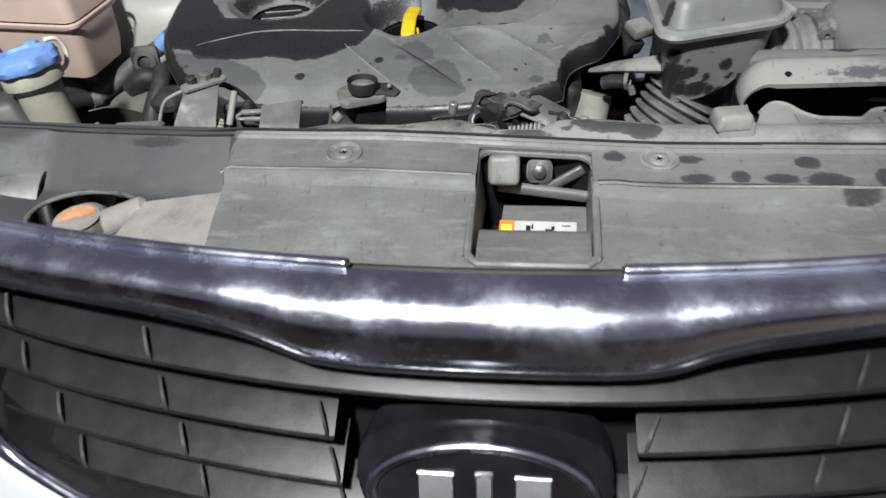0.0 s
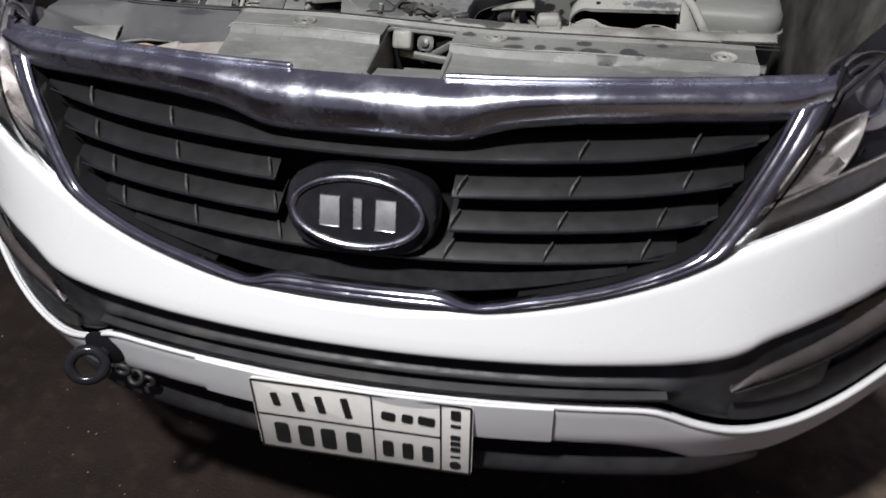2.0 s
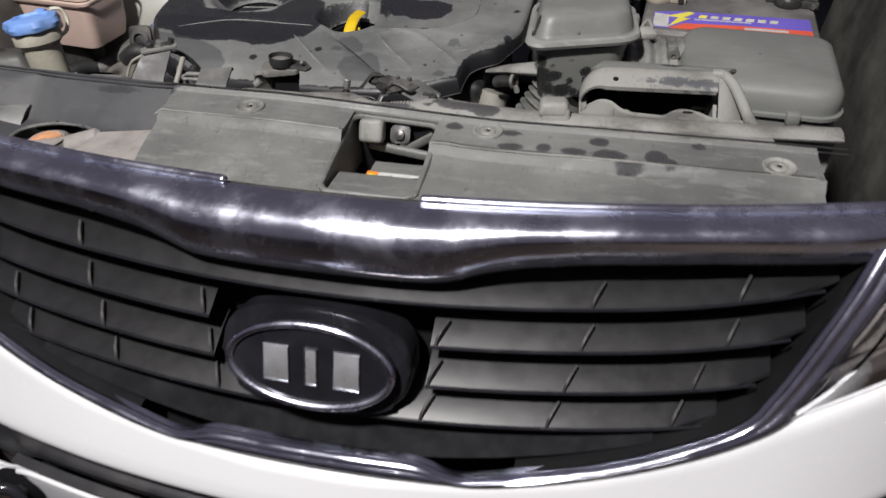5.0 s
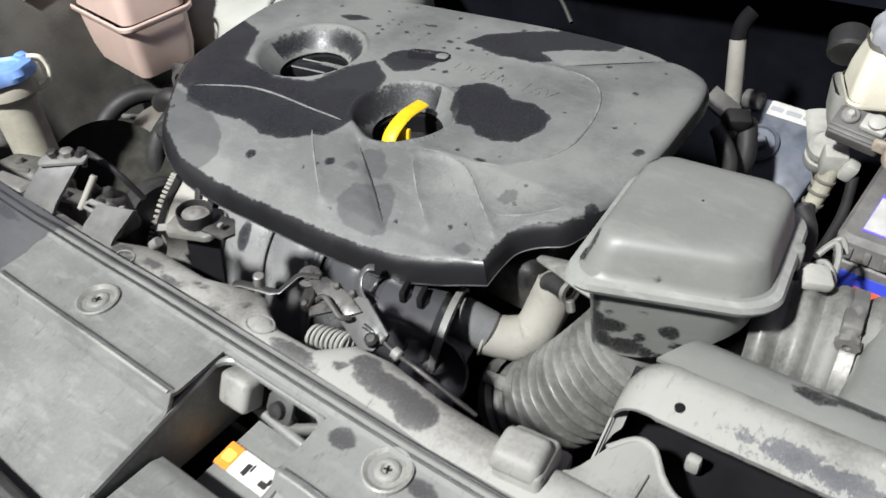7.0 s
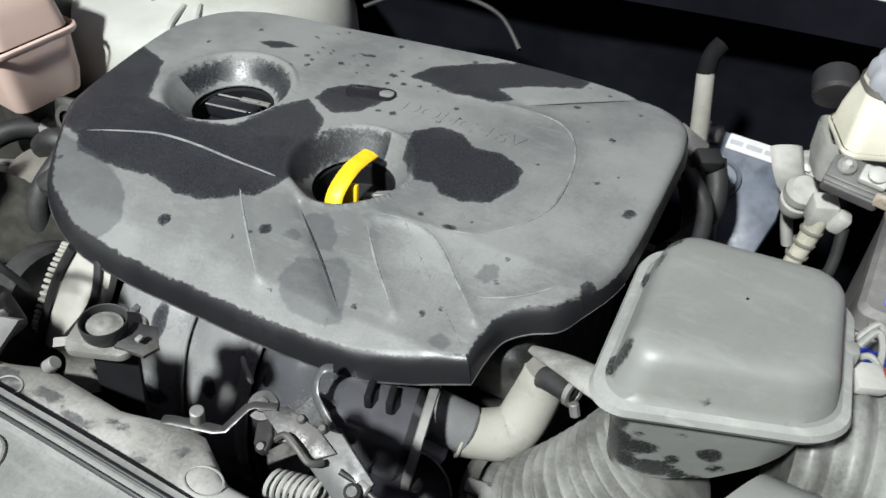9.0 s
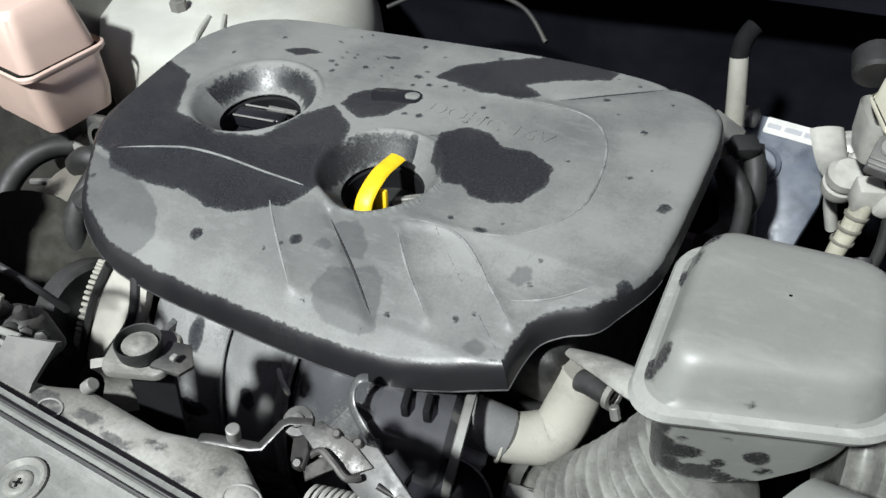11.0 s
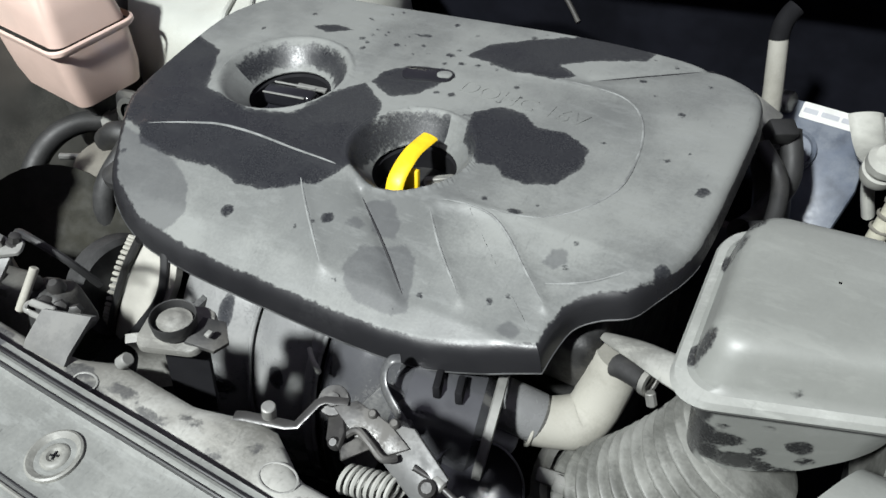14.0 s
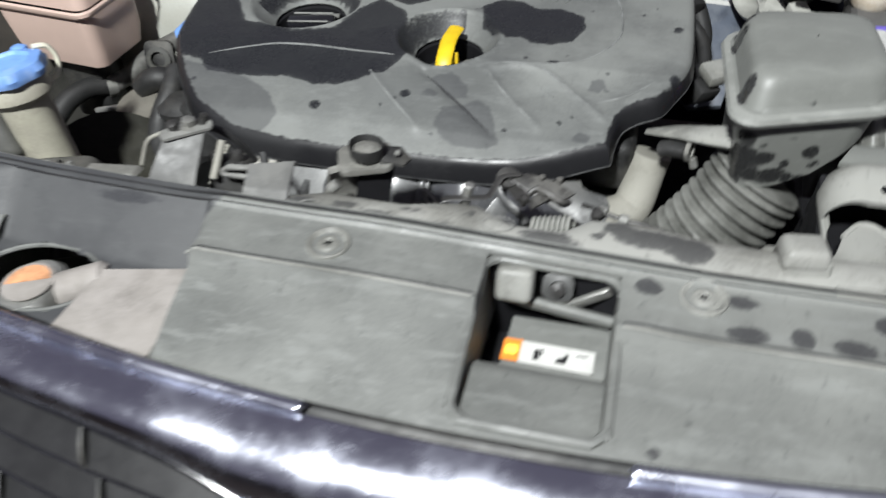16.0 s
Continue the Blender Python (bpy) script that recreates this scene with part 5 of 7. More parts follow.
part("front_case", box((-0.40, 0.60, 0.72), (0.05, 0.26, 0.3), 0.02, 3), engine_dark, engine)

manifold = thing("intake_manifold", "shiny dark plastic intake manifold with curved runners", "manifold", (-0.1, 0.42, 0.75))
MAN = spline([(0, 0.47, 0.872), (0, 0.442, 0.868), (0, 0.418, 0.856), (0, 0.397, 0.832), (0, 0.383, 0.80), (0, 0.374, 0.765), (0, 0.37, 0.72), (0, 0.375, 0.68)], 40)


def runner_skin(x0, x1, rise, lean=0.0):
    def f(u, v):
        p = MAN[int(v * 40 + 0.5)]
        b = rise * math.sin(math.pi * u) - 0.003 * (1 - math.sin(math.pi * u) ** 0.2)
        a = min(1.0, v * 2.2) * math.pi / 2
        return Vector((x0 + (x1 - x0) * u - lean * v, p.y - b * math.sin(a), p.z + b * math.cos(a)))
    return f


for x0, x1, rise, mat in ((-0.262, -0.176, 0.008, manifold_dusty), (-0.176, -0.113, 0.009, manifold_dusty), (-0.105, -0.034, 0.013, throttle_black)):
    run = part("runner", grid(runner_skin(x0, x1, rise, 0.006), 28, 40, 0.004), mat, manifold)
    if mat == manifold_dusty:
        stain(run, lambda p: max(0.008 * (1 - math.hypot((p.x - cx) / rx, (p.z - cz) / rz)) for cx, cz, rx, rz in ((-0.208, 0.845, 0.007, 0.014), (-0.146, 0.815, 0.008, 0.010), (-0.215, 0.775, 0.02, 0.010))))
for x, r, mat in ((-0.176, 0.0022, manifold_dusty), (-0.112, 0.0045, manifold_dusty), (-0.106, 0.0022, manifold_dusty)):
    part("rib", tube([Vector((x - 0.006 * k / 40, MAN[k].y - 0.003, MAN[k].z + 0.002)) for k in range(0, 41, 4)], r, 10, 50, 0.8), mat, manifold)
part("plenum", rod((-0.26, 0.43, 0.72), (0.02, 0.43, 0.72), 0.05, 24), shiny_plastic, manifold)
part("ear", tube([(-0.104, 0.388, 0.868), (-0.096, 0.381, 0.869), (-0.090, 0.378, 0.864), (-0.092, 0.380, 0.856), (-0.101, 0.385, 0.857)], 0.002, 8, 30, closed=True), member_metal, manifold)
part("end_wall", grid(lambda u, v: Vector((-0.236 - 0.012 * v, 0.385 + 0.10 * u - 0.03 * v * (1 - u), 0.85 - 0.15 * v)), 8, 8, 0.006), shiny_plastic, manifold)
throttle = thing("throttle_body", "black throttle body with a grey bracket", "throttle body", (0.0, 0.41, 0.8))
part("barrel", rod((-0.040, 0.400, 0.830), (0.036, 0.421, 0.815), 0.044, 40, 0.3), throttle_black, throttle)
part("collar", lathe([(0.044, -0.004), (0.0475, -0.003), (0.0475, 0.003), (0.044, 0.004)], along((0.034, 0.421, 0.816), (0.1, 0.438, 0.804)), 40), zinc_pale, throttle, "pale metal collar")
part("mount_plate", plate([(-0.022, -0.04), (0.004, -0.048), (0.018, 0.02), (0.012, 0.034), (-0.008, 0.036), (-0.02, 0.01)], 0, 0.004, 0.0015, Matrix.Translation((-0.031, 0.371, 0.838)) @ pose(0, 0, 0, 58, 12, 6)), shiny_plastic, throttle)
part("strap", tube([(-0.024, 0.398, 0.893), (-0.029, 0.394, 0.893), (-0.032, 0.388, 0.887), (-0.028, 0.380, 0.880), (-0.018, 0.373, 0.876), (-0.006, 0.367, 0.871), (0.001, 0.364, 0.866)], 0.0042, 10, 36, 0.45), shiny_plastic, throttle, "grey bent strap")
part("strap_plug", box((-0.002, 0.366, 0.865), (0.010, 0.010, 0.010), 0.003, 2, (20, 0, 30)), rubber, throttle)
for k in range(2):
    part("slot", box((0.001 + 0.016 * k, 0.406 + 0.004 * k, 0.869 - 0.002 * k), (0.006, 0.02, 0.012), 0.002, 2, (-10, 0, 20)), pit_black, throttle)
part("small_pipe", rod((0.030, 0.440, 0.825), (0.064, 0.449, 0.810), 0.0205, 28), manifold_dusty, throttle, "grey pipe stub")
part("lower_block", box((0.035, 0.432, 0.79), (0.03, 0.03, 0.03), 0.006, 3, (0, 20, 10)), grey_cap, throttle)
part("lower_cup", lathe([(0.0, -0.012), (0.03, -0.012), (0.034, 0.0), (0.035, 0.014), (0.0335, 0.015), (0.032, 0.006), (0.02, 0.001), (0, 0.0)], Matrix.Translation((0.050, 0.372, 0.815)) @ pose(0, 0, 0, 30, 10, 0), 40), gloss_black, throttle)

hose = thing("breather_hose", "dusty beige rubber elbow hose", "hose", (0.09, 0.47, 0.8))
part("hose_body", tube([(0.106, 0.498, 0.858), (0.103, 0.493, 0.845), (0.1, 0.486, 0.828), (0.096, 0.476, 0.811), (0.089, 0.466, 0.803), (0.078, 0.458, 0.8035), (0.066, 0.451, 0.806), (0.056, 0.446, 0.809)], lambda t: 0.0205 + 0.0015 * math.exp(-((t - 0.62) / 0.12) ** 2), 22, 40), hose_beige, hose)
HJ = along((0.057, 0.4465, 0.8088), (0.04, 0.440, 0.813))
part("end_bead", tube([HJ @ Vector((0.0205 * math.cos(a), 0.0205 * math.sin(a), 0)) for a in (2 * math.pi * i / 24 for i in range(24))], 0.0016, 8, 48, closed=True), hose_beige, hose)
snout = thing("air_sensor_snout", "pale plastic nozzle with a dark clip on the air box", "nozzle", (0.125, 0.47, 0.9))
part("nozzle", tube([(0.172, 0.455, 0.918), (0.15, 0.460, 0.914), (0.126, 0.469, 0.908), (0.108, 0.475, 0.902), (0.096, 0.479, 0.898)], lambda t: 0.016 - 0.0125 * t, 14, 24, 0.55), duct_plastic, snout)
part("connector", tube([(0.112, 0.466, 0.889), (0.120, 0.463, 0.893), (0.134, 0.458, 0.896)], 0.0095, 14, 12, 0.8), engine_dark, snout, "dark plug under the nozzle")
part("clip", lathe([(0.0065, -0.002), (0.0105, -0.002), (0.0105, 0.002), (0.0065, 0.002)], along((0.137, 0.457, 0.897), (0.157, 0.450, 0.900)), 18), bare_metal, snout)
part("clip_bolt", rod((0.140, 0.452, 0.893), (0.1435, 0.449, 0.884), 0.0038, 8), bare_metal, snout)

# ---- air box ----
LIP = [Vector(p) for p in ((0.159, 0.395, 0), (0.291, 0.438, 0), (0.281, 0.548, 0), (0.153, 0.541, 0))]


def warp(x, y, z):
    """Round the box: x and y of a plain lid of 148 by 152 mm, to its real skewed outline."""
    s, t = x / 0.148 + 0.5, y / 0.152 + 0.5
    p = LIP[0].lerp(LIP[1], s).lerp(LIP[3].lerp(LIP[2], s), t)
    return Vector((p.x, p.y, z + 0.010))


LIDR = [(0.9565, 0.063, 0.067, 0.026, 0), (0.9575, 0.072, 0.074, 0.027, 0), (0.962, 0.074, 0.076, 0.027, 0), (0.967, 0.073, 0.075, 0.027, 0), (0.969, 0.0675, 0.071, 0.027, 0), (0.973, 0.0665, 0.069, 0.026, 0.0005), (0.984, 0.0635, 0.0645, 0.024, 0.002), (0.9895, 0.0615, 0.062, 0.023, 0.003), (0.9932, 0.0588, 0.0588, 0.022, 0.004), (0.9955, 0.054, 0.054, 0.02, 0.005), (0.9966, 0.047, 0.047, 0.017, 0.005), (0.9975, 0.025, 0.025, 0.01, 0.005), (0.998, 0.001, 0.001, 0.0004, 0.005)]


def rings(levels, m, n=8):
    put = (lambda x, y, z: m @ Vector((x, y, z))) if isinstance(m, Matrix) else m
    def side(hx, hy, r):
        pts = rounded(2 * hx, 2 * hy, r, n)
        out = []
        for i, a in enumerate(pts):
            d = pts[(i + 1) % len(pts)]
            steps = 14 if (i + 1) % (n + 1) == 0 else 1
            out += [(a[0] + (d[0] - a[0]) * k / steps, a[1] + (d[1] - a[1]) * k / steps) for k in range(steps)]
        return out
    outs = [[put(x, y + dy, z) for x, y in side(hx, hy, r)] for z, hx, hy, r, dy in levels]
    k = len(outs[0])
    return grid(lambda u, v: outs[int(v * (len(outs) - 1) + 0.5)][int(u * k + 0.5) % k], k, len(outs) - 1, wrap=True)


def box_wall(x, y, z):
    """The box under the lid: deep at its one end, shallow at the other."""
    a = x / 0.074
    depth = float(np.interp(a, (-1, -0.2, 0.2, 0.6, 1), (0.075, 0.07, 0.06, 0.036, 0.018)))
    return warp(x, y, 0.956 - depth * z)


airbox = thing("air_filter_box", "grey plastic air filter box with a rounded lid", "air box", (0.222, 0.482, 0.8))
body = part("box", rings([(1.15, 0.001, 0.001, 0.0003, 0.01), (1.12, 0.045, 0.05, 0.02, 0.004), (1.06, 0.056, 0.060, 0.024, 0.001)] + [(1 - k / 16, 0.059 + 0.005 * k / 16, 0.064 + 0.004 * k / 16, 0.026, 0) for k in range(17)], box_wall, 14), airbox_plastic, airbox, "grey box with dark splashes")
lid = part("lid", rings([LIDR[0]] + LIDR, warp, 12), airbox_plastic, airbox)
part("lid_rim", rings([(0.9568, 0.0725, 0.0745, 0.027, 0), (0.9578, 0.076, 0.078, 0.028, 0), (0.9622, 0.0782, 0.0802, 0.029, 0), (0.9662, 0.0762, 0.0782, 0.028, 0), (0.968, 0.0705, 0.0732, 0.027, 0)], warp, 18), lid_rim_plastic, airbox)
SPLASH = [(0.190, 0.940, 0.004, 0.003), (0.212, 0.918, 0.005, 0.005), (0.217, 0.902, 0.006, 0.006), (0.247, 0.906, 0.003, 0.003), (0.178, 0.924, 0.013, 0.014), (0.176, 0.945, 0.007, 0.008), (0.193, 0.926, 0.010, 0.008), (0.203, 0.905, 0.013, 0.009), (0.186, 0.908, 0.010, 0.008), (0.231, 0.929, 0.0075, 0.0075), (0.237, 0.915, 0.005, 0.004), (0.277, 0.948, 0.005, 0.003), (0.227, 0.899, 0.007, 0.005), (0.17, 0.905, 0.010, 0.022), (0.213, 0.945, 0.004, 0.002)]
stain(body, lambda p: max(min(rx, rz) * (1 - math.hypot((p.x - cx) / rx, (p.z - 0.002 - cz) / rz)) for cx, cz, rx, rz in SPLASH) if p.y < 0.46 else -1)
LID_SPOTS = [(0.167, 0.523, 0.0065, 0.011), (0.162, 0.502, 0.0055, 0.009), (0.1655, 0.425, 0.006, 0.009), (0.217, 0.422, 0.0026, 0.0018), (0.208, 0.496, 0.003, 0.0025), (0.262, 0.43, 0.003, 0.002)]
stain(lid, lambda p: spots(LID_SPOTS, p))
part("seam", tube([warp(x, y, 0.9558) for x, y in rounded(0.130, 0.138, 0.027, 6)], 0.0024, 8, 120, closed=True), pit_black, airbox)
for q in ((0.03, 0.076), (0.074, 0.02)):
    part("clip", box(warp(*q, 0.958), (0.012, 0.012, 0.02), 0.003, 2, (0, 0, 11)), airbox_plastic, airbox)


def bellows(pts, r, n, depth, name, label, base):
    t = thing(name, label, "air duct", base)
    part("bellows", tube(pts, lambda s: r * (1 - depth * (0.5 + 0.5 * math.cos(2 * math.pi * n * s)) ** 1.5), 30, n * 9), hose_rubber, t)
    return t


left_duct = bellows([(0.204, 0.454, 0.880), (0.188, 0.445, 0.852), (0.166, 0.436, 0.818), (0.142, 0.431, 0.785), (0.114, 0.430, 0.75)], 0.047, 14, 0.2, "intake_hose", "dusty corrugated rubber intake hose", (0.16, 0.41, 0.7))
part("clamp", lathe([(0.048, -0.006), (0.055, -0.006), (0.055, 0.006), (0.048, 0.006)], along((0.115, 0.434, 0.754), (0.1, 0.434, 0.737)), 32), bare_metal, left_duct, "hose clamp")
part("clamp_ear", box((0.088, 0.418, 0.788), (0.026, 0.012, 0.016), 0.003, 2, (25, 10, 15)), zinc_pale, left_duct, "pale clamp ear")
part("clamp_bolt", rod((0.092, 0.412, 0.797), (0.110, 0.414, 0.795), 0.007, 6), zinc_pale, left_duct)
part("clamp_tail", box((0.096, 0.412, 0.765), (0.034, 0.008, 0.022), 0.003, 2, (20, -20, 20)), duct_plastic, left_duct)
part("clamp_tail", box((0.078, 0.416, 0.74), (0.02, 0.01, 0.03), 0.003, 2, (10, 15, 10)), duct_plastic, left_duct)
right_duct = bellows([(0.272, 0.493, 0.889), (0.30, 0.497, 0.889), (0.33, 0.500, 0.889), (0.36, 0.502, 0.889)], 0.058, 4, 0.13, "resonator_hose", "dusty ribbed hose behind the air box", (0.32, 0.48, 0.85))
part("clamp", lathe([(0.054, -0.005), (0.0585, -0.005), (0.0585, 0.005), (0.054, 0.005)], along((0.336, 0.5005, 0.889), (0.4, 0.506, 0.889)), 40), bare_metal, right_duct, "steel hose clamp")
part("clamp_nut", box((0.335, 0.487, 0.946), (0.013, 0.020, 0.011), 0.002, 2, (0, 0, 6)), bare_metal, right_duct)
part("clamp_screw", rod((0.337, 0.472, 0.943), (0.336, 0.500, 0.948), 0.0052, 12), bare_metal, right_duct)
part("clamp_screw_head", lathe([(0.0085, 0), (0.0085, 0.005), (0.003, 0.0055), (0.003, 0.003), (0, 0.003)], along((0.337, 0.472, 0.943), (0.338, 0.46, 0.941)), 8), bare_metal, right_duct)

# ---- intake snorkel and resonator ----
snorkel = thing("air_intake_snorkel", "dusty grey plastic intake snorkel with an open mouth", "air intake", (0.31, 0.33, 0.9))
HOOP = [((0.262, 0.380, 0.958), (0.388, 0.382, 0.960)), ((0.261, 0.373, 0.966), (0.386, 0.375, 0.968)), ((0.259, 0.363, 0.9675), (0.383, 0.365, 0.9695)), ((0.258, 0.357, 0.9655), (0.382, 0.359, 0.9675)), ((0.258, 0.346, 0.9625), (0.381, 0.348, 0.9645)), ((0.258, 0.336, 0.958), (0.380, 0.338, 0.960)), ((0.258, 0.337, 0.953), (0.379, 0.339, 0.955))]
hoop = part("top_panel", grid(lambda u, v: Vector(HOOP[int(v * 6 + 0.5)][0]).lerp(Vector(HOOP[int(v * 6 + 0.5)][1]), u), 30, 6, 0.003), duct_plastic, snorkel, sharp=50)
stain(hoop, lambda p: max(0.007 * (1 - math.hypot((p.x - cx) / rx, (p.y - cy) / ry)) for cx, cy, rx, ry in ((0.335, 0.348, 0.04, 0.007), (0.36, 0.346, 0.03, 0.008), (0.31, 0.342, 0.02, 0.004))))


def hoop_corner(u, v):
    """The mouth's rounded corner: the hoop's profile turned down round its end, then on as a leg."""
    p = Vector(HOOP[int(v * 6 + 0.5)][0])
    k = min(1.0, u * 1.8)
    a = math.pi / 2 * k
    r = 0.004 + (p.z - 0.941)
    r += (0.031 - r) * 0.74 * k
    run = max(0.0, u - 0.55) / 0.45
    return Vector((p.x - r * math.sin(a) + 0.003 * run, p.y - 0.042 * run, 0.937 + r * math.cos(a) - 0.010 * run))


part("left_leg", grid(hoop_corner, 27, 6, 0.003), duct_plastic, snorkel, sharp=50)
part("right_leg", grid(lambda u, v: Vector((0.382 - 0.006 * u, 0.361, 0.967)).lerp(Vector((0.379 + 0.004 * u, 0.282, 0.943)), v) + Vector((0.026 * u, 0.004 * u - 0.012 * u * v, 0.004 * math.sin(math.pi * u) - 0.012 * u)), 8, 12, 0.004), duct_plastic, snorkel)
part("side_shoulder", tube([(0.375, 0.366, 0.967), (0.386, 0.364, 0.968), (0.397, 0.348, 0.964), (0.405, 0.322, 0.957), (0.412, 0.295, 0.95), (0.42, 0.268, 0.948)], 0.006, 12, 40), duct_plastic, snorkel)
part("duct_top", grid(lambda u, v: Vector((0.240 + 0.148 * u + 0.03 * v, 0.378 + 0.055 * v, 0.9595 + 0.002 * math.sin(2 * v) - 0.05 * v ** 4)), 12, 14, 0.004), airbox_plastic, snorkel)
# shade inside the mouth painted as black: floor, back and one side wall
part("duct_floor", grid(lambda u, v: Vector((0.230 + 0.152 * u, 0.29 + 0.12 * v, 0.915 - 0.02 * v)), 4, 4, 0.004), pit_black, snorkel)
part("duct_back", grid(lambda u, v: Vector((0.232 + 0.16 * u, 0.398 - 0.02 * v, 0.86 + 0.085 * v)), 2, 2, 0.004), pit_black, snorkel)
# the wall turned from the lamp is black, the lit one grey
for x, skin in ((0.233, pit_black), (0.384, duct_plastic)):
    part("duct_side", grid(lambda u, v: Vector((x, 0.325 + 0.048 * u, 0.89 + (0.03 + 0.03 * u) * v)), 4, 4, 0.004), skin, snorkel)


def apron(u, v):
    """Sheet behind the shroud that dips towards the mouth, with a hump at each end of its back edge."""
    x = 0.226 + 0.205 * u
    back = 0.300 + 0.024 * math.exp(-((x - 0.257) / 0.019) ** 4) + 0.013 * math.exp(-((x - 0.347) / 0.015) ** 6) - 0.02 * math.exp(-((x - 0.226) / 0.01) ** 2)
    y = 0.239 + (back - 0.239) * min(1, v / 0.9)
    lift = 0.003 * math.exp(-((x - 0.257) / 0.014) ** 4) * v + 0.003 * math.exp(-((x - 0.347) / 0.015) ** 6) * ease(v * 2)
    return Vector((x, y, 0.9545 - 0.16 * (y - 0.239) + lift + 0.0012 * math.sin(55 * x) * v - 0.12 * max(0, v - 0.9)))


def on_apron(x, v, h=0.0):
    return apron((x - 0.226) / 0.205, v) + Vector((0, 0, h))


sheet = part("apron", grid(apron, 60, 20, 0.003), duct_plastic, snorkel, "pale dusty apron below the mouth")
for x, v, rx, ry in ((0.285, 0.62, 0.0045, 0.0035), (0.349, 0.84, 0.006, 0.003), (0.318, 0.35, 0.006, 0.003)):
    part("hole", lathe([(1, -0.001), (1, 0.0007), (0, 0.0007)], Matrix.Translation(on_apron(x, v)) @ Matrix.Diagonal((rx, ry, 1, 1)), 16), pit_black, snorkel)
part("slot", plate(rounded(0.021, 0.018, 0.002), -0.001, 0.0007, 0, Matrix.Translation(on_apron(0.352, 0.42)) @ pose(0, 0, 0, -9, 0, 0)), engine_dark, snorkel, "dark slot in the apron")
for x in (0.268, 0.336, 0.370):
    part("rib", tube([on_apron(x, v, 0.0008) for v in (0.25, 0.4, 0.55, 0.7)], 0.0014, 8, 16), duct_plastic, snorkel)
part("edge_roll", tube([on_apron(0.24 + 0.012 * k, 0.9) for k in range(15)], 0.0022, 8, 60), duct_plastic, snorkel)
part("pin_hole", rod((0.268, 0.347, 0.960), (0.268, 0.3465, 0.9638), 0.0033, 12), pit_black, snorkel)
part("inner_clip", box((0.284, 0.345, 0.918), (0.010, 0.008, 0.014), 0.003), duct_plastic, snorkel)
part("inner_clip", box((0.36, 0.34, 0.922), (0.010, 0.008, 0.010), 0.003), duct_plastic, snorkel)
fin = thing("duct_foot", "pale dusty foot of the intake duct", "duct foot", (0.202, 0.283, 0.93))
part("foot", box((0.207, 0.270, 0.951), (0.034, 0.038, 0.026), 0.004, 3, (-8, 0, 5), 0.88), duct_plastic, fin)
part("foot_base", box((0.206, 0.272, 0.936), (0.042, 0.048, 0.012), 0.004, 2, (0, 0, 5)), duct_plastic, fin)
resonator = thing("resonator_box", "dusty grey plastic air resonator box", "air duct", (0.44, 0.5, 0.8))
RZ = Matrix.Translation((0.440, 0.468, 0)) @ pose(0, 0, 0, 0, 0, -4)
part("resonator_shell", rings([(0.78, 0.06, 0.07, 0.03, 0), (0.86, 0.088, 0.086, 0.03, 0), (0.925, 0.094, 0.090, 0.03, 0), (0.940, 0.093, 0.088, 0.03, 0), (0.948, 0.088, 0.082, 0.029, 0), (0.951, 0.080, 0.073, 0.026, 0), (0.9515, 0.001, 0.001, 0.0004, 0)], RZ, 8), airbox_plastic, resonator)
part("seam_flange", rings([(0.914, 0.092, 0.089, 0.03, 0), (0.915, 0.097, 0.094, 0.032, 0), (0.919, 0.097, 0.094, 0.032, 0), (0.920, 0.092, 0.089, 0.03, 0)], RZ, 8), airbox_plastic, resonator)
for q in ((-0.05, -0.094), (0.04, -0.094), (-0.098, 0.03)):
    part("clip", box(RZ @ Vector((*q, 0.917)), (0.016, 0.012, 0.014), 0.003), airbox_plastic, resonator)
stain(resonator.children[0], lambda p: spots([(0.40, 0.43, 0.012, 0.02), (0.45, 0.4, 0.01, 0.006), (0.37, 0.5, 0.005, 0.006)], p))
for o in snorkel.children:
    if o.data.materials[0] == airbox_plastic:
        stain(o, lambda p: spots([(0.33, 0.40, 0.012, 0.006), (0.36, 0.41, 0.02, 0.008)], p))

# ---- battery ----
battery = thing("battery", "dusty car battery with a purple and orange label", "battery", (0.42, 0.7, 0.7))
BM = Matrix.Translation((0.428, 0.702, 0)) @ pose(0, 0, 0, 0, 0, -4)
part("case", rings([(0.70, 0.12, 0.088, 0.008, 0), (0.885, 0.122, 0.09, 0.008, 0), (0.889, 0.118, 0.086, 0.008, 0)], BM, 4), battery_case, battery, sharp=30)
top = part("battery_lid", rings([(0.889, 0.12, 0.088, 0.008, 0), (0.891, 0.124, 0.092, 0.01, 0), (0.908, 0.124, 0.092, 0.01, 0), (0.914, 0.12, 0.088, 0.009, 0), (0.9145, 0.001, 0.001, 0.0003, 0)], BM, 4), battery_case, battery, sharp=30)
for k in range(16):
    part("ridge", box(BM @ Vector((-0.11 + 0.0145 * k, -0.093, 0.899)), (0.006, 0.004, 0.012), 0.0015), battery_case, battery)


def label(pts, h, mat, name="label", parent=top):
    return part(name, plate(pts, 0.9146, 0.9146 + h, 0, BM), mat, parent)


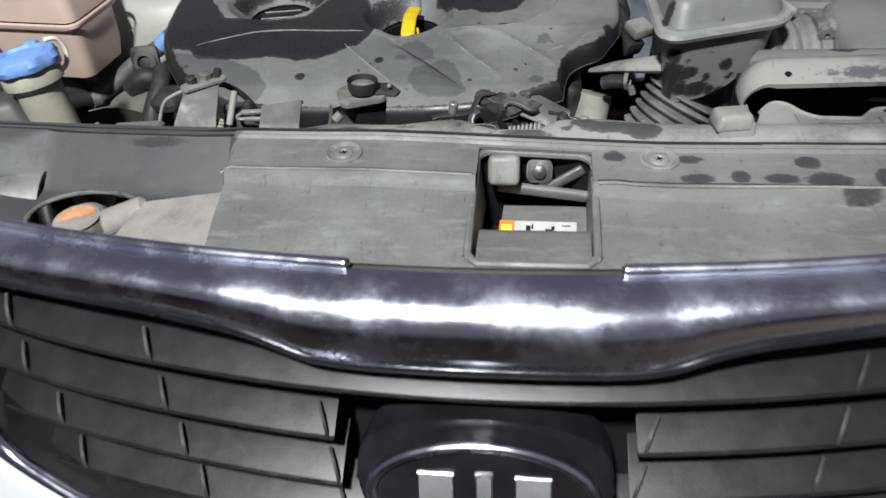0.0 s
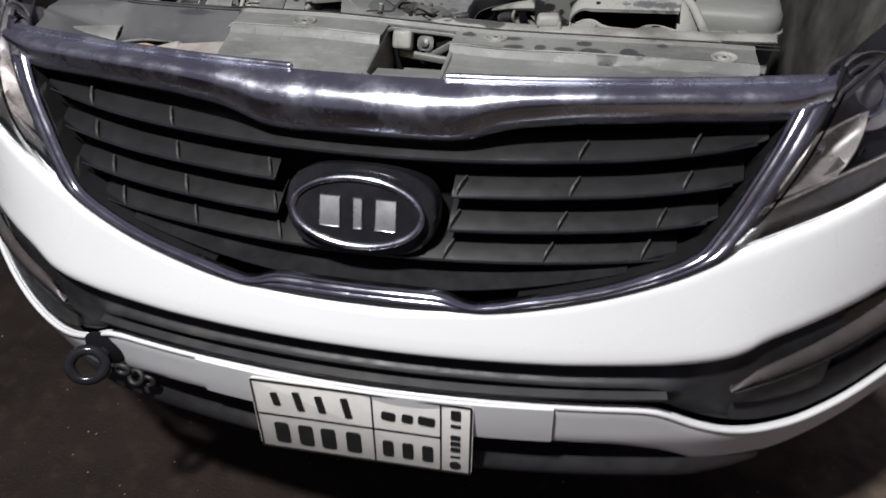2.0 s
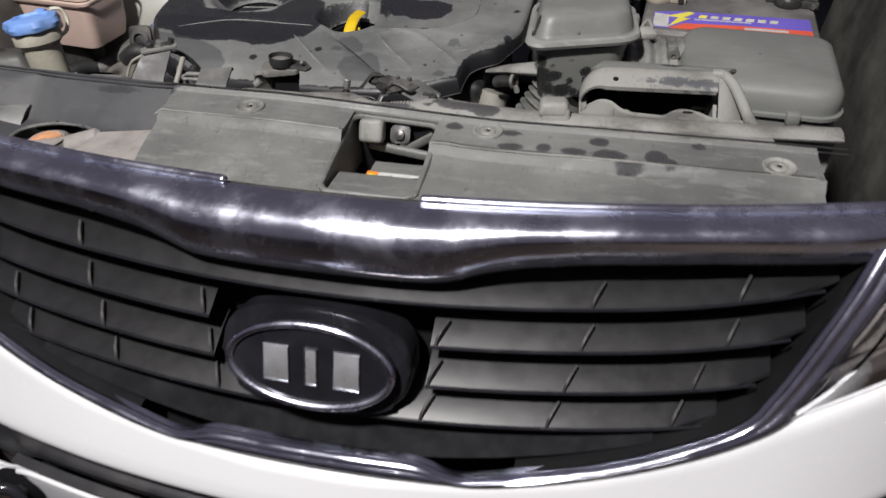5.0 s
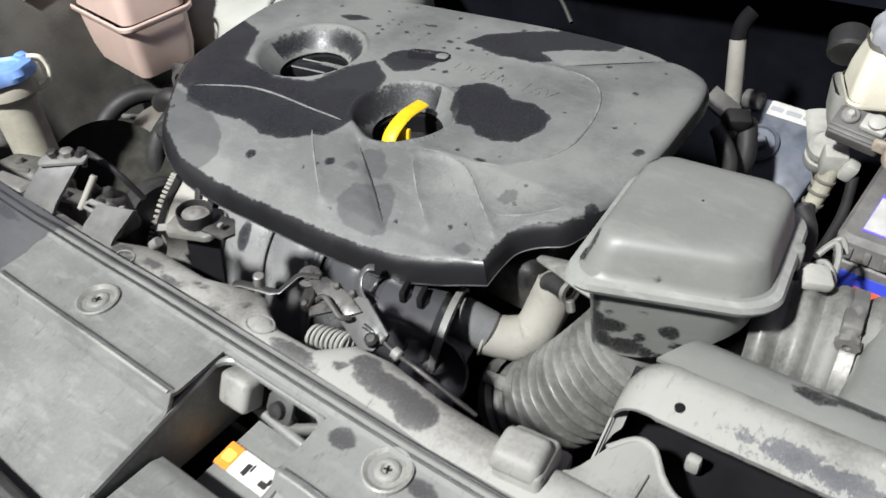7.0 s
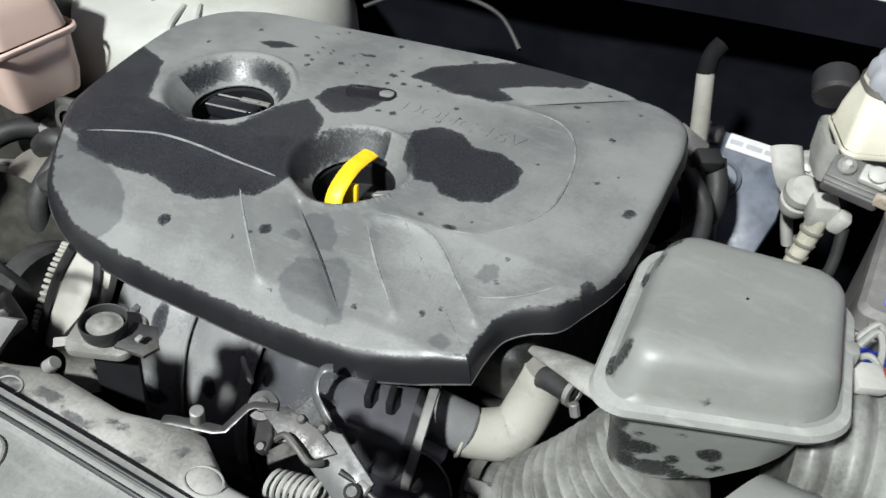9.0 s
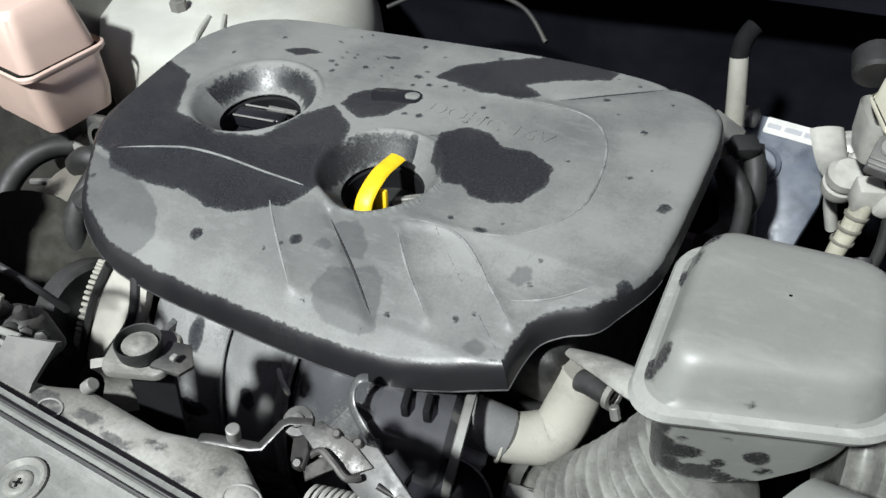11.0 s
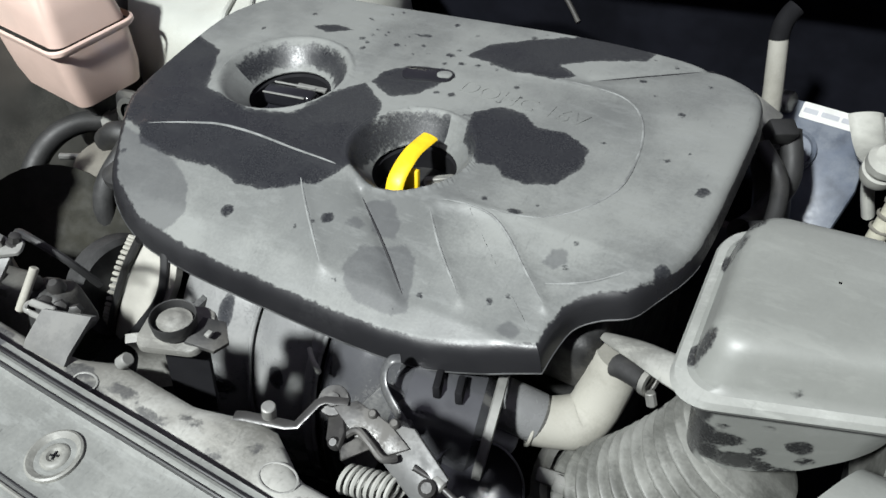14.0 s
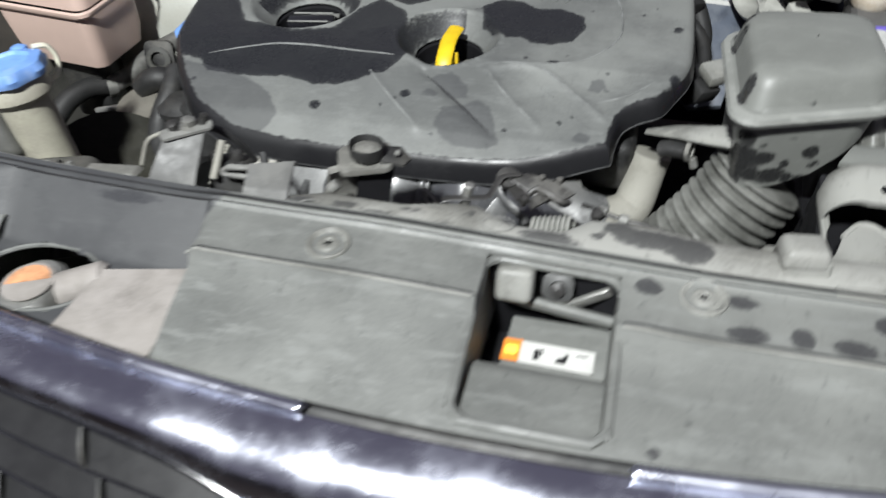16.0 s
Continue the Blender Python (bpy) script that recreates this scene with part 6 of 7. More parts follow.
label([(-0.108, -0.080), (0.112, -0.078), (0.112, -0.008), (-0.07, -0.012), (-0.108, -0.022)], 0.0006, label_purple, "printed_label")
label([(-0.084, -0.080), (0.112, -0.080), (0.112, -0.052), (0.016, -0.053), (-0.064, -0.060)], 0.0009, label_red, "orange_band")
label([(-0.1075, -0.077), (-0.086, -0.078), (-0.086, -0.030), (-0.107, -0.028)], 0.0011, sticker_white, "white_block")
label([(-0.086, -0.077), (-0.056, -0.040), (-0.066, -0.040), (-0.05, -0.018), (-0.058, -0.014), (-0.088, -0.036), (-0.072, -0.038)], 0.0014, label_yellow, "bolt_shape")
for k in range(7):
    x = -0.044 + 0.0165 * k
    label([(x, -0.034), (x + 0.011, -0.034), (x + 0.013, -0.024), (x + 0.002, -0.024)], 0.0012, label_yellow if k < 1 else cream_plastic, "bar")
label([(-0.05, -0.043), (0.03, -0.040), (0.03, -0.0375), (-0.05, -0.0405)], 0.0012, sticker_white, "bar")
label([(0.02, -0.066), (0.08, -0.065), (0.08, -0.058), (0.02, -0.059)], 0.0012, sticker_white, "bar")
FM = BM @ pose(-0.078, -0.0905, 0.855, 90, 0, 0)
small = part("front_label", plate(rounded(0.07, 0.045, 0.004), 0, 0.001, 0, FM), label_blue, battery, "blue label with a red mark")
part("red_mark", plate(rounded(0.04, 0.014, 0.004), 0.001, 0.0016, 0, FM @ pose(0, 0.004, 0)), label_red, small)
part("white_mark", plate(rounded(0.02, 0.01, 0.003), 0.001, 0.0018, 0, FM @ pose(0.005, -0.008, 0)), sticker_white, small)
for x in (-0.106, 0.085):
    c = BM @ Vector((x, 0.034 if x < 0 else 0.05, 0.914))
    term = part("terminal", lathe([(0.014, 0), (0.012, 0.012), (0.010, 0.018), (0, 0.018)], Matrix.Translation(c), 20), bare_metal, battery)
    mat = surface("corroded_brass", (0.30, 0.25, 0.19), 0.65, 0.1, 0.35, 60, bump=0.3, dust=(0.42, 0.38, 0.32), dust_at=(0.38, 0.58)) if x < 0 else rust_metal
    clamp = part("cable_clamp", lathe([(0.0125, -0.002), (0.019, -0.002), (0.021, 0.002), (0.021, 0.011), (0.019, 0.014), (0.0125, 0.014)], Matrix.Translation(c), 28), mat, term, "corroded brass clamp")
    for dx, dy, w in ((0.028, -0.007, 0.026), (0.028, 0.004, 0.026), (-0.022, 0.004, 0.02)):
        part("clamp_ear", box(c + Vector((dx, dy - 0.2 * dx, 0.006)), (w, 0.006, 0.012), 0.002, 2, (0, 0, -14)), mat, clamp)
    part("clamp_bolt", rod(c + Vector((0.032, -0.022, 0.006)), c + Vector((0.036, 0.006, 0.006)), 0.0045, 10), rust_metal, clamp)
part("cable", tube([BM @ Vector(p) for p in ((-0.06, 0.06, 0.925), (-0.03, 0.09, 0.93), (0.03, 0.12, 0.93), (0.07, 0.14, 0.91))], 0.008, 10, 24), rubber, battery)
cradle = thing("battery_tray", "dark battery tray on the bay floor", "tray", (0.43, 0.7, 0.55))
part("tray", box((0.43, 0.70, 0.68), (0.27, 0.21, 0.04), 0.008), engine_dark, cradle)
part("pillar", box((0.43, 0.72, 0.55), (0.12, 0.12, 0.25), 0.01), engine_dark, cradle)

# ---- brake reservoir ----
brake = thing("brake_fluid_reservoir", "yellowed brake fluid reservoir with a grey cap", "reservoir", (0.31, 0.97, 0.82))
RM = Matrix.Translation((0.281, 0.822, 0)) @ pose(0, 0, 0, 0, 0, 20)
part("tank", rings([(0.885, 0.001, 0.001, 0.0004, 0.016), (0.886, 0.026, 0.020, 0.010, 0.016), (0.905, 0.031, 0.024, 0.012, 0.014), (0.936, 0.033, 0.026, 0.012, 0.010)], RM @ pose(-0.010, 0, 0), 5), valve_pale, brake, "dull lower half of the tank")
part("tank_seam", rings([(0.935, 0.035, 0.034, 0.012, 0), (0.938, 0.036, 0.035, 0.012, 0), (0.941, 0.035, 0.034, 0.012, 0)], RM, 5), cream_plastic, brake)
part("tank_top", rings([(0.940, 0.033, 0.032, 0.011, 0), (0.958, 0.031, 0.030, 0.012, 0.002), (0.972, 0.027, 0.027, 0.013, 0.006), (0.984, 0.024, 0.024, 0.016, 0.008), (0.992, 0.023, 0.023, 0.018, 0.008)], RM, 6), cream_plastic, brake, "yellowed upper half of the tank")
part("neck_band", rings([(0.984, 0.0255, 0.0255, 0.018, 0.008), (0.990, 0.0255, 0.0255, 0.018, 0.008)], RM, 6), canister_tan, brake)
part("cap", lathe([(0.027, 0.0), (0.033, 0.001), (0.034, 0.012), (0.031, 0.018), (0.012, 0.020), (0, 0.020)], RM @ pose(0.006, 0.004, 0.990, 14, 4, 0), 60, 10, 0.09), grey_cap, brake, "grey scalloped cap")
part("spout", rod((0.238, 0.845, 0.955), (0.232, 0.87, 0.965), 0.02, 20), rubber, brake)
part("side_tab", box((0.322, 0.80, 0.940), (0.014, 0.012, 0.005), 0.002), cream_plastic, brake)
part("master_cylinder", rod((0.268, 0.86, 0.868), (0.33, 1.10, 0.868), 0.024, 20), bare_metal, brake)
valve = thing("brake_valve_block", "small dusty metal valve block with bolts", "valve block", (0.277, 0.768, 0.82))
VM = Matrix.Translation((0.277, 0.768, 0.926)) @ pose(0, 0, 0, 26, 6, -6)
part("valve_body", plate(rounded(0.05, 0.034, 0.004), -0.012, 0.0, 0.002, VM), battery_case, valve)
for dy in (-0.0135, -0.0085):
    part("rail", box(VM @ Vector((0.0, dy, 0.001)), (0.05, 0.0022, 0.003), 0.0008, 1, (26, 6, -6)), zinc_pale, valve)
part("pale_block", box(VM @ Vector((0.011, 0.004, 0.004)), (0.024, 0.018, 0.009), 0.003, 2, (26, 6, -6)), valve_pale, valve)
part("pale_boss", lathe([(0.008, 0), (0.008, 0.004), (0.004, 0.006), (0, 0.006)], VM @ pose(0.012, 0.004, 0.008), 14), valve_pale, valve)
part("washer", lathe([(0.0035, 0.0), (0.008, 0.0), (0.009, 0.002), (0.008, 0.0035), (0.004, 0.0035)], VM @ pose(-0.013, 0.006, 0), 20), bare_metal, valve)
part("bolt", lathe([(0.0045, 0), (0.0045, 0.005), (0.003, 0.007), (0, 0.007)], VM @ pose(-0.013, 0.006, 0.001), 6), valve_pale, valve)
part("union", box((0.262, 0.790, 0.868), (0.024, 0.022, 0.03), 0.004, 2, (10, 0, 20)), valve_pale, valve)
part("union_wing", box((0.279, 0.783, 0.866), (0.014, 0.016, 0.022), 0.004, 2, (10, 20, 10)), valve_pale, valve)
part("sleeve", tube([(0.262, 0.79, 0.862), (0.260, 0.785, 0.835), (0.254, 0.775, 0.80), (0.25, 0.77, 0.74)], lambda t: 0.0105 - 0.003 * t, 14, 40), aged_bottle, valve, "worn pale cable sleeve")
for k in range(3):
    part("sleeve_ring", lathe([(0.0095, -0.002), (0.0112, -0.001), (0.0112, 0.001), (0.0095, 0.002)], along((0.2605 - 0.002 * k, 0.7865 - 0.003 * k, 0.845 - 0.014 * k), (0.255, 0.778, 0.80)), 18), canister_tan, valve)
part("pipe", tube([(0.285, 0.785, 0.86), (0.288, 0.77, 0.82), (0.28, 0.755, 0.77)], 0.0055, 10, 20), rubber, valve)
damper = thing("clutch_damper", "white ribbed damper on a pale cast arm", "damper", (0.243, 0.86, 0.8))
part("damper_body", lathe([(0.0, -0.02), (0.016, -0.02), (0.0185, -0.014), (0.0185, -0.004), (0.0165, -0.002), (0.0165, 0.002), (0.0185, 0.004), (0.0185, 0.014), (0.013, 0.02), (0, 0.02)], along((0.243, 0.855, 0.832), (0.25, 0.83, 0.90)), 32), valve_pale, damper)
part("cast_arm", tube([(0.214, 0.972, 0.812), (0.226, 0.945, 0.798), (0.235, 0.91, 0.802), (0.242, 0.875, 0.818)], lambda t: 0.019 - 0.003 * t, 14, 24, 0.4), valve_pale, damper, "pale cast arm")
part("arm_foot", tube([(0.235, 0.91, 0.80), (0.24, 0.90, 0.77), (0.25, 0.895, 0.74)], 0.014, 12, 20, 0.5), valve_pale, damper)
relay = thing("relay_box", "grey relay box beside the battery", "relay box", (0.40, 0.865, 0.85))
part("relay_lid", box((0.398, 0.868, 0.944), (0.094, 0.07, 0.036), 0.012, 3, (0, 0, -8), 0.8), grey_cap, relay)
part("relay_base", box((0.398, 0.868, 0.905), (0.1, 0.078, 0.05), 0.008, 2, (0, 0, -8)), rubber, relay)
part("relay_lever", tube([(0.352, 0.85, 0.955), (0.347, 0.84, 0.93), (0.35, 0.835, 0.91)], 0.005, 8, 16), grey_cap, relay)
part("relay_post", box((0.40, 0.87, 0.70), (0.05, 0.05, 0.38), 0.006), engine_dark, relay)

# ---- bracket plate, pipe and hoses at the back ----
bracket = thing("gearbox_bracket", "wet blue-grey bracket plate with a paper label", "bracket", (0.18, 0.95, 0.75))
KM = Matrix.Translation((0.171, 0.945, 0.745)) @ pose(0, 0, 0, 38, 0, -6)
sheet = part("sheet", plate([(-0.052, 0.075), (0.052, 0.075), (0.062, -0.01), (0.05, -0.1), (0.005, -0.11), (-0.03, -0.08), (-0.056, 0.0)], -0.015, 0.0, 0.004, KM), blue_sheet, bracket)
stain(sheet, lambda p: spots([(0.19, 0.96, 0.02, 0.012), (0.16, 0.99, 0.012, 0.008), (0.205, 0.93, 0.01, 0.012), (0.15, 0.92, 0.012, 0.006), (0.18, 0.9, 0.02, 0.006)], p))
part("boss", lathe([(0.026, 0), (0.026, 0.008), (0.022, 0.010), (0.020, 0.006), (0.012, 0.006), (0.010, 0.014), (0.0, 0.015)], KM @ pose(-0.018, 0.012, 0), 28), blue_sheet, bracket)
part("cap_pin", rod(KM @ Vector((-0.062, 0.066, 0.0)), KM @ Vector((-0.04, 0.066, 0.008)), 0.013, 18), bare_metal, bracket, "pale pin end")
part("paper_label", plate(rounded(0.062, 0.02, 0.002), 0.0, 0.0008, 0, KM @ pose(0.002, 0.064, 0)), sticker_white, bracket)
for x, w in ((-0.018, 0.016), (0.004, 0.02), (0.022, 0.01)):
    part("bar", plate(rounded(w, 0.006, 0.001), 0.0008, 0.0011, 0, KM @ pose(x, 0.064, 0)), grey_cap, bracket)
part("lug", lathe([(0.008, -0.004), (0.019, -0.004), (0.019, 0.004), (0.008, 0.004)], KM @ pose(0.068, 0.062, 0.006), 24), bare_metal, bracket)
part("lug_bolt", lathe([(0.01, 0), (0.01, 0.008), (0, 0.009)], KM @ pose(0.068, 0.062, 0.006), 6), bare_metal, bracket)
vac = thing("vacuum_pipe", "beige pipe standing behind the engine cover", "pipe", (0.12, 0.90, 0.8))
part("pipe", tube([(0.126, 0.90, 0.78), (0.122, 0.903, 0.84), (0.1145, 0.911, 0.89), (0.111, 0.915, 0.911)], lambda t: 0.0108 - 0.0012 * t, 14, 36), hose_beige, vac)
# added black piece: the pipe's top as it goes into shade
part("sleeve", tube([(0.111, 0.915, 0.909), (0.111, 0.92, 0.925), (0.114, 0.925, 0.934), (0.118, 0.93, 0.940)], 0.0098, 12, 20), pit_black, vac)
part("hose_end", tube([(0.13, 0.895, 0.79), (0.15, 0.88, 0.75), (0.16, 0.85, 0.72)], 0.02, 14, 20), rubber, vac)
part("flange", box((0.118, 0.875, 0.845), (0.04, 0.03, 0.006), 0.002, 2, (20, 30, 0)), bare_metal, vac)
loom = thing("wiring_loom", "black wiring and hoses behind the engine", "wiring", (0.05, 0.95, 0.8))
for pts, r in (([(-0.34, 0.93, 0.88), (-0.28, 0.95, 0.905), (-0.21, 0.955, 0.912), (-0.15, 0.945, 0.905), (-0.11, 0.92, 0.88)], 0.003), ([(0.15, 0.88, 0.83), (0.165, 0.84, 0.80), (0.15, 0.79, 0.78), (0.14, 0.74, 0.80)], 0.012), ([(0.13, 0.83, 0.84), (0.16, 0.8, 0.82), (0.165, 0.74, 0.80), (0.15, 0.68, 0.82)], 0.009), ([(0.27, 0.6, 0.94), (0.283, 0.58, 0.93), (0.285, 0.55, 0.90)], 0.007), ([(0.265, 0.66, 0.9), (0.275, 0.63, 0.88), (0.27, 0.6, 0.84)], 0.008)):
    part("hose", tube(pts, r, 10, 30), rubber, loom)
for p in ((0.142, 0.86, 0.84), (0.15, 0.66, 0.83), (0.16, 0.72, 0.82), (0.155, 0.62, 0.86)):
    part("connector", box(p, (0.03, 0.022, 0.02), 0.004, 2, (20, 10, 40)), rubber, loom)
for pts in (((0.296, 0.545, 0.945), (0.304, 0.556, 0.952), (0.310, 0.548, 0.946), (0.312, 0.53, 0.93)), ((0.293, 0.535, 0.938), (0.303, 0.536, 0.948), (0.313, 0.528, 0.94), (0.315, 0.515, 0.92)), ((0.295, 0.56, 0.935), (0.306, 0.572, 0.945), (0.313, 0.565, 0.938))):
    part("cable", tube(pts, 0.0024, 8, 24), duct_plastic, loom, "dusty pale cable")
part("cable_clip", box((0.302, 0.512, 0.952), (0.022, 0.02, 0.010), 0.003, 2, (10, 10, 30)), valve_pale, loom, "pale cable clip")
part("grey_plug", box((0.165, 0.625, 0.88), (0.03, 0.03, 0.015), 0.005, 2, (10, 0, 30)), duct_plastic, loom)

# ---- pink tank, washer filler, strut tower ----
tank = thing("coolant_reservoir", "faded pink plastic coolant reservoir", "reservoir", (-0.62, 0.60, 0.86))
TM = Matrix.Translation((-0.622, 0.604, 0)) @ pose(0, 0, 0, 0, 0, -7)
part("lower_half", rings([(0.846, 0.001, 0.001, 0.0003, 0), (0.847, 0.055, 0.034, 0.012, 0), (0.852, 0.064, 0.042, 0.014, 0), (0.875, 0.069, 0.046, 0.014, 0), (0.925, 0.072, 0.048, 0.014, 0)], TM, 6), pink_plastic, tank)
part("seam", rings([(0.924, 0.077, 0.053, 0.016, 0), (0.927, 0.079, 0.055, 0.016, 0), (0.931, 0.079, 0.055, 0.016, 0), (0.933, 0.077, 0.053, 0.016, 0)], TM, 6), pink_plastic, tank)
part("upper_half", rings([(0.932, 0.071, 0.047, 0.014, 0), (0.96, 0.068, 0.044, 0.014, 0), (0.99, 0.064, 0.04, 0.014, 0), (0.997, 0.058, 0.034, 0.013, 0), (0.998, 0.001, 0.001, 0.0003, 0)], TM, 6), pink_plastic, tank)
part("cap", lathe([(0.028, 0), (0.03, 0.004), (0.029, 0.02), (0.024, 0.024), (0, 0.025)], TM @ pose(-0.02, 0.0, 0.996), 36, 16, 0.05), rubber, tank)
part("bracket", box((-0.63, 0.605, 0.80), (0.06, 0.04, 0.10), 0.006), engine_dark, tank)
washer = thing("washer_filler", "cream washer bottle neck with a faded blue cap", "filler", (-0.485, 0.352, 0.87))
WM = along((-0.474, 0.345, 0.80), (-0.494, 0.358, 0.985))
part("neck", lathe([(0.022, 0), (0.023, 0.1), (0.024, 0.15), (0.027, 0.153), (0.031, 0.157), (0.031, 0.166), (0.028, 0.17), (0.026, 0.178), (0, 0.178)], WM, 32), aged_bottle, washer)
part("cap", lathe([(0.026, 0.172), (0.035, 0.174), (0.037, 0.180), (0.034, 0.187), (0.024, 0.189), (0.022, 0.186), (0, 0.186)], WM, 48, 7, 0.09), blue_plastic, washer, "faded blue flip cap")
part("hinge", box(WM @ Vector((-0.031, -0.004, 0.172)), (0.008, 0.016, 0.02), 0.003), cream_plastic, washer)
part("strap", tube([WM @ Vector(p) for p in ((-0.030, -0.006, 0.190), (-0.042, -0.006, 0.186), (-0.046, -0.006, 0.172), (-0.040, -0.006, 0.158), (-0.026, -0.006, 0.152))], 0.0035, 10, 30, 0.7), cream_plastic, washer, "cream cap strap")
part("cap_tab", box(WM @ Vector((-0.022, -0.024, 0.186)), (0.014, 0.012, 0.008), 0.003), blue_plastic, washer)
tower = thing("strut_tower", "dusty white painted strut tower", "strut tower", (-0.58, 0.9, 0.6))
part("dome", lathe([(0.205, -0.30), (0.195, -0.06), (0.18, -0.018), (0.155, 0.0), (0.07, 0.004), (0.06, 0.012), (0.05, 0.012), (0.048, 0.004), (0, 0.004)], Matrix.Translation((-0.545, 0.865, 0.905)), 56), body_paint, tower)
for a in (0.4, 2.5, 4.6):
    part("stud_nut", lathe([(0.011, 0), (0.011, 0.012), (0.006, 0.013), (0.006, 0.02), (0, 0.021)], Matrix.Translation((-0.545 + 0.09 * math.cos(a), 0.865 + 0.09 * math.sin(a), 0.908)), 6), bare_metal, tower)
for a in (-1.15, -0.95):
    part("seam", tube([Vector((-0.545 + r * math.cos(a), 0.865 + r * math.sin(a), z + 0.001)) for r, z in ((0.10, 0.907), (0.155, 0.906), (0.178, 0.889), (0.193, 0.85))], 0.0035, 8, 24), body_paint, tower)
part("wall_panel", grid(lambda u, v: Vector((-0.70 + 0.26 * u, 0.83 + 0.14 * u + 0.02 * v, 0.55 + 0.42 * v)), 8, 8, 0.004), body_paint, tower)
pump = thing("brake_line_fitting", "silver pipe fitting on the strut tower", "fitting", (-0.46, 0.95, 0.92))
part("fitting", rod((-0.49, 0.90, 0.925), (-0.44, 0.95, 0.955), 0.016, 16), bare_metal, pump)
part("tube", tube([(-0.44, 0.95, 0.955), (-0.42, 0.98, 0.965), (-0.38, 1.0, 0.96), (-0.35, 1.03, 0.93)], 0.01, 12, 20), cream_plastic, pump)

# ---- coolant hoses and pulley at the left of the engine ----
coolant = thing("coolant_hose", "dark coolant hose with a metal connector", "hose", (-0.5, 0.5, 0.85))
part("hose", tube([(-0.598, 0.602, 0.796), (-0.620, 0.575, 0.805), (-0.635, 0.54, 0.80), (-0.64, 0.50, 0.775), (-0.632, 0.45, 0.72), (-0.61, 0.40, 0.66)], 0.0135, 16, 40), rubber, coolant)
part("metal_pipe", tube([(-0.602, 0.598, 0.795), (-0.575, 0.612, 0.81), (-0.535, 0.625, 0.838), (-0.49, 0.632, 0.862), (-0.462, 0.638, 0.884), (-0.44, 0.65, 0.89)], 0.0115, 16, 50), bare_metal, coolant, "bright metal pipe")
part("tape_band", tube([(-0.492, 0.6318, 0.861), (-0.484, 0.633, 0.867), (-0.476, 0.6345, 0.8735)], 0.0124, 16, 10), blue_plastic, coolant, "band of pale blue tape")
part("clip_band", tube([(-0.606, 0.593, 0.798), (-0.598, 0.602, 0.797)], 0.0148, 16, 6), bare_metal, coolant)
part("support", plate(rounded(0.036, 0.05, 0.008), -0.006, 0.0, 0.001, Matrix.Translation((-0.480, 0.556, 0.870)) @ pose(0, 0, 0, 70, 0, 10)), engine_dark, coolant, "dark support plate with a round eye")
part("support_eye", lathe([(0.008, 0.0), (0.014, 0.0), (0.015, 0.004), (0.009, 0.005)], Matrix.Translation((-0.480, 0.556, 0.870)) @ pose(0, 0, 0, 70, 0, 10) @ pose(0, 0.004, 0), 24), bay_grey, coolant)
part("dark_disc", lathe([(0.0, 0.0), (0.08, 0.0), (0.085, 0.01), (0.085, 0.03), (0, 0.034)], along((-0.492, 0.425, 0.778), (-0.382, 0.305, 0.928)), 40), surface("greasy_pulley", (0.013, 0.013, 0.010), 0.75, 0.0, 0.3, 20, dust=(0.026, 0.025, 0.019), dust_at=(0.45, 0.75), sheen=0.2), coolant)
steer = thing("power_steering_pump", "grimy pump with fittings beside the engine", "pump", (-0.41, 0.45, 0.85))
part("pump_body", rod((-0.41, 0.43, 0.78), (-0.41, 0.50, 0.78), 0.045, 28), engine_dark, steer)
part("canister", lathe([(0.030, -0.07), (0.030, -0.004), (0.033, -0.002), (0.033, 0.004), (0.029, 0.006), (0.028, 0.013), (0.033, 0.015), (0.034, 0.021), (0.030, 0.023), (0.027, 0.032), (0.030, 0.034), (0.029, 0.040), (0.02, 0.042), (0, 0.042)], Matrix.Translation((-0.456, 0.478, 0.822)) @ pose(0, 0, 0, 6, -5, 0) @ Matrix.Diagonal((1.16, 1.16, 1, 1)), 36), canister_tan, steer, "ringed dusty canister")
part("canister_tag", box((-0.458, 0.4405, 0.832), (0.034, 0.003, 0.018), 0.001, 1, (6, 0, 6)), hose_beige, steer, "pale tag")
part("top_hose", tube([(-0.468, 0.49, 0.868), (-0.452, 0.492, 0.880), (-0.437, 0.497, 0.880), (-0.42, 0.51, 0.86)], 0.014, 14, 30), rubber, steer)
part("thin_rod", rod((-0.55, 0.50, 0.80), (-0.48, 0.51, 0.835), 0.003, 8), zinc_pale, steer)
part("fitting", lathe([(0.02, 0), (0.028, 0.004), (0.028, 0.012), (0.02, 0.016), (0.014, 0.02), (0, 0.02)], Matrix.Translation((-0.40, 0.462, 0.862)), 24), engine_dark, steer)
part("pipe", tube([(-0.425, 0.505, 0.888), (-0.42, 0.48, 0.88), (-0.425, 0.44, 0.85), (-0.42, 0.42, 0.8)], 0.012, 12, 20), engine_dark, steer)
part("rail", rod((-0.52, 0.46, 0.85), (-0.44, 0.48, 0.86), 0.004, 8), bare_metal, steer)
steer.location += Vector((-0.024, 0.034, -0.016))
belt = thing("belt_cover", "cream belt cover with a ribbed drive belt", "belt cover", (-0.30, 0.39, 0.82))
EDGE_L = [Vector(p) for p in ((-0.312, 0.413, 0.868), (-0.326, 0.395, 0.838), (-0.345, 0.376, 0.79), (-0.357, 0.37, 0.762))]
EDGE_R = [Vector(p) for p in ((-0.268, 0.413, 0.87), (-0.272, 0.394, 0.838), (-0.296, 0.375, 0.805), (-0.33, 0.365, 0.766))]
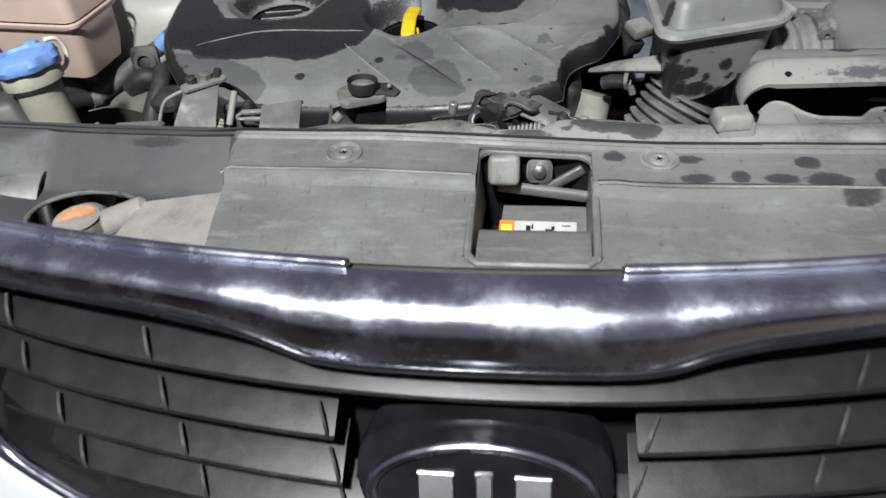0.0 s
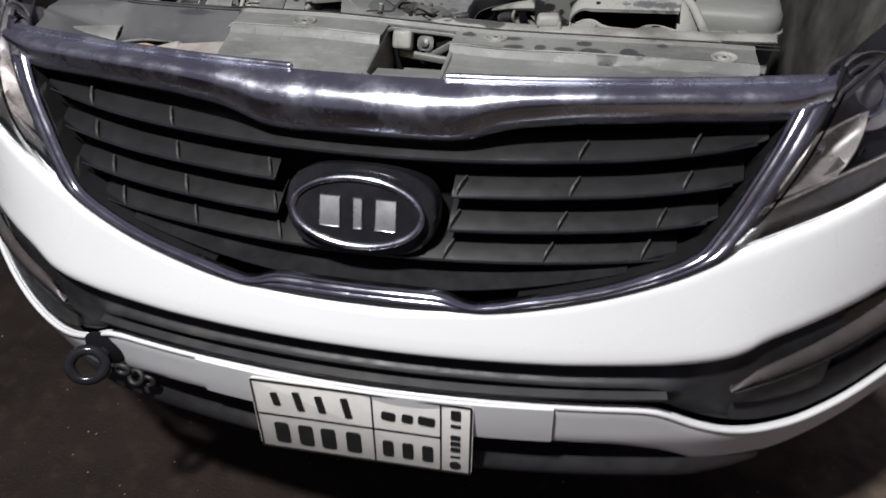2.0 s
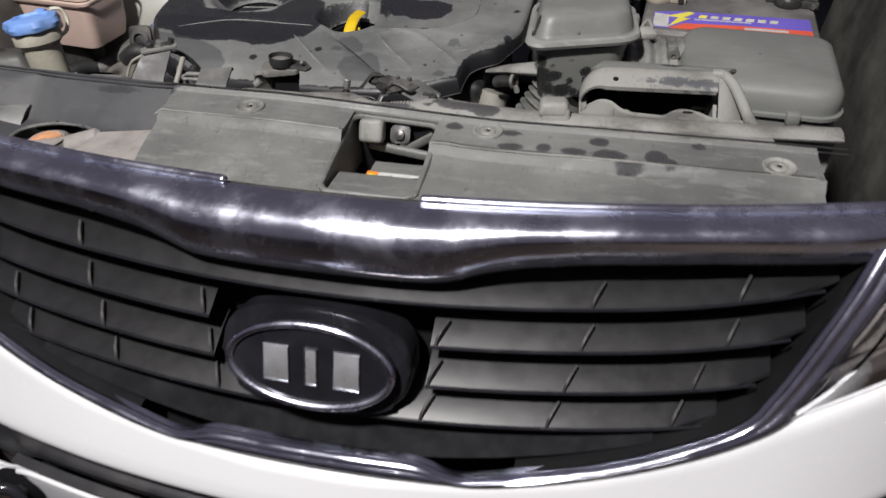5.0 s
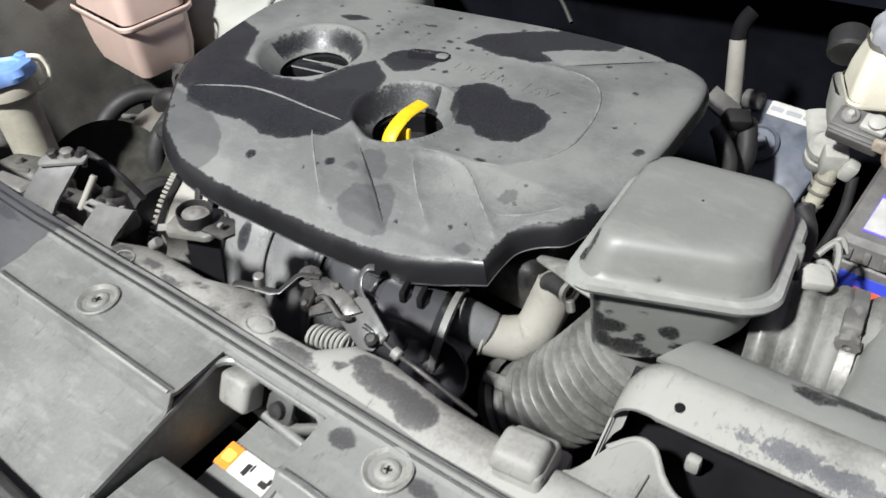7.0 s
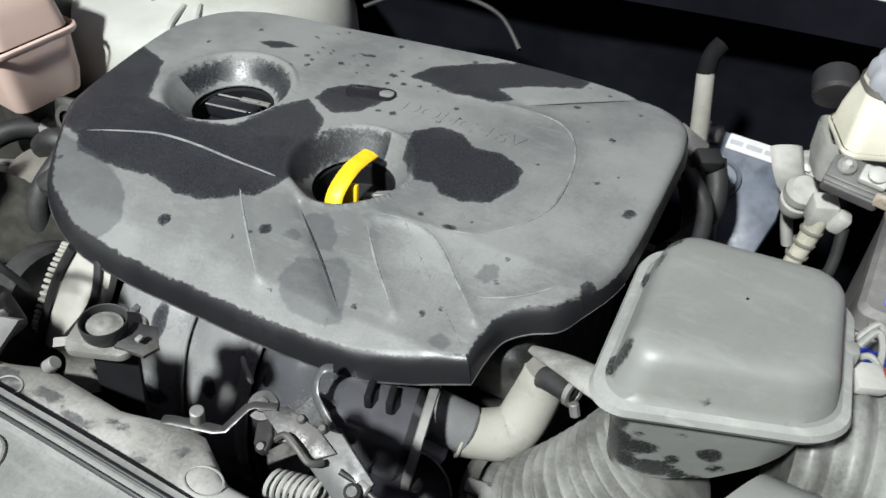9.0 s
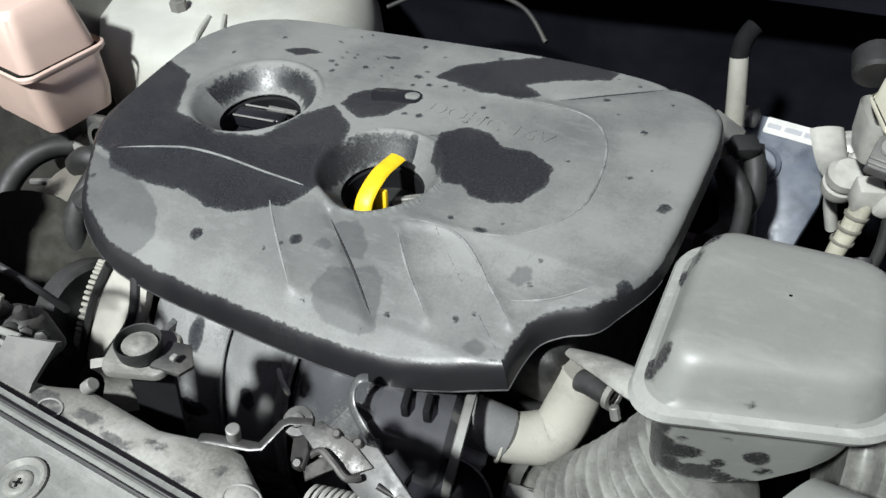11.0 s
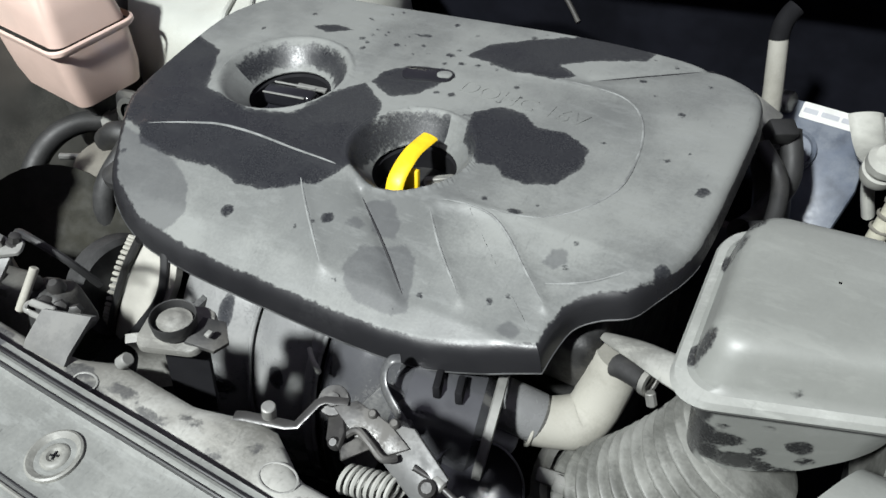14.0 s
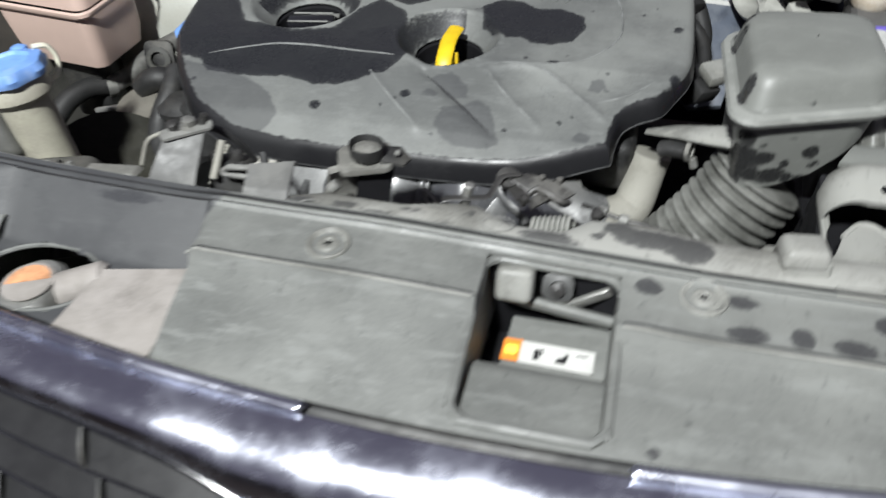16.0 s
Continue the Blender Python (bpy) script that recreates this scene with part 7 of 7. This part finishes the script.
left_e, right_e = spline(EDGE_L, 16), spline(EDGE_R, 16)
part("cover_face", grid(lambda u, v: left_e[int(u * 16 + 0.5)].lerp(right_e[int(u * 16 + 0.5)], v), 16, 6, 0.008), belt_cream, belt)
part("dark_groove", tube([a.lerp(b, 0.62 + 0.2 * math.sin(3 * k / 16)) + Vector((0.003, -0.002, 0.003)) for k, (a, b) in enumerate(zip(left_e, right_e))], 0.0042, 8, 40, 0.5), ink, belt)
part("belt", tube([p + Vector((-0.004, 0, 0.004)) for p in left_e[::2]], 0.0058, 10, 40, 0.6), rubber, belt, "ribbed black belt")
for k in range(22):
    u = k / 21 * 15.9
    p = left_e[int(u)].lerp(left_e[int(u) + 1], u - int(u))
    part("tooth", box(p + Vector((-0.011, 0.0, 0.004)), (0.009, 0.004, 0.0035), 0.001, 1, (0, 20, 20)), hose_beige, belt)
pul = thing("drive_pulley", "dark greasy pulley behind the belt", "pulley", (-0.35, 0.40, 0.79))
PU = along((-0.385, 0.405, 0.79), (-0.30, 0.40, 0.80))
part("disc", lathe([(0.0, 0.0), (0.05, 0.0), (0.053, 0.004), (0.053, 0.02), (0.048, 0.024), (0.02, 0.02), (0, 0.02)], PU, 40), engine_dark, pul)
part("hub", lathe([(0.016, 0.018), (0.016, 0.028), (0, 0.029)], PU, 24), bare_metal, pul)
relay2 = thing("horn_bracket", "dark metal bracket with bolts behind the shroud", "bracket", (-0.25, 0.30, 0.93))
part("bracket_body", box((-0.245, 0.298, 0.935), (0.045, 0.036, 0.04), 0.008, 3, (-10, 0, 12), 0.7), engine_dark, relay2)
for k, (x, y) in enumerate(((-0.255, 0.296), (-0.238, 0.302))):
    part("bolt", lathe([(0.006, 0), (0.006, 0.006), (0.003, 0.01), (0, 0.01)], Matrix.Translation((x, y, 0.953)) @ pose(0, 0, 0, 10 * k, 8, 0), 10), rust_metal, relay2)
part("wire", tube([(-0.33, 0.33, 0.935), (-0.30, 0.322, 0.965), (-0.27, 0.318, 0.972), (-0.25, 0.322, 0.958), (-0.24, 0.33, 0.93)], 0.003, 8, 30), rubber, relay2)
for x, y, z, sx, sy, sz, turn in ((-0.36, 0.312, 0.872, 0.07, 0.05, 0.05, 10), (-0.45, 0.318, 0.878, 0.09, 0.06, 0.05, 16), (-0.55, 0.345, 0.915, 0.10, 0.08, 0.05, 22)):
    t = thing("lamp_support", "dusty grey moulded lamp support", "support", (x, y, z - sz / 2), "lamp supports")
    part("support_body", box((x, y, z), (sx, sy, sz), 0.012, 4, (-14, 0, turn), 0.7), bay_grey, t)
    part("support_rib", box((x, y - sy * 0.2, z + sz * 0.42), (sx * 0.6, 0.006, 0.014), 0.003, 2, (-14, 0, turn)), bay_grey, t)
    part("support_bolt", lathe([(0.007, 0), (0.007, 0.003), (0.004, 0.007), (0, 0.007)], Matrix.Translation((x, y, z + sz / 2 - 0.002)), 6), rust_metal, t)
stay = thing("hinge_stay", "dusty bent sheet bracket with a dark bolt", "bracket", (-0.275, 0.262, 0.955))
SH = [Vector(p) for p in ((-0.293, 0.249, 0.9575), (-0.253, 0.253, 0.9575), (-0.257, 0.297, 0.984), (-0.284, 0.277, 0.984))]
part("sheet", grid(lambda u, v: SH[0].lerp(SH[1], u).lerp(SH[3].lerp(SH[2], u), v) + Vector((0, 0, 0.003 * min(1, 5 * v))), 10, 12, 0.003), tab_grey, stay)
part("head", plate(rounded(0.042, 0.013, 0.004), 0, 0.0025, 0.0008, Matrix.Translation((-0.270, 0.290, 0.9865)) @ pose(0, 0, 0, 4, 0, 36)), zinc_pale, stay, "pale worn edge")
for k, (x, y, r) in enumerate(((-0.280, 0.289, 0.0048), (-0.270, 0.295, 0.0058), (-0.261, 0.302, 0.004))):
    part("bolt", lathe([(r * 1.5, 0.0), (r * 1.5, 0.002), (r, 0.0024), (r, 0.0075), (r * 0.6, 0.0085), (0, 0.0085)], Matrix.Translation((x, y, 0.9875)) @ pose(0, 0, 0, 12 - 14 * k, 8 * k, 0), 6), rust_metal if k != 1 else bare_metal, stay)
part("spacer", rod((-0.250, 0.277, 0.950), (-0.246, 0.299, 0.974), 0.0032, 10), hose_beige, stay)
part("clip_jaw", box((-0.226, 0.283, 0.961), (0.022, 0.005, 0.004), 0.001, 1, (14, 0, 6)), zinc_pale, stay, "pale spring clip")
part("clip_jaw", box((-0.224, 0.277, 0.957), (0.018, 0.004, 0.004), 0.001, 1, (10, 0, 2)), zinc_pale, stay, "pale spring clip")
part("clip_loop", tube([(-0.236, 0.284, 0.960), (-0.241, 0.281, 0.958), (-0.239, 0.277, 0.957), (-0.232, 0.277, 0.957)], 0.0018, 8, 20), bare_metal, stay)
part("wire", tube([(-0.335, 0.30, 0.935), (-0.325, 0.305, 0.957), (-0.312, 0.306, 0.966), (-0.298, 0.305, 0.972)], 0.0018, 8, 24), hose_beige, stay)
for k in range(3):
    part("nut", lathe([(0.0045, 0.0), (0.0045, 0.006), (0.003, 0.0065), (0, 0.0065)], Matrix.Translation((-0.240 + 0.014 * k, 0.290 + 0.003 * k, 0.952)) @ pose(0, 0, 0, 60, 0, 80 - 20 * k), 6), rust_metal, stay)
for k, (x, y) in enumerate(((-0.396, 0.258), (-0.362, 0.256), (-0.374, 0.263))):
    part("dirt_lump", lathe([(0.008 - 0.002 * k, 0.0), (0.006 - 0.002 * k, 0.003), (0.002, 0.004), (0, 0.004)], Matrix.Translation((x, y, 0.9565)), 9), zinc_pale, stay)

# ---- towing eye under the bumper ----
tow = thing("towing_eye", "black steel towing eye below the white strip", "towing eye", (-0.442, -0.05, 0.48))
c = Vector((-0.446, -0.05, 0.497))
TE = Matrix.Translation(c) @ pose(0, 0, 0, 62, 0, 25)
part("eye", tube([TE @ Vector((0.026 * math.cos(a), 0.024 * math.sin(a), 0)) for a in (2 * math.pi * i / 24 for i in range(24))], 0.0085, 12, 72, closed=True), gloss_black, tow)
part("shank", rod((-0.43, -0.03, 0.507), (-0.40, 0.06, 0.50), 0.012), gloss_black, tow)
part("hole_cover", lathe([(0, 0.003), (0.03, 0.003), (0.034, 0.0)], along(front(-0.425, 0.515, 0.007), front(-0.43, 0.515, 0.2)), 24), pit_black, tow)
for k, p in enumerate(((-0.405, -0.03, 0.475), (-0.385, -0.03, 0.462), (-0.37, -0.026, 0.452))):
    part("chain_link", tube([Vector(p) + Vector((0.011 * math.cos(a), 0.006 * math.sin(a * 1) * (k % 2), 0.009 * math.sin(a))) for a in (2 * math.pi * i / 14 for i in range(14))], 0.004, 8, 40, closed=True), rubber, tow)

# ---- yard: a stand leg on the ground and loose grit ----
leg = thing("stand_leg", "dark metal leg of a stand on the asphalt", "stand", (-2.62, 2.4, 0))
part("leg", box((-2.66, 2.42, 0.45), (0.09, 0.09, 0.9), 0.008, 2, (0, 8, 0)), rubber, leg)
part("foot", box((-2.6, 2.4, 0.01), (0.2, 0.14, 0.02), 0.004), rubber, leg)
part("cord", tube([(-2.5, 2.5, 0.5), (-2.45, 2.48, 0.2), (-2.6, 2.3, 0.01), (-2.9, 2.1, 0.008)], 0.008, 8, 30), rubber, leg)
bm = bmesh.new()
for k in range(900):
    x, y, s = random.uniform(-2.2, 2.0), random.uniform(-1.2, 1.0), random.uniform(0.001, 0.0035) * (2.2 if k % 40 == 0 else 1)
    vs4 = [bm.verts.new((x + s * math.cos(a) * random.uniform(0.6, 1.3), y + s * math.sin(a) * random.uniform(0.6, 1.3), 0.0)) for a in (0, 1.57, 3.14, 4.71)]
    tip = bm.verts.new((x, y, s * 0.9))
    for i in range(4):
        bm.faces.new((vs4[i], vs4[(i + 1) % 4], tip))
grit = part("loose_grit", bm, surface("pale_grit", (0.16, 0.14, 0.115), 0.8, vary=0.4, scale=3, bump=0))
tagged(grit, "pale loose grit scattered on the asphalt", "grit", kind="stuff")
